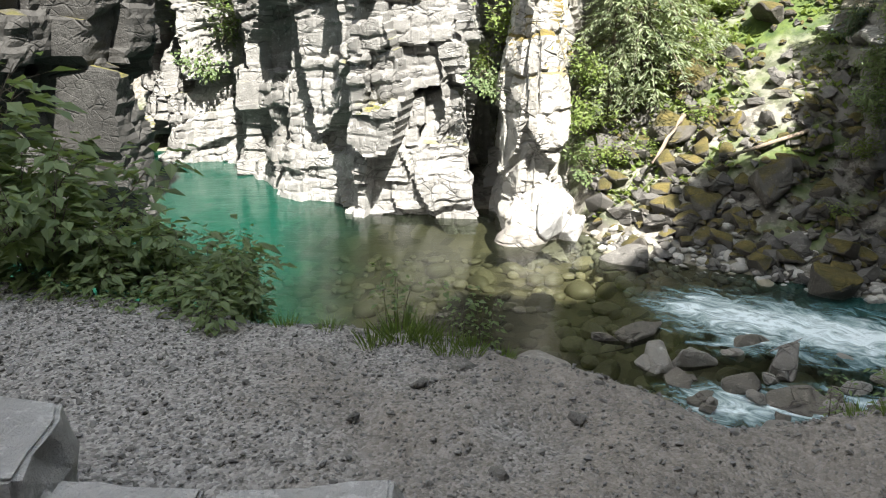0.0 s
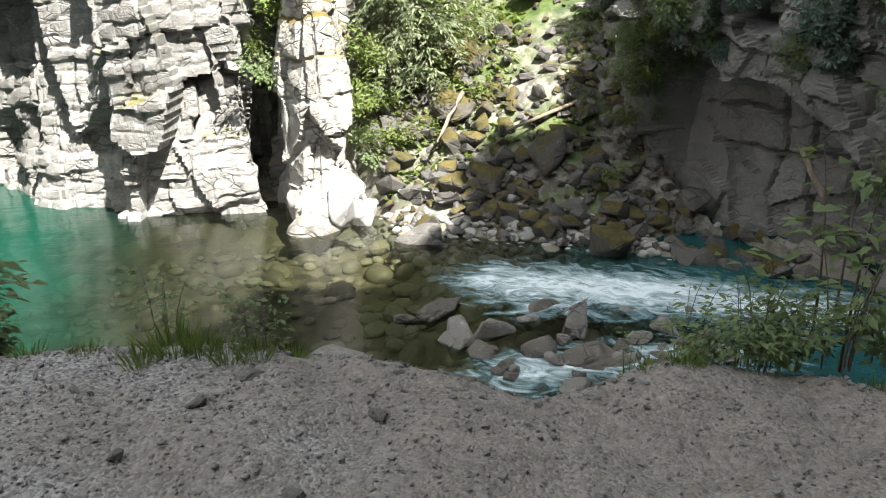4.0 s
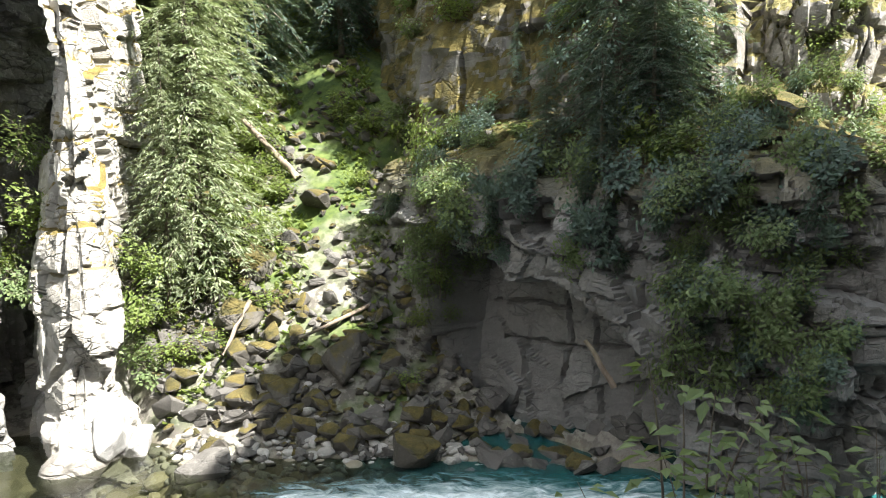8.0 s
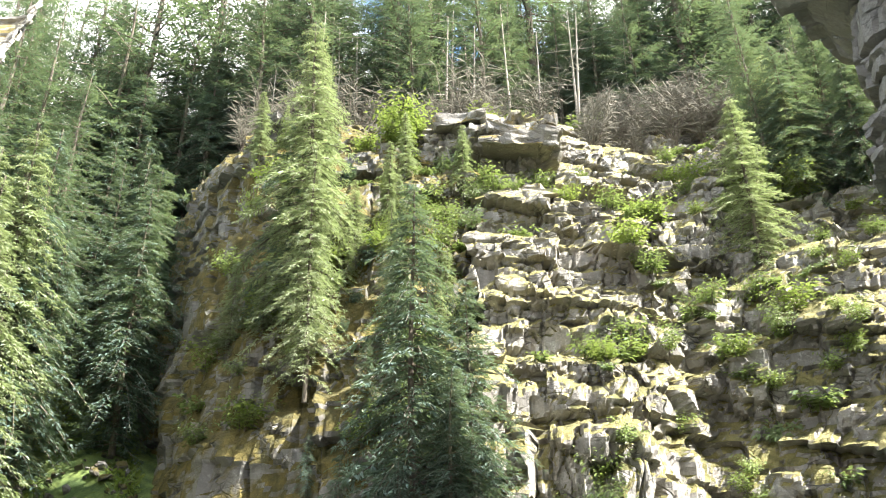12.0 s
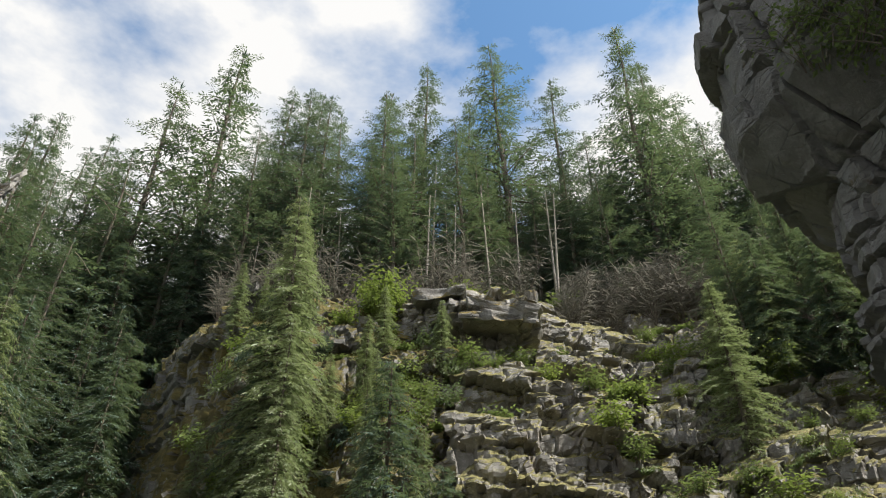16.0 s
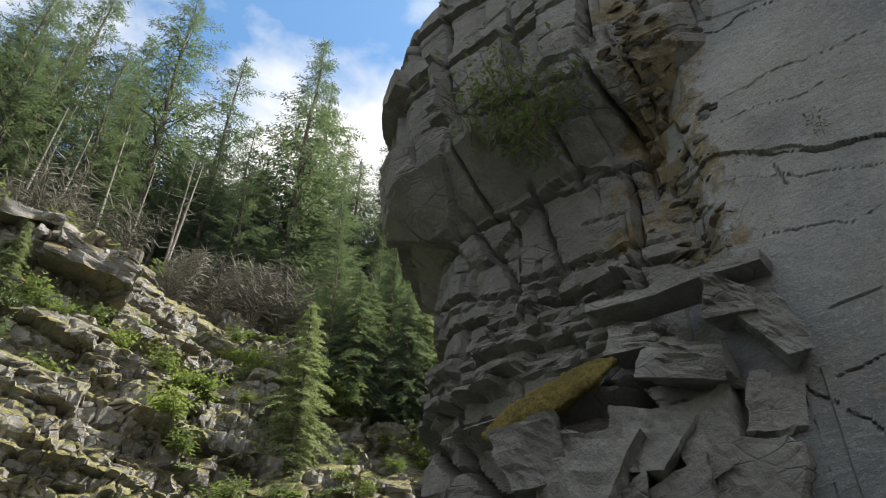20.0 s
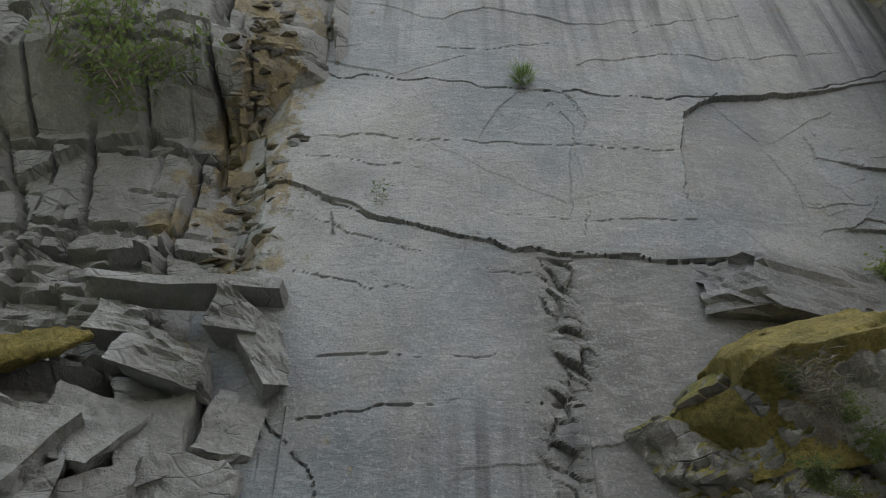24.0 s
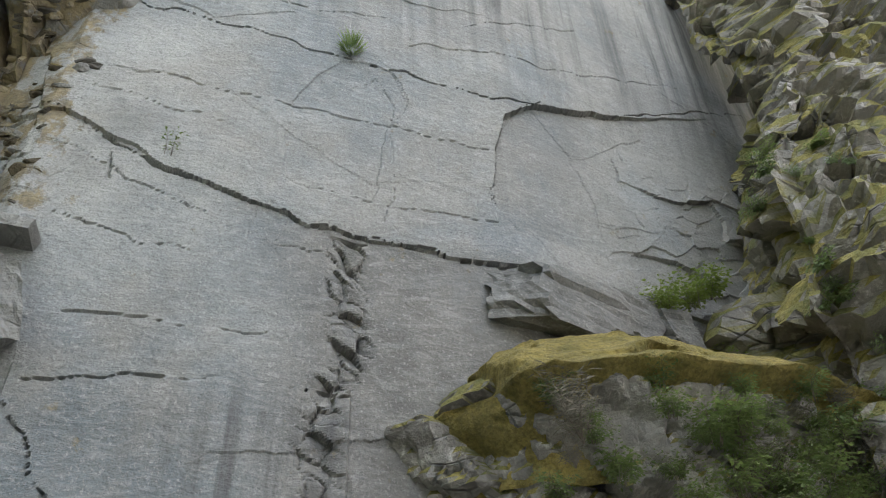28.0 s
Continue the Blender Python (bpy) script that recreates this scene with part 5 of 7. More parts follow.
def conifer(seed, leaf, height_m=20.0, radius=3.0, whorls=36, per=6, nodes=9, bare=0.18, droop=0.35, twig=0.6, ragged=0.35, fan=3, slim=0.8, blade=0.34, name="fir"):
    """A conifer: tapered trunk, limbs in loose whorls, side shoots along them, and a fan of small needle sprays on every shoot."""
    r = random.Random(seed)
    g = np.random.default_rng(seed)
    tree = new(name)
    lean = Vector((r.uniform(-0.03, 0.03), r.uniform(-0.03, 0.03), 1))
    H = height_m
    path = [((lean.x * h + 0.06 * math.sin(h * 0.7 + seed), lean.y * h, h), 0.010 * H * (1 - h / H) ** 0.85 + 0.012) for h in np.linspace(-0.6, H, 14)]
    part("trunk", tubes([path], M_BARK, "trunk", 7), tree)
    limbs, found = [], []
    for k in range(whorls):
        f = bare + (1 - bare) * (k / whorls) ** 0.92
        h = H * f
        reach = radius * (1 - f) ** slim * r.uniform(0.7, 1.12) * (1.0 if f > bare + 0.12 else 0.7) + 0.012 * H
        for j in range(per):
            if r.random() < ragged * (0.7 if f > 0.3 else 1.2):
                continue
            az = 2 * math.pi * (j + r.random() * 0.8) / per + k * 1.1
            L = reach * r.uniform(0.45, 1.2)
            rise = 0.14 - 0.5 * droop * (1 - f) + r.uniform(-0.2, 0.2) + 0.6 * max(0, f - 0.75)
            c, sn = math.cos(az), math.sin(az)
            start = np.array((lean.x * h, lean.y * h, h + r.uniform(-0.02, 0.02) * H))
            along = lambda q: start + np.stack([c * L * q, sn * L * q, L * (rise * q - droop * q * q)], -1)
            limbs.append([(tuple(along(np.float64(q))), 0.010 * L * (1 - q) + 0.004) for q in (0, 0.35, 0.7, 1)])
            n = max(3, int(nodes * min(1, 0.35 + 0.75 * L / radius)))
            q = np.repeat(0.14 + 0.86 * (np.arange(n) + g.random(n)) / n, 2)
            side = np.tile([-1.0, 1.0], n)
            turn = az + side * g.uniform(0.45, 1.15, 2 * n)
            d = np.stack([np.cos(turn), np.sin(turn), g.uniform(-0.4, 0.15, 2 * n) - 0.3 * droop], 1)
            ll = (twig * g.uniform(0.55, 1.2, 2 * n) * (0.55 + 0.6 * (1 - q)) * min(1.0, 0.35 + L / radius))[:, None]
            p = along(q)
            for i in range(fan):
                w = (i + 0.35) / fan
                bend = turn + (0.75 * (-1) ** i if i < fan - 1 else 0) + g.uniform(-0.35, 0.35, 2 * n)
                dd = np.stack([np.cos(bend), np.sin(bend), d[:, 2] + g.uniform(-0.35, 0.25, 2 * n)], 1)
                size = ll * g.uniform(0.42, 0.72, (2 * n, 1))
                tilt = np.stack([g.uniform(-0.6, 0.6, 2 * n), g.uniform(-0.6, 0.6, 2 * n), np.ones(2 * n)], 1)
                found.append(np.concatenate([p + d * ll * w * 0.8, dd, np.cross(dd, tilt), size, size * blade * g.uniform(0.76, 1.24, (2 * n, 1))], 1))
    top = np.array([[lean.x * H, lean.y * H, H - 0.028 * H, r.uniform(-0.4, 0.4), r.uniform(-0.4, 0.4), 1, 1, r.random(), 0, 0.028 * H, 0.004 * H] for k in range(8)])
    a = np.concatenate(found + [top])
    tagged(part("branching", tubes(limbs, M_BARK, "branching", 3), tree), kind="stuff")
    part("crown", blades(a[:, 0:3], a[:, 3:6], a[:, 6:9], a[:, 9:10], a[:, 10:11], leaf, "crown"), tree)
    return tagged(tree, category="tree")


def shrub(seed, leaf, name="shrub", stems=7, leaves=420, size=0.09, spread=0.8, tall=1.0, wide=0.5):
    """A leafy shrub: stems that fork, with pointed leaves along and above them."""
    r = random.Random(seed)
    ob = new(name)
    paths, rows = [], []
    for k in range(stems):
        az, out = r.uniform(0, 6.28), r.uniform(0.2, 1) * spread
        top = tall * r.uniform(0.6, 1.05)
        bend = r.uniform(-0.6, 0.6)
        pts = []
        for i in range(6):
            q = i / 5
            pts.append(((out * q * q * math.cos(az + bend * q) + 0.1 * math.cos(az), out * q * q * math.sin(az + bend * q) + 0.1 * math.sin(az), top * q * (1.15 - 0.2 * q) - 0.05), 0.008 * (1 - q) + 0.0025))
        paths.append(pts)
        for i in range(leaves // stems):
            q = r.uniform(0.15, 1.0)
            f = q * 5
            i0 = min(int(f), 4)
            p = Vector(pts[i0][0]).lerp(Vector(pts[i0 + 1][0]), f - i0)
            a = r.uniform(0, 6.28)
            off = r.random() ** 0.7 * wide * (0.35 + 0.5 * q)
            c = p + Vector((math.cos(a) * off, math.sin(a) * off, r.uniform(-0.4, 0.6) * off))
            d = Vector((math.cos(a + r.uniform(-0.8, 0.8)), math.sin(a + r.uniform(-0.8, 0.8)), r.uniform(-0.5, 0.25)))
            s = d.cross(Vector((r.uniform(-0.5, 0.5), r.uniform(-0.5, 0.5), 1)))
            L = size * r.uniform(0.6, 1.3)
            rows.append((tuple(c), tuple(d), tuple(s), L, L * r.uniform(0.45, 0.65)))
            if i % 6 == 0:
                paths.append([(tuple(p), 0.003), (tuple(p.lerp(c, 0.5) + Vector((0, 0, 0.02))), 0.002), (tuple(c), 0.0012)])
    tagged(part("stalk", tubes(paths, M_BARK, "stalk", 3), ob), kind="stuff")
    part("foliage", kites(rows, leaf, "foliage"), ob)
    return tagged(ob, category="shrub")


def twig_bush(seed):
    """A leafless bush of fine grey-brown twigs."""
    r = random.Random(seed)
    ob = new("bare_bush")
    paths, rows = [], []
    for k in range(16):
        az, out, top = r.uniform(0, 6.28), r.uniform(0.3, 1.4), r.uniform(1.2, 3.0)
        pts = [((out * q * math.cos(az + 0.3 * q), out * q * math.sin(az), top * q - 0.1), 0.022 * (1 - q) + 0.005) for q in np.linspace(0, 1, 5)]
        paths.append(pts)
        for i in range(34):
            q = r.uniform(0.25, 1)
            p = Vector((out * q * math.cos(az + 0.3 * q), out * q * math.sin(az), top * q))
            d = Vector((r.uniform(-1, 1), r.uniform(-1, 1), r.uniform(-0.3, 1)))
            rows.append((tuple(p), tuple(d), (r.random(), r.random(), r.random()), r.uniform(0.3, 0.8), 0.02))
    tagged(part("stalk", tubes(paths, M_BARK, "stalk", 3), ob), kind="stuff")
    part("twig_tangle", kites(rows, M_TWIG, "twig_tangle"), ob)
    return tagged(ob, "leafless grey-brown bush at the edge of the cliff top", "bush", "bare bushes on the cliff top")


def grass_tuft(seed, tall=0.3, blades=110, wide=0.12):
    r = random.Random(seed)
    rows = []
    for k in range(blades):
        a, o = r.uniform(0, 6.28), r.random() ** 0.6 * wide
        d = Vector((math.cos(a) * r.uniform(0.1, 0.7), math.sin(a) * r.uniform(0.1, 0.7), 1))
        rows.append(((math.cos(a) * o, math.sin(a) * o, -0.03), tuple(d), (-math.sin(a), math.cos(a), 0), tall * r.uniform(0.5, 1.2), 0.010))
    ob = new("grass_tuft", kites(rows, M_GRASS, "grass_tuft"))
    return tagged(ob, category="grass")


def place(src, x, y, z, scale=1.0, turn=0.0, label="", group="", stretch=1.0, tip=0.0):
    ob = copy_thing(src, pose(x, y, z, tip, 0, turn))
    for kind in ("bush", "herb", "plant", "fern"):
        if " %s " % kind in label:
            ob.name = kind
    ob.matrix_world = pose(x, y, z, tip, 0, turn) @ Matrix.Diagonal((scale, scale, scale * stretch, 1))
    return tagged(ob, label, "", group)


def drop_source(src):
    for o in (*src.children_recursive, src):
        bpy.data.objects.remove(o)


firs = [conifer(301 + k, M_FIR, 20, 4.8 + 0.4 * k, 24, 8, 16, 0.16 + 0.05 * (k % 3), 0.14 + 0.05 * k, 0.66, 0.22 + 0.05 * k, 3, 0.86, 0.30) for k in range(4)]
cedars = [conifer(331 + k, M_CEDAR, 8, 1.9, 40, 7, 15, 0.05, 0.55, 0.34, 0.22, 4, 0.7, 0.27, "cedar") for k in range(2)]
# near copies of the cedars in dark needles, mostly for trees in shade
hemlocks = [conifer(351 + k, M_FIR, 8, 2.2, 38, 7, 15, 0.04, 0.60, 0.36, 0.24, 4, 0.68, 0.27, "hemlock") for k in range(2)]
FOREST = "conifers along the cliff top"
shrubs = [shrub(401 + k, M_LEAF, "shrub", 8, 520, 0.10, 0.55, 0.75, 0.45) for k in range(3)]
young = [shrub(421 + k, M_LEAF_YOUNG, "shrub", 8, 520, 0.11, 0.6, 0.9, 0.5) for k in range(2)]
ferns = [shrub(431 + k, M_LEAF, "fern", 9, 260, 0.16, 0.5, 0.42, 0.22) for k in range(2)]
bares = [twig_bush(441 + k) for k in range(3)]


# the conifers whose tops stand against the sky: plan place and height of the tip
SKYLINE = ((7.8, 34.9, 32.2), (9.1, 36.7, 34.9), (12.7, 39.8, 37.1), (13.3, 33.3, 39.0), (15.6, 31.2, 42.5), (16.9, 27.0, 36.1), (21.7, 27.2, 37.4), (22.7, 25.1, 39.4), (25.0, 24.2, 43.2), (28.3, 23.4, 41.5), (26.7, 18.7, 42.9), (32.4, 19.1, 44.0), (28.0, 12.0, 39.2), (32.1, 12.3, 40.0), (35.5, 11.6, 39.9), (31.3, 7.5, 35.3), (34.4, 7.3, 31.1), (5.7, 34.3, 29.0), (4.0, 37.5, 30.4), (36.7, 5.8, 30.2))
for k, (x, y, tip) in enumerate(SKYLINE):
    z = rest(x, y)
    h = tip - z
    place(firs[k % 4], x, y, z - 0.2, h / 20 * 1.06, 70 * k, "tall dark fir standing against the sky above the cliff", FOREST, 0.945)
# the trees that fill the slope behind and below them
for k in range(250):
    x, y = rnd.uniform(14, 40), rnd.uniform(-2, 36)
    if x * 0.60 + y * 0.62 < 23.2 or x * 0.60 + y * 0.62 > 36:
        continue
    h = rnd.uniform(9, 16)
    small = rnd.random() < 0.3
    place(hemlocks[k % 2] if small else firs[k % 4], x, y, rest(x, y) - 0.2, h / (8 if small else 20) * (0.62 if small else 1), rnd.uniform(0, 360), "dark conifer in the forest above the gorge", FOREST)
# the back and the left side of the gully
for k in range(120):
    x, y = rnd.uniform(1.5, 17), rnd.uniform(20.5, 42)
    side = x - (7.0 + 0.40 * (y - 17))
    if (side > -1.2 and y < 27.5) or (side < -7) or (y > 30 and side > 3.5):
        continue
    # sun and shade by choice of tree: pale cedars lit, dark conifers shaded
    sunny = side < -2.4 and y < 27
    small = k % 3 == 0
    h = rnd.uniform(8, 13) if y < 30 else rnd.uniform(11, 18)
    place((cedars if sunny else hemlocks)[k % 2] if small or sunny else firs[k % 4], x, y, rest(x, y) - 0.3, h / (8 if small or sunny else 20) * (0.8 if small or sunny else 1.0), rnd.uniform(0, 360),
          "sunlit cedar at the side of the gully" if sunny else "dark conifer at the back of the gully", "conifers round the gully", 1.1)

for k in range(30):
    x, y = rnd.uniform(30, 42), rnd.uniform(-3, 8)
    place(firs[k % 4], x, y, rest(x, y) - 0.2, rnd.uniform(0.55, 1.0), rnd.uniform(0, 360), "dark conifer in the forest above the gorge", FOREST)
for k in range(9):
    f = rnd.random()
    x, y = 11.2 + 2.2 * f + rnd.uniform(0, 1.2), 5.2 - 2.0 * f + rnd.uniform(0, 1.2)
    z = rest(x, y, 8.0)
    place(hemlocks[k % 2], x, y, z - 0.1, rnd.uniform(0.18, 0.34), rnd.uniform(0, 360), "small dark hemlock on the shaded buttress", "hemlocks on the buttress", 0.85)

for k in range(70):
    x, y = rnd.uniform(19, 37), rnd.uniform(5, 27)
    if x * 0.60 + y * 0.62 < 24.0:
        continue
    place(hemlocks[k % 2] if k % 2 else firs[k % 4], x, y, rest(x, y) - 0.3, rnd.uniform(0.7, 1.2) * (1 if k % 2 else 0.4), rnd.uniform(0, 360), "young dark conifer in the forest above the gorge", FOREST)
for k in range(34):
    x, y = rnd.uniform(20, 30), rnd.uniform(2.5, 9)
    if k % 2:
        place(bares[k % 3], x, y, rest(x, y) - 0.1, rnd.uniform(0.8, 1.5), rnd.uniform(0, 360))
        continue
    place(young[k % 4 // 2] if k % 3 == 1 else shrubs[k % 3], x, y, rest(x, y) - 0.1, rnd.uniform(0.9, 1.6), rnd.uniform(0, 360), "yellow-green shrub in young leaf on the cliff top", "young shrubs on the cliff top")
# ferns in the dark fir colour, which stands in for the buttress's shade
shade_ferns = [shrub(495 + k, M_FIR, "fern", 9, 420, 0.12, 0.5, 0.5, 0.3) for k in range(2)]
# sunlit bushes on the rocks between the buttress and the stepped cliff
for k in range(40):
    y, z = rnd.uniform(1.5, 8.0), rnd.uniform(2.2, 8.0)
    hit = SURFACES.ray_cast(Vector((3.0, y - 2.0, z)), Vector((1, 0.25, 0.05)))
    if hit[0] is None or hit[0].x < 9.6 or hit[0].y < 3.6:
        continue
    p = hit[0]
    place(young[k % 2] if k % 3 else ferns[k % 2], p.x - 0.05, p.y, p.z, rnd.uniform(0.4, 0.75), -90 + rnd.uniform(-50, 50), "yellow-green bush on the sunlit rocks", "bushes on the rocks", 1.0, rnd.uniform(10, 60))
# ferns and low plants hanging on the buttress above its lip
for k in range(96):
    y, z = rnd.uniform(5.5, 14.0), rnd.uniform(0.1, 2.6)
    hit = SURFACES.ray_cast(Vector((2.0, y - 1.5, z + 0.3)), Vector((1, 0.3, 0)))
    if hit[0] is None or hit[0].x < 6.6 or (6.5 < hit[0].y < 10.5 and hit[0].z < 0.2):
        continue
    p = hit[0]
    place((shade_ferns[k % 2], shrubs[k % 3], shade_ferns[1], shade_ferns[0])[k % 4], p.x - 0.03, p.y, p.z, rnd.uniform(0.35, 0.8), -90 + rnd.uniform(-50, 50), "dark green fern hanging on the mossy buttress", "ferns on the buttress", 1.0, rnd.uniform(50, 110))

# dark shrubs and ferns over the overgrown end of the buttress
for k in range(80):
    az, z = math.radians(rnd.uniform(49, 62)), rnd.uniform(-1.3, 2.6)
    hit = SURFACES.ray_cast(Vector((1.0, 1.5, 1.0)), Vector((math.sin(az), math.cos(az), (z - 1.0) / 9.5)))
    if hit[0] is None or hit[0].x < 7.4 or hit[0].x > 14:
        continue
    p = hit[0]
    place(shrubs[k % 3] if k % 3 else shade_ferns[k % 2], p.x - 0.04, p.y - 0.02, p.z, rnd.uniform(0.4, 0.8), -120 + rnd.uniform(-50, 50), "dark green bush over the shaded end of the buttress", "bushes on the buttress", 1.0, rnd.uniform(20, 80))
# ferns, young cedars and scrub on the mossy face of the promontory
for k in range(110):
    az, z = math.radians(rnd.uniform(31, 52)), rnd.uniform(0.8, 13.5)
    hit = SURFACES.ray_cast(Vector((1.0, 2.0, z * 0.75)), Vector((math.sin(az), math.cos(az), z * 0.018)))
    if hit[0] is None or hit[0].x < 8:
        continue
    p = hit[0]
    if k % 4 == 0:
        # below 5 m the darker hemlock copies stand in for shade
        place((cedars if p.z > 5 else hemlocks)[k % 2], p.x, p.y, p.z - 0.1, rnd.uniform(0.16, 0.34), rnd.uniform(0, 360), "young cedar hanging on the mossy promontory", "growth on the promontory")
    else:
        place((shade_ferns[k % 2], shrubs[k % 3], young[k % 2])[k % 3], p.x - 0.05, p.y - 0.03, p.z, rnd.uniform(0.5, 1.1), -120 + rnd.uniform(-50, 50), "scrubby fern on the mossy promontory", "growth on the promontory", 1.0, rnd.uniform(30, 90))
# trees that crowd the right end of the stepped cliff
for k in range(64):
    x, y = rnd.uniform(16.5, 27), rnd.uniform(-3, 8.5)
    az, z = math.degrees(math.atan2(x - 0.9, y - 1.6)), rest(x, y)
    if az < 71 or x < 19.5:
        continue
    if k % 5 == 0:
        place(young[k % 2], x, y, z - 0.1, rnd.uniform(0.9, 1.5), 47 * k, "yellow-green bush between the trees", "young shrubs on the cliff top", 1.3)
    else:
        place((hemlocks if k % 3 == 0 else cedars)[k % 2] if k % 4 else firs[k % 3], x, y, z - 0.2, (rnd.uniform(0.38, 0.7) if k % 4 else rnd.uniform(0.25, 0.4)), 47 * k, "green conifer crowding the end of the stepped cliff", FOREST)
for k in range(22):
    az, z = math.radians(rnd.uniform(28.5, 33)), rnd.uniform(-1.2, 1.6)
    hit = SURFACES.ray_cast(Vector((0.5, 1.0, 1.0)), Vector((math.sin(az), math.cos(az), (z - 1.0) / 14)))
    if hit[0] is None or hit[0].x > 10:
        continue
    place(young[k % 2] if k % 3 == 0 else shrubs[k % 3], hit[0].x - 0.05, hit[0].y - 0.05, hit[0].z, rnd.uniform(0.4, 0.8), 61 * k, "green bush at the edge of the buttress", "bushes on the buttress", 1.0, rnd.uniform(0, 40))
# bare dead trunks among the living trees
for k in range(26):
    f = rnd.random()
    x, y = 12.5 + 11 * f + rnd.uniform(0.8, 4), 24.5 - 13 * f + rnd.uniform(0.8, 4)
    z, h = rest(x, y), rnd.uniform(5, 10)
    trunk = [(Vector((x + 0.02 * h * q * math.sin(k), y + 0.05 * h * q * math.cos(2 * k), z - 0.3 + h * q)), 0.075 * (1 - 0.75 * q)) for q in np.linspace(0, 1, 6)]
    spurs = []
    for j in range(16):
        q, a, L = rnd.uniform(0.3, 0.98), rnd.uniform(0, 6.28), rnd.uniform(0.3, 1.1)
        p = trunk[0][0].lerp(trunk[-1][0], q)
        spurs.append([(p, 0.016), (p + Vector((math.cos(a) * L, math.sin(a) * L, rnd.uniform(-0.2, 0.4))), 0.005)])
    snag = new("dead_tree")
    part("trunk", tubes([trunk], M_SNAG, "trunk", 5), snag)
    tagged(part("dead_limb", tubes(spurs, M_SNAG, "dead_limb", 3), snag), kind="stuff")
    tagged(snag, "thin bare grey dead tree behind the cliff edge", "tree", "dead trees on the cliff top")
# conifers that stand by themselves on the far bank and the cliffs
for src, native, x, y, base, tip, wide, label in (
        (cedars[0], 8, 4.0, 15.6, -0.6, 7.4, 1.05, "sunlit cedar hanging beside the rock pillar"),
        (cedars[1], 8, 3.3, 15.2, -0.2, 4.6, 0.75, "small sunlit cedar rooted on the pillar's flank"),
        (cedars[1], 8, 4.9, 19.0, 2.0, 11.0, 1.0, "bright cedar at the side of the gully"),
        (cedars[0], 8, 3.4, 20.5, 3.0, 16.0, 1.0, "tall sunlit cedar behind the pillar"),
        (hemlocks[0], 8, 9.3, 9.9, 0.7, 8.9, 1.0, "dark drooping cedar on top of the buttress"),
        (hemlocks[1], 8, 9.0, 9.0, 0.6, 5.2, 1.25, "dark hemlock on the lip of the buttress"),
        (hemlocks[0], 8, 9.3, 10.6, 1.2, 4.2, 1.3, "small dark hemlock on the buttress"),
        (hemlocks[1], 8, 9.9, 9.2, 1.4, 7.0, 1.0, "dark hemlock behind the lip of the buttress"),
        (cedars[1], 8, 10.3, 14.6, 5.6, 16.1, 0.85, "ragged grey-green cedar against the mossy promontory"),
        (cedars[0], 8, 9.8, 13.6, 4.6, 11.5, 0.8, "cedar rooted on a mossy ledge"),
        (hemlocks[0], 8, 10.4, 15.4, 7.0, 13.4, 0.9, "dark cedar clinging to the edge of the promontory"),
        (cedars[0], 8, 11.7, 16.0, 9.2, 16.4, 0.8, "grey-green cedar below the cliff top"),
        (hemlocks[1], 8, 11.0, 12.3, 4.8, 9.4, 0.9, "young dark cedar on the promontory's shoulder"),
        (hemlocks[0], 8, 9.7, 21.6, 5.6, 13.5, 1.0, "dark conifer under the promontory's flank"),
        (hemlocks[1], 8, 10.6, 24.0, 6.8, 15.5, 1.1, "dark conifer leaning on the promontory's flank"),
        (cedars[1], 8, 18.0, 7.0, 9.2, 14.0, 1.1, "light green tree on the stepped cliff"),
        (hemlocks[0], 8, 20.5, 6.0, 10.5, 16.5, 1.1, "green conifer at the side of the stepped cliff")):
    z = rest(x, y)
    z = z if base - 2.5 < z < base + 2.5 else base
    sc = (tip - z) / native
    place(src, x, y, z - 0.15, sc * wide, 55 * len(label), label, "conifers on the cliffs", 1 / wide)

# bare bushes and young growth along the cliff top
for k in range(46):
    f = rnd.random()
    x, y = 12.8 + 12.5 * f + rnd.uniform(0, 2.2), 22.5 - 14.0 * f + rnd.uniform(0, 2.2)
    if math.hypot(x - 17.2, y - 15.0) < 2.6:
        x, y = x + 2.4, y + 2.2
    z = rest(x, y)
    if k % 6 == 0:
        place(young[k % 2], x, y, z - 0.05, rnd.uniform(0.7, 1.3), rnd.uniform(0, 360), "yellow-green shrub in young leaf on the cliff top", "young shrubs on the cliff top")
    else:
        place(bares[k % 3], x, y, z - 0.1, rnd.uniform(0.6, 1.15), rnd.uniform(0, 360))
for x, y, s in ((15.5, 16.6, 1.3), (15.2, 16.8, 1.0), (15.9, 16.5, 1.1), (15.6, 16.9, 1.5)):
    place(young[0], x, y, rest(x, y) - 0.1, s, 60 * s, "bright yellow-green bush beside the rocky crown", "young shrubs on the cliff top", 1.3)
# shrubs on the ledges of the stepped cliff and the buttress
for k in range(150):
    x, y = rnd.uniform(8.2, 23), rnd.uniform(4.5, 19)
    z = rest(x, y)
    if z < 1.2 or z > 19:
        continue
    src, what = ((ferns[k % 2], "green fern on a mossy ledge") if k % 3 == 0 else (young[k % 2], "light green shrub on a mossy ledge") if k % 3 == 1 else (shrubs[k % 3], "dark green shrub on a mossy ledge"))
    place(src, x, y, z - 0.05, rnd.uniform(0.5, 1.0), rnd.uniform(0, 360), what, "shrubs on the ledges")
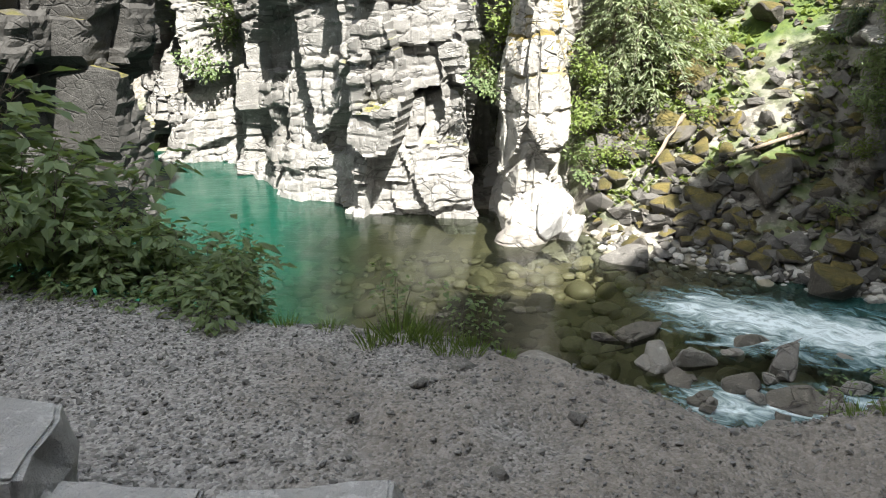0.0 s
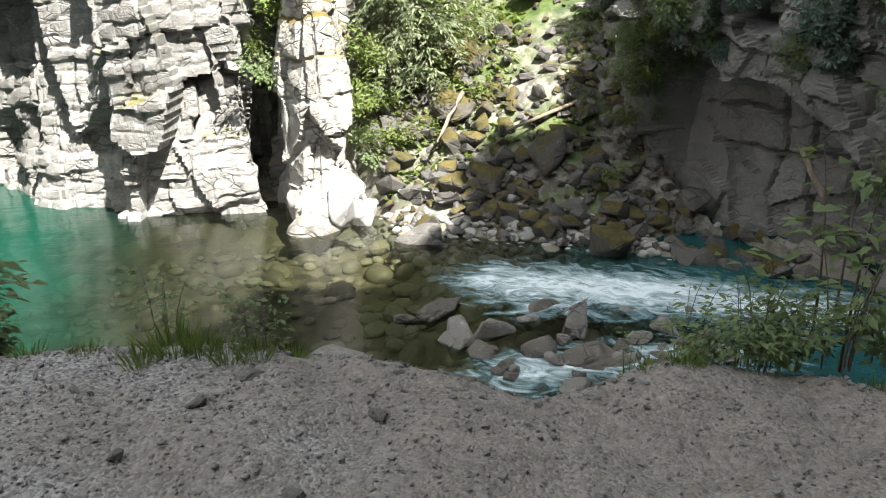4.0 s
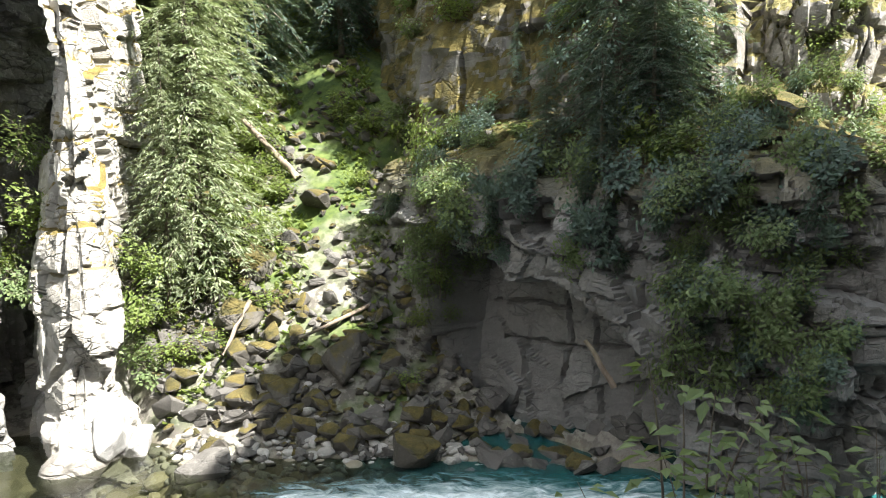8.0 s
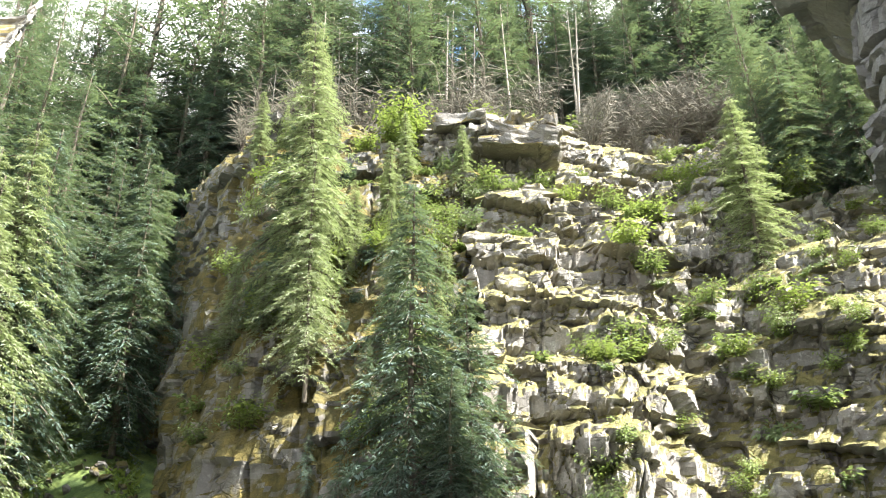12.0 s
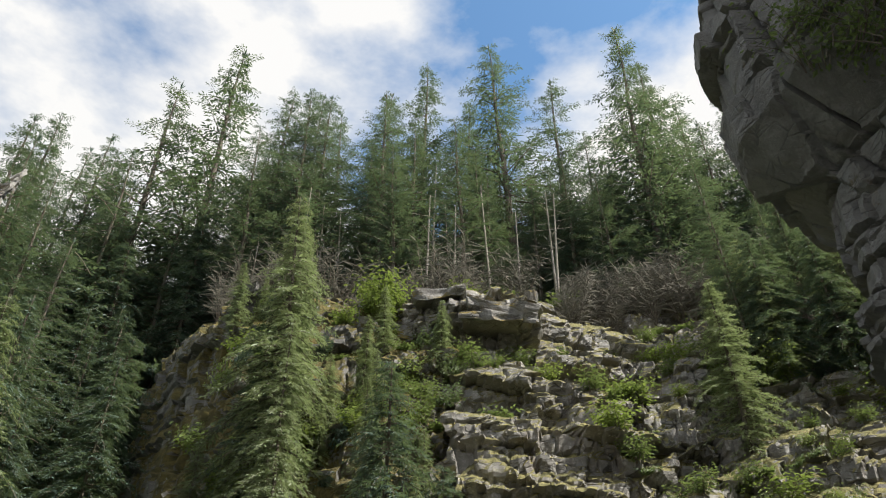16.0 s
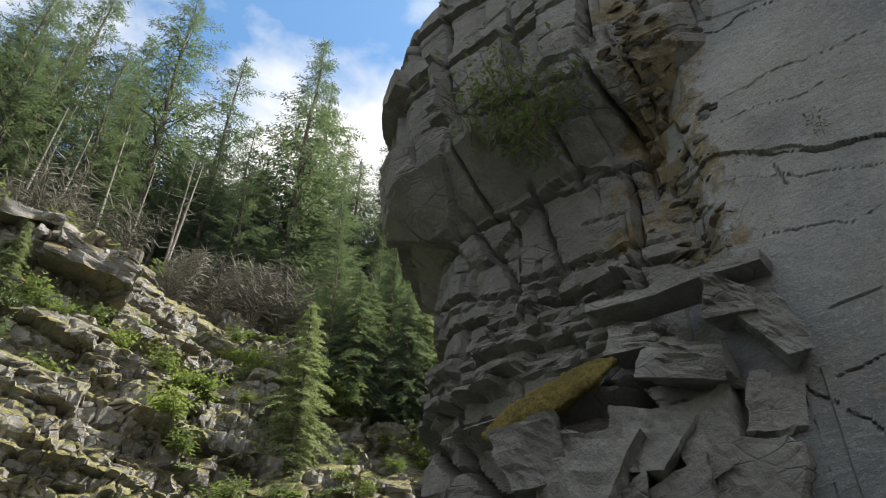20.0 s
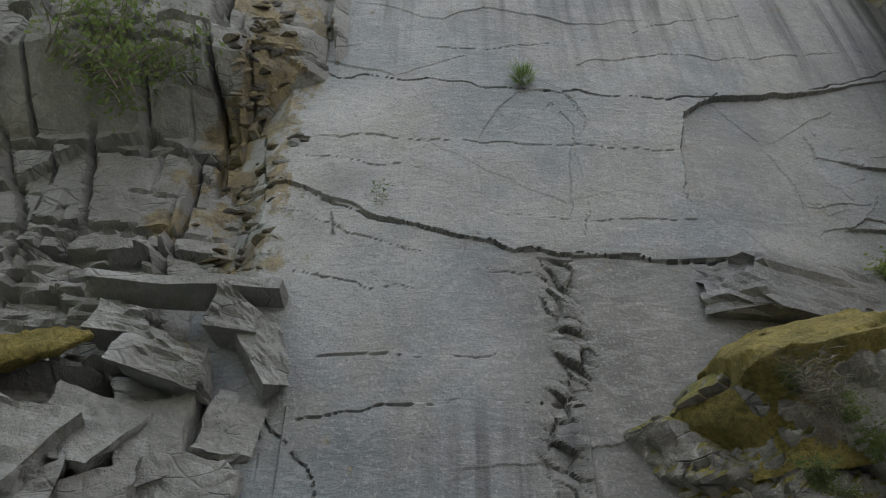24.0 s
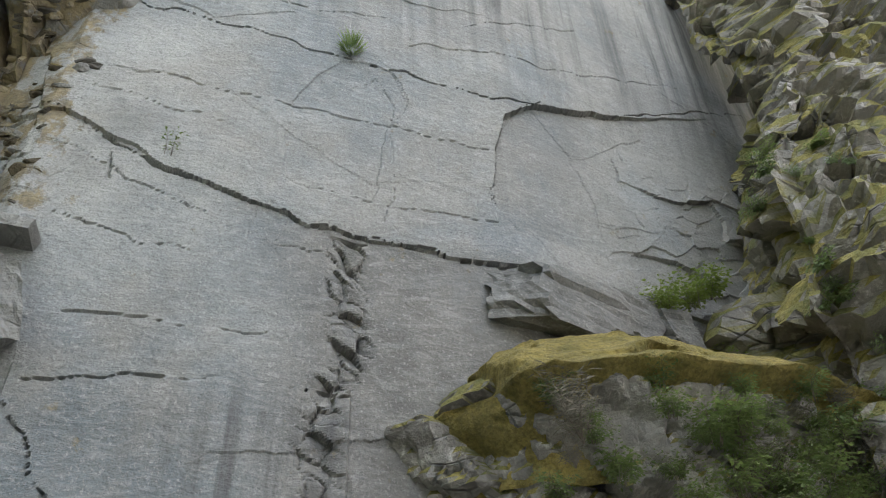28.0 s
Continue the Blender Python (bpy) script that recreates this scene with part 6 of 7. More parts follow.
# herbs and ferns in the gully and on the far bank
for k in range(150):
    e = rnd.uniform(2.6, 14)
    x = rnd.uniform(2.9, 6.5) + 0.25 * e * rnd.random()
    y = float(interp_line(min(x, 7.2), FAR)) + e
    if e < 5.5 and x > 4.2 and rnd.random() < 0.75:
        continue
    if abs(x - 7.0 - 0.40 * (y - 17)) < 0.8:
        continue
    z = rest(x, y, 9.0)
    place(young[k // 2 % 2] if x < 6.2 or k % 3 else ferns[k % 2], x, y, z - 0.04, rnd.uniform(0.32, 0.75), rnd.uniform(0, 360), "bright green herb growing on the slope", "herbs in the gully")
# low herbs that carpet the gully floor
g = np.random.default_rng(33)
hx, hy = g.uniform(2.8, 13.5, 30000), g.uniform(13.5, 31, 30000)
off = hx - 7.0 - 0.40 * (hy - 17)
keep = (np.abs(off + 1.6) < 3.2) & (np.abs(off) > 0.5 + 0.4 * vnoise(hx, hy, 91)) & (vnoise(hx / 1.2, hy / 1.2, 92) > -0.5)
hx, hy = hx[keep], hy[keep]
m = len(hx)
turn = g.uniform(0, 6.28, m)
up = np.stack([0.8 * np.cos(turn), 0.8 * np.sin(turn), g.uniform(0.2, 1.1, m)], 1)
size = g.uniform(0.10, 0.28, (m, 1))
low = new("low_herbs", blades(np.stack([hx, hy, height(hx, hy) - 0.01], 1), up, np.stack([-np.sin(turn), np.cos(turn), 0 * turn], 1), size, size * 0.42, M_LEAF_YOUNG, "low_herbs"))
tagged(low, "bright green low herbs carpeting the gully floor", "herbs", kind="stuff")
# plants clinging to the sunlit cliff, the pillar's cleft and the back of the pool
for k, (x, y, z, s) in enumerate(((1.0, 14.6, -0.2, 0.8), (1.0, 14.8, 0.8, 0.9), (0.95, 14.7, 1.9, 0.9), (0.7, 14.75, 0.2, 0.6), (2.7, 14.4, -1.5, 0.8), (2.8, 14.6, -0.8, 0.9), (3.0, 14.5, -1.9, 0.7), (2.6, 14.9, 0.0, 0.8),
                                  (-5.6, 19.9, 0.5, 1.4), (-6.2, 20.2, 1.6, 1.6), (-5.2, 19.8, 2.4, 1.5), (-6.6, 20.6, 3.0, 1.7), (-5.9, 20.3, -0.4, 1.2), (-4.9, 19.6, 1.0, 1.2), (-6.8, 20.8, 0.6, 1.5), (-5.6, 20.2, 3.8, 1.6), (-5.0, 19.9, 4.6, 1.5))):
    place(young[k % 2] if k % 2 else shrubs[k % 3], x, y, z, s, 60 * k, "green plant clinging to a crack in the sunlit cliff", "plants on the cliff", 1.0, 35)

# the thicket at the left of the bank: broad leaves over the rim
thicket = [shrub(451 + k, M_LEAF, "thimbleberry", 8, 330, 0.15, 0.45, 0.95, 0.35) for k in range(3)]
for k, (x, y, z, s) in enumerate(((-2.5, 4.45, -0.15, 1.15), (-2.2, 4.6, -0.2, 0.95), (-1.95, 4.45, -0.15, 0.75), (-1.7, 4.55, -0.25, 0.75), (-1.45, 4.6, -0.35, 0.75), (-1.25, 4.35, -0.3, 0.62), (-2.8, 4.9, -0.1, 1.3),
                                  (-2.05, 5.1, -0.5, 1.0), (-1.6, 5.1, -0.6, 0.9), (-3.2, 4.9, 0.0, 1.5), (-2.7, 5.6, -0.4, 1.5), (-3.6, 5.6, 0.0, 1.8), (-1.1, 4.2, -0.3, 0.42))):
    place(thicket[k % 3], x, y, z, s * 0.78, 77 * k, "leafy green bramble spilling over the rim of the bank", "thicket on the bank")
for k in range(16):
    x = -3.9 + 0.17 * k
    place(thicket[k % 3], x, float(interp_line(x, RIM)) - 0.05 + 0.12 * (k % 3), -0.3, 0.36 + 0.05 * (k % 4), 53 * k, "low leafy bramble at the rim of the bank", "thicket on the bank")
# saplings at the right of the bank
sapling = [shrub(461 + k, M_LEAF, "sapling", 4, 90, 0.10, 0.28, 1.1, 0.22) for k in range(3)]
for k, (x, y, z, s) in enumerate(((2.42, 3.0, -0.25, 0.62), (2.75, 2.9, -0.2, 0.95), (2.6, 2.7, -0.12, 0.62), (2.05, 3.05, -0.3, 0.5), (2.85, 2.6, -0.1, 0.62), (2.25, 2.85, -0.15, 0.42), (3.1, 2.55, -0.1, 0.75), (3.3, 2.4, -0.1, 0.6), (1.75, 3.0, -0.25, 0.25), (1.95, 2.85, -0.15, 0.3))):
    place(sapling[k % 3], x, y, z, s, 50 * k, "thin green sapling at the rim of the bank", "saplings on the bank")
for k, (x, y, z, s) in enumerate(((2.3, 2.75, -0.1, 0.5), (2.5, 2.85, -0.15, 0.55), (2.75, 2.6, -0.08, 0.5), (2.0, 2.85, -0.12, 0.4), (3.0, 2.4, -0.05, 0.5))):
    place(shrubs[k % 3], x, y, z, s * 0.8, 33 * k, "low green shrub at the rim of the bank", "low shrubs on the bank")
tufts = [grass_tuft(471 + k) for k in range(3)]
for k, (x, y, s) in enumerate(((-0.35, 3.5, 0.9), (-0.22, 3.55, 1.2), (-0.1, 3.5, 0.9), (0.02, 3.42, 0.9), (0.14, 3.4, 0.8), (-0.6, 3.65, 0.6), (-0.85, 3.75, 0.7), (1.72, 2.78, 0.6), (1.85, 2.72, 0.7), (2.1, 2.7, 0.5), (2.6, 2.45, 0.6), (0.3, 3.45, 0.6))):
    place(tufts[k % 3], x, y, float(height(np.array(x), np.array(y))) - 0.03, s * 0.6, 40 * k, "tuft of green grass on the rim of the bank", "grass on the rim")
for k, (x, y, s) in enumerate(((0.12, 3.6, 0.42), (-0.27, 3.75, 0.45), (0.2, 3.55, 0.35))):
    place(sapling[k % 3], x, y, float(height(np.array(x), np.array(y))) - 0.05, s, 90 * k, "thin green sapling at the rim of the bank", "saplings on the bank")

hang = [shrub(491 + k, M_LEAF, "sapling", 7, 240, 0.075, 0.6, 0.9, 0.45) for k in range(2)]

# ---- the shaded cliff beside the path: ledges, moss, plants ----
def moss_material():
    n = Nodes("thick_moss")
    col = n.mix(n.ramp(n.noise(3.0, 5, 0.65), 0.35, 0.65), (0.19, 0.165, 0.045), (0.42, 0.335, 0.10))
    col = n.mix(n.ramp(n.noise(28, 4, 0.7), 0.4, 0.65, 0, 0.6), col, (0.075, 0.07, 0.025))
    return n.finish(col, 1.0, n.bump(n.noise(55, 4, 0.75), 1.0, 0.05, n.bump(n.noise(7, 4), 0.8, 0.10)))


M_MOSS = moss_material()
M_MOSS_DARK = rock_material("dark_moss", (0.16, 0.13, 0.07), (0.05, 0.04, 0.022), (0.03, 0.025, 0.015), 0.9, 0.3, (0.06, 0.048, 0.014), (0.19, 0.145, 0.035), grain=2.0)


def slab_mesh(name, seed, material, size, rough=0.10):
    """A bedded slab: a worn box with broken edges."""
    bm = bmesh.new()
    bmesh.ops.create_cube(bm, size=1.0)
    bmesh.ops.subdivide_edges(bm, edges=bm.edges[:], cuts=6, use_grid_fill=True)
    for v in bm.verts:
        p = v.co.copy()
        q = Vector((p.x * size[0], p.y * size[1], p.z * size[2]))
        w = Vector(noise.noise_vector(q * 1.6 + Vector((seed, 0, 0)))) * 0.9 + Vector(noise.noise_vector(q * 5 + Vector((seed, 0, 0)))) * 0.35
        v.co = Vector((q.x + w.x * rough * 1.5, q.y + w.y * rough * 1.5, q.z + w.z * rough * 0.7))
    me = bpy.data.meshes.new(name)
    bm.to_mesh(me)
    bm.free()
    me.materials.append(material)
    return me


def shard_block(name, seed, material):
    """An angular broken block: skewed corners, faces stepped along its beds."""
    r = random.Random(seed)
    bm = bmesh.new()
    bmesh.ops.create_cube(bm, size=1.0)
    for v in bm.verts:
        v.co = Vector(v.co) + Vector((r.uniform(-0.28, 0.28), r.uniform(-0.22, 0.22), r.uniform(-0.28, 0.28)))
    bmesh.ops.subdivide_edges(bm, edges=bm.edges[:], cuts=9, use_grid_fill=True)
    bm.normal_update()
    for v in bm.verts:
        q = Vector((v.co.x * 2.3 + seed, v.co.y * 2.3, v.co.z * 4.5)) + Vector(noise.noise_vector(v.co * 2.5)) * 0.5
        v.co += v.normal * (0.05 * (noise.cell(q) - 0.5) + 0.02 * noise.noise(v.co * 9 + Vector((seed, 0, 0)))) + Vector(noise.noise_vector(v.co * 3 + Vector((seed, 0, 0)))) * 0.02
    me = bpy.data.meshes.new(name)
    bm.to_mesh(me)
    bm.free()
    me.materials.append(material)
    return me


# the layered crown of the upper cliff, the dark crag beside it, and the knob at the edge
def outcrop(x, y, plan, profile, seed, label, step=0.08):
    """A crag of bedded blocks on a plan line given across and away from the gorge."""
    foot = [(x + 0.66 * a + 0.75 * b, y - 0.75 * a + 0.66 * b) for a, b in plan]
    me = cliff_mesh("outcrop", foot, profile, step, seed, M_ROCK_MOSS,
                    [("blocks", 1.9, 0.95, 0.45, 0.06, 0.25), ("blocks", 0.8, 0.5, 0.20, 0.06, 0.2), ("plates", 0.5, 0.35, 0.08, 0.1, 0.0)], 0.05, dent=bedded)
    return tagged(new("outcrop", me), label, "rock outcrop")


crown = outcrop(17.0, 14.7, [(-3.2, 2.2), (-2.7, 0.4), (-1.7, -0.2), (-0.2, -0.6), (1.3, -0.7), (2.3, -0.2), (2.9, 0.9), (3.2, 2.4)],
                [(9.6, 0.3), (11.4, -0.1), (11.7, 0.35), (12.1, 0.3), (12.3, -0.15), (13.0, 0.05), (13.8, 0.0), (14.1, 0.4), (14.6, 0.3), (15.0, 0.0), (15.8, 0.1), (16.1, 0.5), (16.5, 1.2), (16.7, 2.2)], 171, "layered crown of mossy rock slabs on the cliff top")
outcrop(21.2, 11.5, [(-2.2, 2.2), (-1.5, 0.5), (-0.4, -0.2), (0.8, -0.1), (1.6, 0.6), (2.4, 2.2)],
        [(11.0, -0.3), (12.6, 0.1), (13.9, 0.0), (14.2, 0.35), (14.6, -0.1), (15.0, 0.1), (15.2, 1.2)], 173, "dark layered crag below the forest")
for k, (a, b, z, sx, sy, sz, tip, lean) in enumerate(((1.3, -0.45, 15.25, 2.2, 1.5, 0.55, 24, 6), (0.9, -0.55, 14.75, 1.9, 1.3, 0.3, 6, 3), (-0.7, -0.2, 15.9, 1.7, 1.4, 0.35, 14, -6), (2.1, 0.1, 15.95, 0.8, 0.9, 0.35, 0, 5), (0.1, -0.75, 13.25, 1.7, 1.1, 0.4, 3, 3), (1.5, -0.7, 12.95, 1.8, 0.9, 0.22, 8, 8),
                                                      (-1.0, -0.75, 12.3, 2.7, 1.5, 0.34, 20, 2), (0.9, -0.95, 12.05, 1.5, 0.9, 0.3, 0, 10), (-2.1, 0.1, 14.6, 1.2, 1.0, 0.6, 0, 0), (0.2, -1.0, 10.7, 1.5, 0.9, 0.4, 5, -3))):
    slab = part("slab", slab_mesh("slab", 700 + k, M_ROCK_CROWN, (sx, sy, sz), 0.17), crown, "jutting slab with a moss-covered top")
    slab.matrix_world = pose(17.0 + 0.66 * a + 0.75 * b, 14.7 - 0.75 * a + 0.66 * b, z, tip, lean, -48.6)
put("boulder", shard_block("boulder", 64, M_BOULDER_MOSS), 12.55, 19.7, 15.2, 0.8, 0.8, 1.5, 30, 0, 0, "square mossy rock standing on the cliff edge", "rock", "rocks on the cliff edge")
put("boulder", shard_block("boulder", 61, M_BOULDER), 12.5, 19.65, 16.05, 0.75, 0.7, 0.5, 10, 0, 0, "flat capstone balanced on the cliff edge", "rock", "rocks on the cliff edge")


def on_wall(u, z, out=0.0):
    """A place on the quarried wall: metres along it, up, and out from it; and its turn in degrees."""
    p = np.array(WALL_FOOT)
    d = np.r_[0, np.cumsum(np.hypot(*np.diff(p, axis=0).T))]
    k = min(max(int(np.searchsorted(d, u)) - 1, 0), len(p) - 2)
    t = (p[k + 1] - p[k]) / (d[k + 1] - d[k])
    q = p[k] + t * (u - d[k])
    return q[0] + t[1] * out, q[1] - t[0] * out, z, math.degrees(math.atan2(t[1], t[0]))


def ledge(u, z, out, size, material, label, seed, tip=0.0, lean=0.0):
    x, y, zz, turn = on_wall(u, z, out)
    return put("rock_ledge", slab_mesh("rock_ledge", seed, material, size, 0.045), x, y, zz, 1, 1, 1, turn, tip, lean, label, "rock ledge", "ledges on the wall")


ledge(1.0, 5.95, -0.02, (1.6, 0.36, 0.10), M_ROCK_RIGHT, "long grey slab jutting from the cliff", 3, -4, 6)
for u, z, out, sx, sy, sz, seed, tip, lean, label in (
        (1.45, 5.62, 0.02, 0.42, 0.5, 0.34, 5, 10, 12, "grey block wedged under a slab"), (1.72, 5.28, 0.0, 0.30, 0.4, 0.55, 8, 0, -25, "grey block standing at the edge of the wall"),
        (0.55, 5.62, 0.0, 0.7, 0.45, 0.30, 33, 0, 8, "grey block under the jutting slab"), (1.0, 5.25, 0.05, 0.7, 0.5, 0.42, 36, 10, 20, "broken grey block below the slab"),
        (0.55, 4.75, 0.10, 0.55, 0.4, 0.5, 12, -10, 28, "tilted grey plate of rock below the ledge"), (1.05, 4.72, 0.03, 0.5, 0.35, 0.62, 41, 0, -18, "upright grey plate of rock below the ledge"), (1.5, 4.75, 0.0, 0.42, 0.3, 0.7, 52, 4, 10, "narrow grey plate of rock below the ledge"),
        (0.8, 4.25, 0.10, 0.6, 0.4, 0.55, 57, -6, -24, "leaning grey plate of rock below the ledge"), (1.35, 4.15, 0.02, 0.55, 0.35, 0.6, 61, 0, 22, "broken grey plate of rock below the ledge"), (0.3, 4.2, 0.14, 0.5, 0.45, 0.5, 66, 0, -12, "grey block under the mossy ledge"),
        (0.1, 4.5, 0.15, 0.8, 0.6, 0.8, 44, 0, 15, "dark grey block under the mossy ledge"), (-0.35, 4.8, 0.2, 0.6, 0.6, 0.5, 47, 0, -10, "grey block under the mossy ledge"),
        (6.0, 5.86, 0.04, 1.35, 0.42, 0.52, 18, 0, 4, "long pale broken block above the mossy ledge"), (6.35, 6.12, 0.0, 0.55, 0.30, 0.16, 19, 0, -4, "thin pale slab above the mossy ledge"),
        (6.8, 5.85, 0.08, 0.35, 0.3, 0.4, 21, 0, -8, "pale cracked block beside the buttress"), (6.1, 5.60, 0.12, 0.45, 0.3, 0.18, 22, 0, 3, "pale flat block above the mossy ledge")):
    x, y, zz, turn = on_wall(u, z, out - (0.10 if u < 2 and z < 5 else 0))
    put("rock_ledge", shard_block("rock_ledge", seed * 7, M_ROCK_RIGHT if u < 2 else M_ROCK_WALL), x, y, zz, sx, sy, sz, turn, tip, lean, label, "rock ledge", "ledges on the wall")


def moss_mat(x, y, z, turn, size, label, seed, lean=0.0, tip=0.0):
    """A thick lumpy cushion of moss, thin at its edge."""
    bm = bmesh.new()
    bmesh.ops.create_icosphere(bm, subdivisions=5, radius=0.5)
    for v in bm.verts:
        q = Vector((v.co.x * size[0], v.co.y * size[1], 0))
        lump = 1 + 0.35 * noise.noise(q * 11 + Vector((seed, 0, 0))) + 0.5 * noise.noise(q * 1.7 + Vector((seed, 0, 0))) + 0.3 * noise.noise(q * 5 + Vector((seed, 0, 0)))
        edge = 1 + 0.28 * noise.noise(Vector((math.atan2(v.co.y, v.co.x) * 1.6, seed, 0)))
        v.co = Vector((q.x * edge, q.y * edge, v.co.z * size[2] * 2 * lump + 0.03 * noise.noise(q * 22)))
    me = bpy.data.meshes.new("moss_mat")
    bm.to_mesh(me)
    bm.free()
    me.materials.append(M_MOSS)
    me.polygons.foreach_set("use_smooth", [True] * len(me.polygons))
    return put("moss_mat", me, x, y, z, 1, 1, 1, turn, tip, lean, label, "moss", "moss on the ledges")


LEDGE = [on_wall(u, 0, o)[:2] for u, o in ((4.35, -0.15), (4.6, 0.2), (5.0, 0.62), (5.6, 0.98), (6.3, 1.15), (7.0, 1.1), (7.7, 0.8))]
TREAD = [(2.4, 0.45), (3.6, 0.3), (4.45, 0.08), (4.75, -0.08), (4.9, 0.12), (5.25, 0.6), (5.55, 0.95), (5.75, 1.5)]
tagged(new("rock_ledge", cliff_mesh("rock_ledge", LEDGE, TREAD, 0.035, 181, M_ROCK_CRAG, [("plates", 0.55, 0.5, 0.11, 0.5, 0.04), ("beds", 0.3, 0.18, 0.06, 0.3, 0.03)], 0.06)), "dark broken rock ledge bulging below the smooth wall", "rock ledge", "ledges on the wall")


def moss_swell(U, Z):
    """Thick in the middle, thin and ragged at the rim."""
    rim = np.minimum(np.minimum((U - 0.3) / 0.4, (4.2 - U) / 0.5), np.minimum((Z - 4.60 - 0.22 * fbm(U / 0.3, Z * 0, 3, 184)) / 0.14, (5.58 - Z) / 0.12))
    bare = np.clip((fbm(U / 0.35, Z / 0.2, 3, 185) - 0.36) * 4, 0, 1)
    rim = np.minimum(rim, (Z - 5.25 + 0.65 * np.clip(U - 0.2, 0, 1.0)) / 0.14)
    return np.clip(rim, -0.6, 1) * 0.22 + 0.06 + 0.10 * fbm(U / 0.45, Z / 0.22, 4, 186) + 0.02 * fbm(U / 0.07, Z / 0.05, 2, 187) - 0.16 * bare


tagged(new("moss_mat", cliff_mesh("moss_mat", LEDGE, [(4.2, 0.12), (4.45, 0.08), (4.75, -0.08), (4.9, 0.12), (5.25, 0.6), (5.55, 0.95), (5.65, 1.2)], 0.022, 181, M_MOSS, [], 0.0, dent=moss_swell, smooth=True)), "thick yellow-green moss mat on a sloping rock ledge", "moss", "moss on the ledges")
moss_mat(7.36, 1.42, 5.33, 233, (1.5, 0.55, 0.10), "thick yellow-green moss mat on the cliff's ledge", 9, -10, 55)

# flakes of mossy and rusty rock stuck in the broken belt between the smooth wall and the blocks
FLAKES = [rock_mesh("rock_flake", 810 + k, (M_MOSS_DARK, M_ROCK_RIGHT, M_BOULDER_MOSS)[k % 3], cuts=1) for k in range(9)]
for k in range(120):
    z = rnd.uniform(5.7, 10.2)
    u = float(np.interp(z, (5.7, 6.6, 7.4, 8.4, 10.2), (1.35, 1.25, 1.35, 1.15, 1.0))) + rnd.gauss(0, 0.17)
    x, y, zz, turn = on_wall(u, z)
    eye = Vector((1.3, 1.4, 2.3))
    hit = SURFACES.ray_cast(eye, Vector((x, y, z)) - eye)
    if hit[0] is None or hit[0].x < 4:
        continue
    w = rnd.uniform(0.06, 0.22)
    put("rock_flake", FLAKES[k % 9], *hit[0], w * 1.3, w * 0.5, w * rnd.uniform(0.35, 0.8), turn, rnd.uniform(-20, 20), rnd.uniform(-35, 35), "dark mossy flake of rock in the broken belt", "rock", "flakes in the broken belt")

tuft = grass_tuft(481, 0.34, 200, 0.10)
x, y, z, turn = on_wall(3.84, 8.55, 0.04)
place(tuft, x, y, z, 0.72, 0, "dark green grass tuft growing from a crack in the wall", "", 1.0)
x, y, z, turn = on_wall(2.47, 6.85, 0.02)
place(sapling[1], x, y, z, 0.26, 0, "small grey-green plant in a crack of the wall", "")
for k, (x, y, z, s) in enumerate(((7.15, 1.25, 8.1, 0.9), (7.3, 1.5, 8.3, 1.0), (7.05, 1.1, 7.9, 0.8), (7.2, 1.35, 8.7, 0.8), (7.5, 1.75, 8.5, 0.9), (7.0, 1.0, 8.3, 0.7), (7.35, 1.6, 9.0, 0.8))):
    place(hang[k % 2], x - 0.22, y + 0.18, z, 1.1 * s, 70 * k, "thin leafy sapling hanging from the overhang", "plants on the overhang", 1.0, 30)
for k in range(100):
    u, f = rnd.uniform(5.0, 7.6), rnd.random()
    x, y, zz, turn = on_wall(u, 4.62 - 1.2 * f + 0.12 * max(0, u - 6.2), float(np.interp(u, (5.0, 5.6, 6.3, 7.0, 7.7), (0.62, 0.98, 1.15, 1.1, 0.8))) + rnd.uniform(0.15, 0.38) - 0.1 * f)
    place((bares[k % 3] if k % 9 == 0 else shrubs[k % 3]), x, y, zz, rnd.uniform(0.16, 0.34) * (0.5 if k % 9 == 0 else 1), 50 * k, "scrubby green shrub below the mossy ledge", "shrubs on the ledge", 0.9, rnd.uniform(-20, 20))
for k, (u, z, o, s) in enumerate(((6.7, 6.05, 0.2, 0.36), (6.95, 6.15, 0.3, 0.4), (7.15, 6.3, 0.3, 0.36), (6.9, 5.3, 0.5, 0.3), (7.1, 4.95, 0.7, 0.34))):
    x, y, zz, turn = on_wall(u, z, o)
    place(young[k % 2], x, y, zz, s, 50 * k, "light green shrub beside the mossy ledge", "shrubs on the ledge")
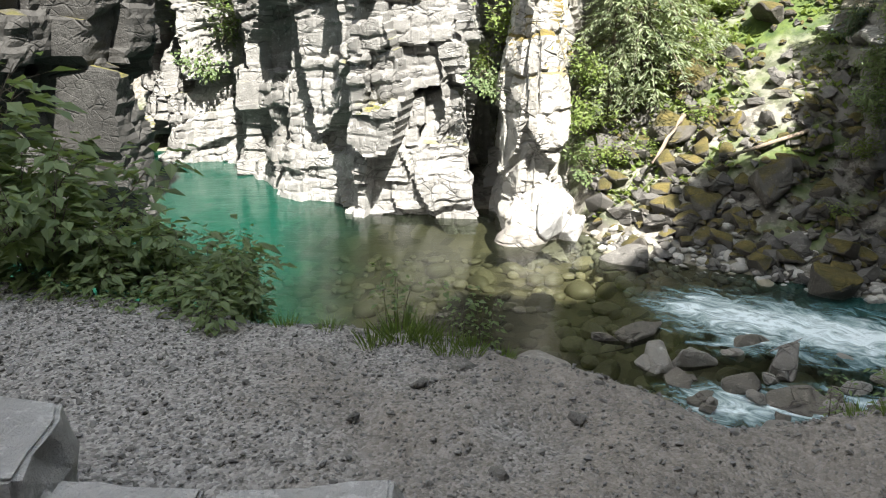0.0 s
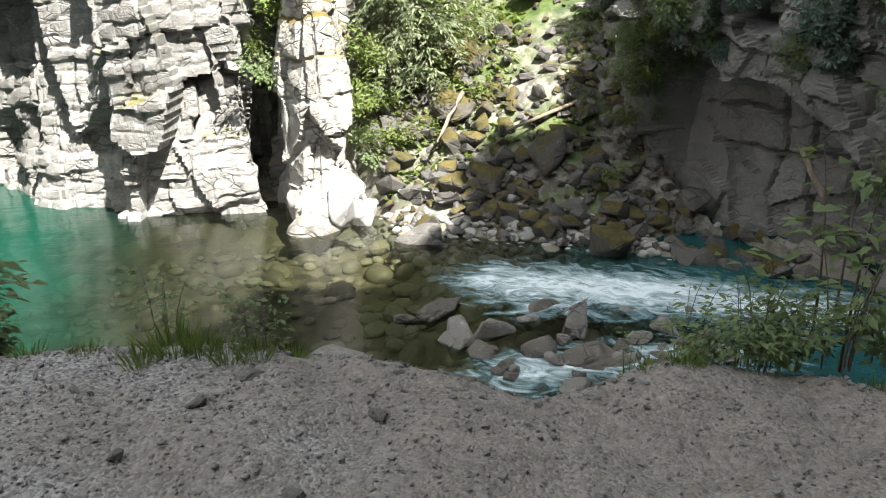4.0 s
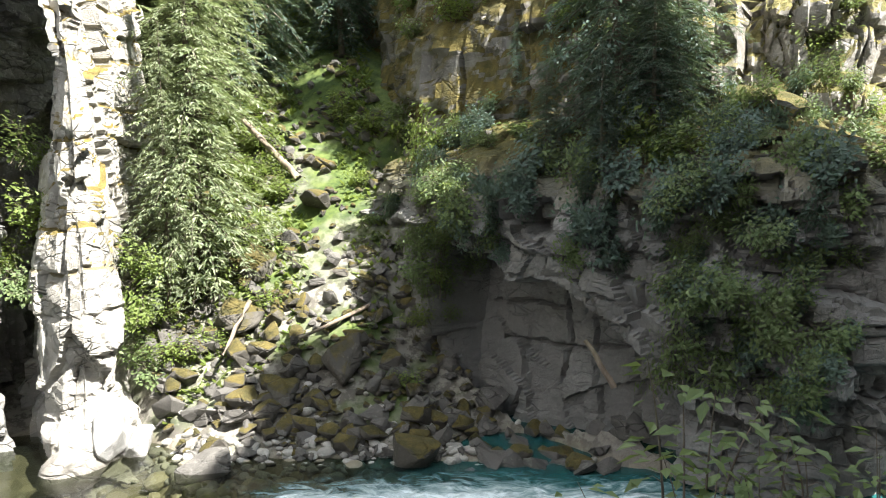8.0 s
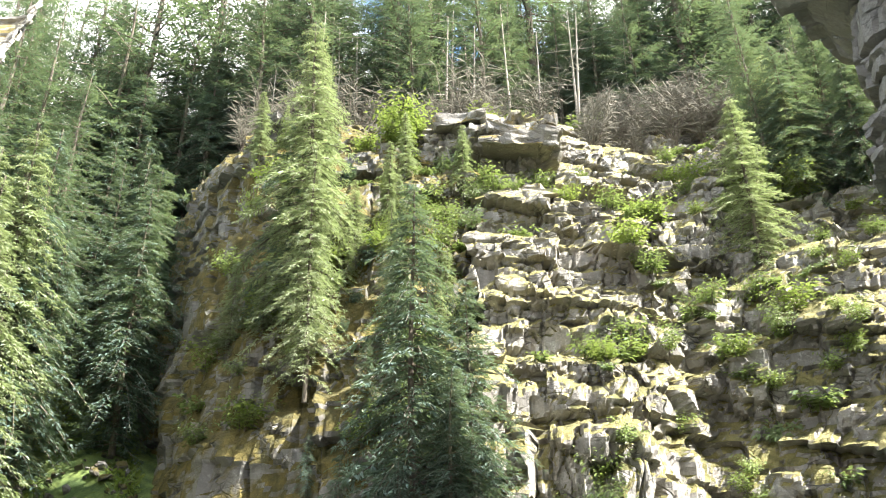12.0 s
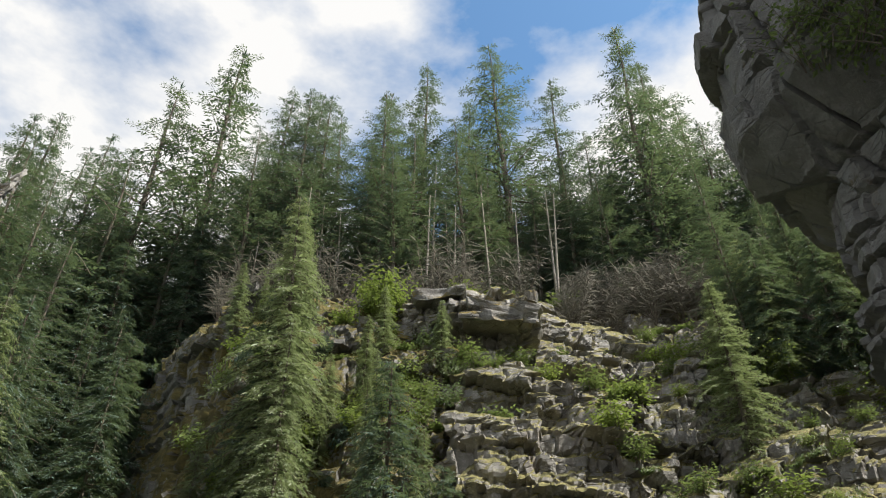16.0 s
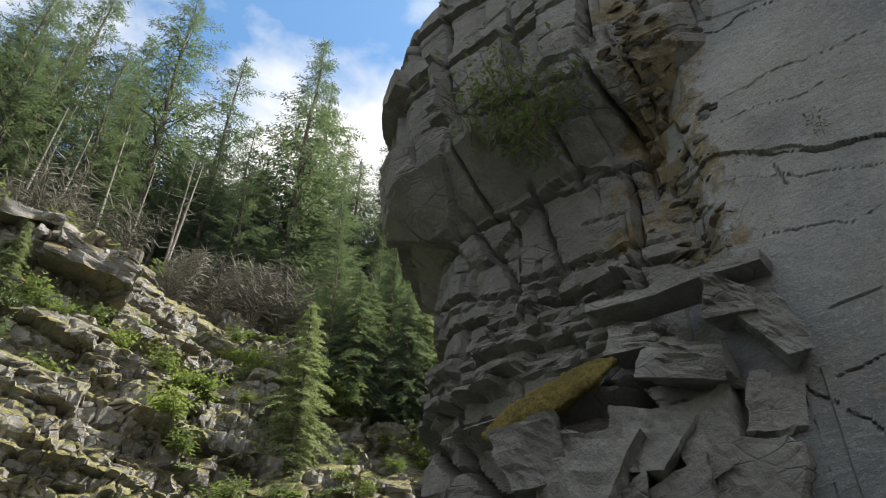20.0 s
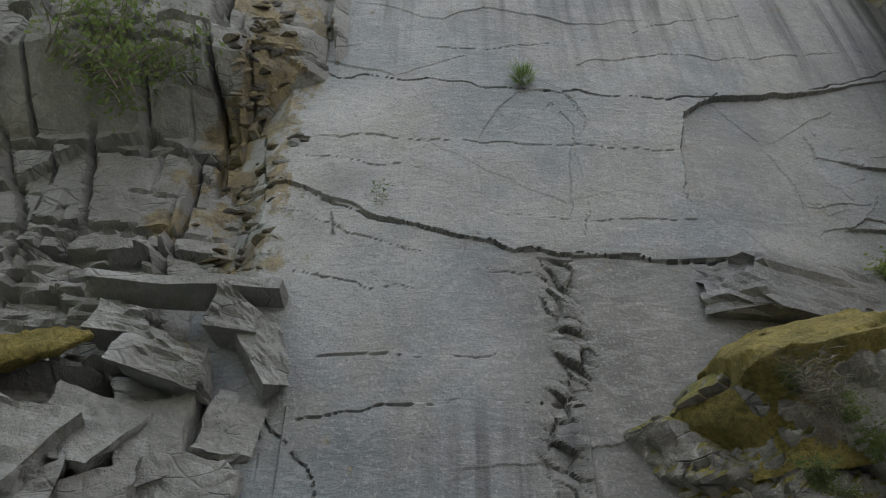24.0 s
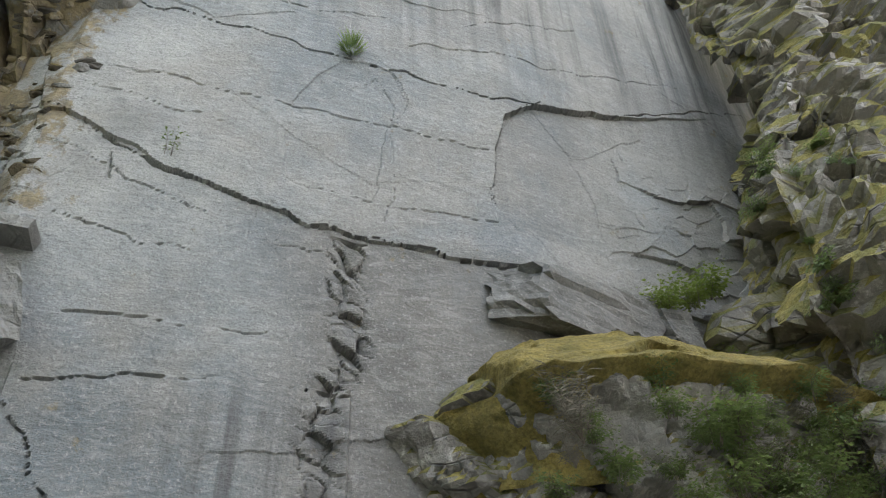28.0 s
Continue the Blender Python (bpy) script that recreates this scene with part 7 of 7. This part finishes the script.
for k, (u, z, o, s) in enumerate(((5.9, 4.35, 1.12, 0.22), (6.3, 4.4, 1.2, 0.26), (6.9, 4.5, 1.15, 0.2))):
    x, y, zz, turn = on_wall(u, z, o)
    place(bares[k % 3], x, y, zz, s, 120 * k, "tangle of bare grey twigs hanging from the ledge", "twigs on the ledge", 0.8, 120)

# small plants in the cracks of the mossy buttress
for k in range(60):
    hit = SURFACES.ray_cast(Vector((0.6, -1.0, 3.0)), Vector((rnd.uniform(0.9, 2.8), -3.0, rnd.uniform(0.9, 4.6))))
    if hit[0] is None or hit[0].x > 2.9 or hit[0].z > 10:
        continue
    p = hit[0]
    place(ferns[k % 2] if k % 2 else shrubs[k % 3], p.x, p.y + 0.02, p.z, rnd.uniform(0.14, 0.3), 180 + rnd.uniform(-50, 50), "small green plant in a crack of the mossy buttress", "plants on the mossy buttress", 1.0, rnd.uniform(20, 70))

# fallen logs and dead wood
def log(name, a, b, r0, r1, label):
    a, b = Vector(a), Vector(b)
    pts = [(tuple(a.lerp(b, q) + Vector((0.02 * math.sin(9 * q), 0.02 * math.cos(7 * q), 0))), r0 + (r1 - r0) * q) for q in np.linspace(0, 1, 7)]
    return tagged(new(name, tubes([pts], M_DEAD, name, 8)), label, "log", "dead wood")


M_DEAD = bark_material("dead_wood", (0.17, 0.13, 0.10), (0.30, 0.25, 0.20))
log("log", (7.35, 8.55, -0.62), (7.6, 8.25, -1.25), 0.03, 0.045, "pale dead log leaning on the buttress")
log("log", (3.7, 13.3, -1.25), (4.4, 14.0, -0.5), 0.03, 0.045, "bleached log lying among mossy rocks")
log("log", (5.8, 18.6, 3.1), (6.6, 17.2, 1.7), 0.06, 0.09, "pale fallen log in the gully")
log("log", (6.0, 18.8, 2.9), (6.9, 17.0, 1.4), 0.04, 0.06, "thin fallen log in the gully")
log("log", (5.0, 13.2, -1.1), (6.6, 13.6, -0.7), 0.03, 0.04, "thin grey branch on the talus")

for src in (*firs, *cedars, *hemlocks, *shrubs, *young, *ferns, *shade_ferns, *bares, *thicket, *sapling, *hang, *tufts, tuft):
    drop_source(src)
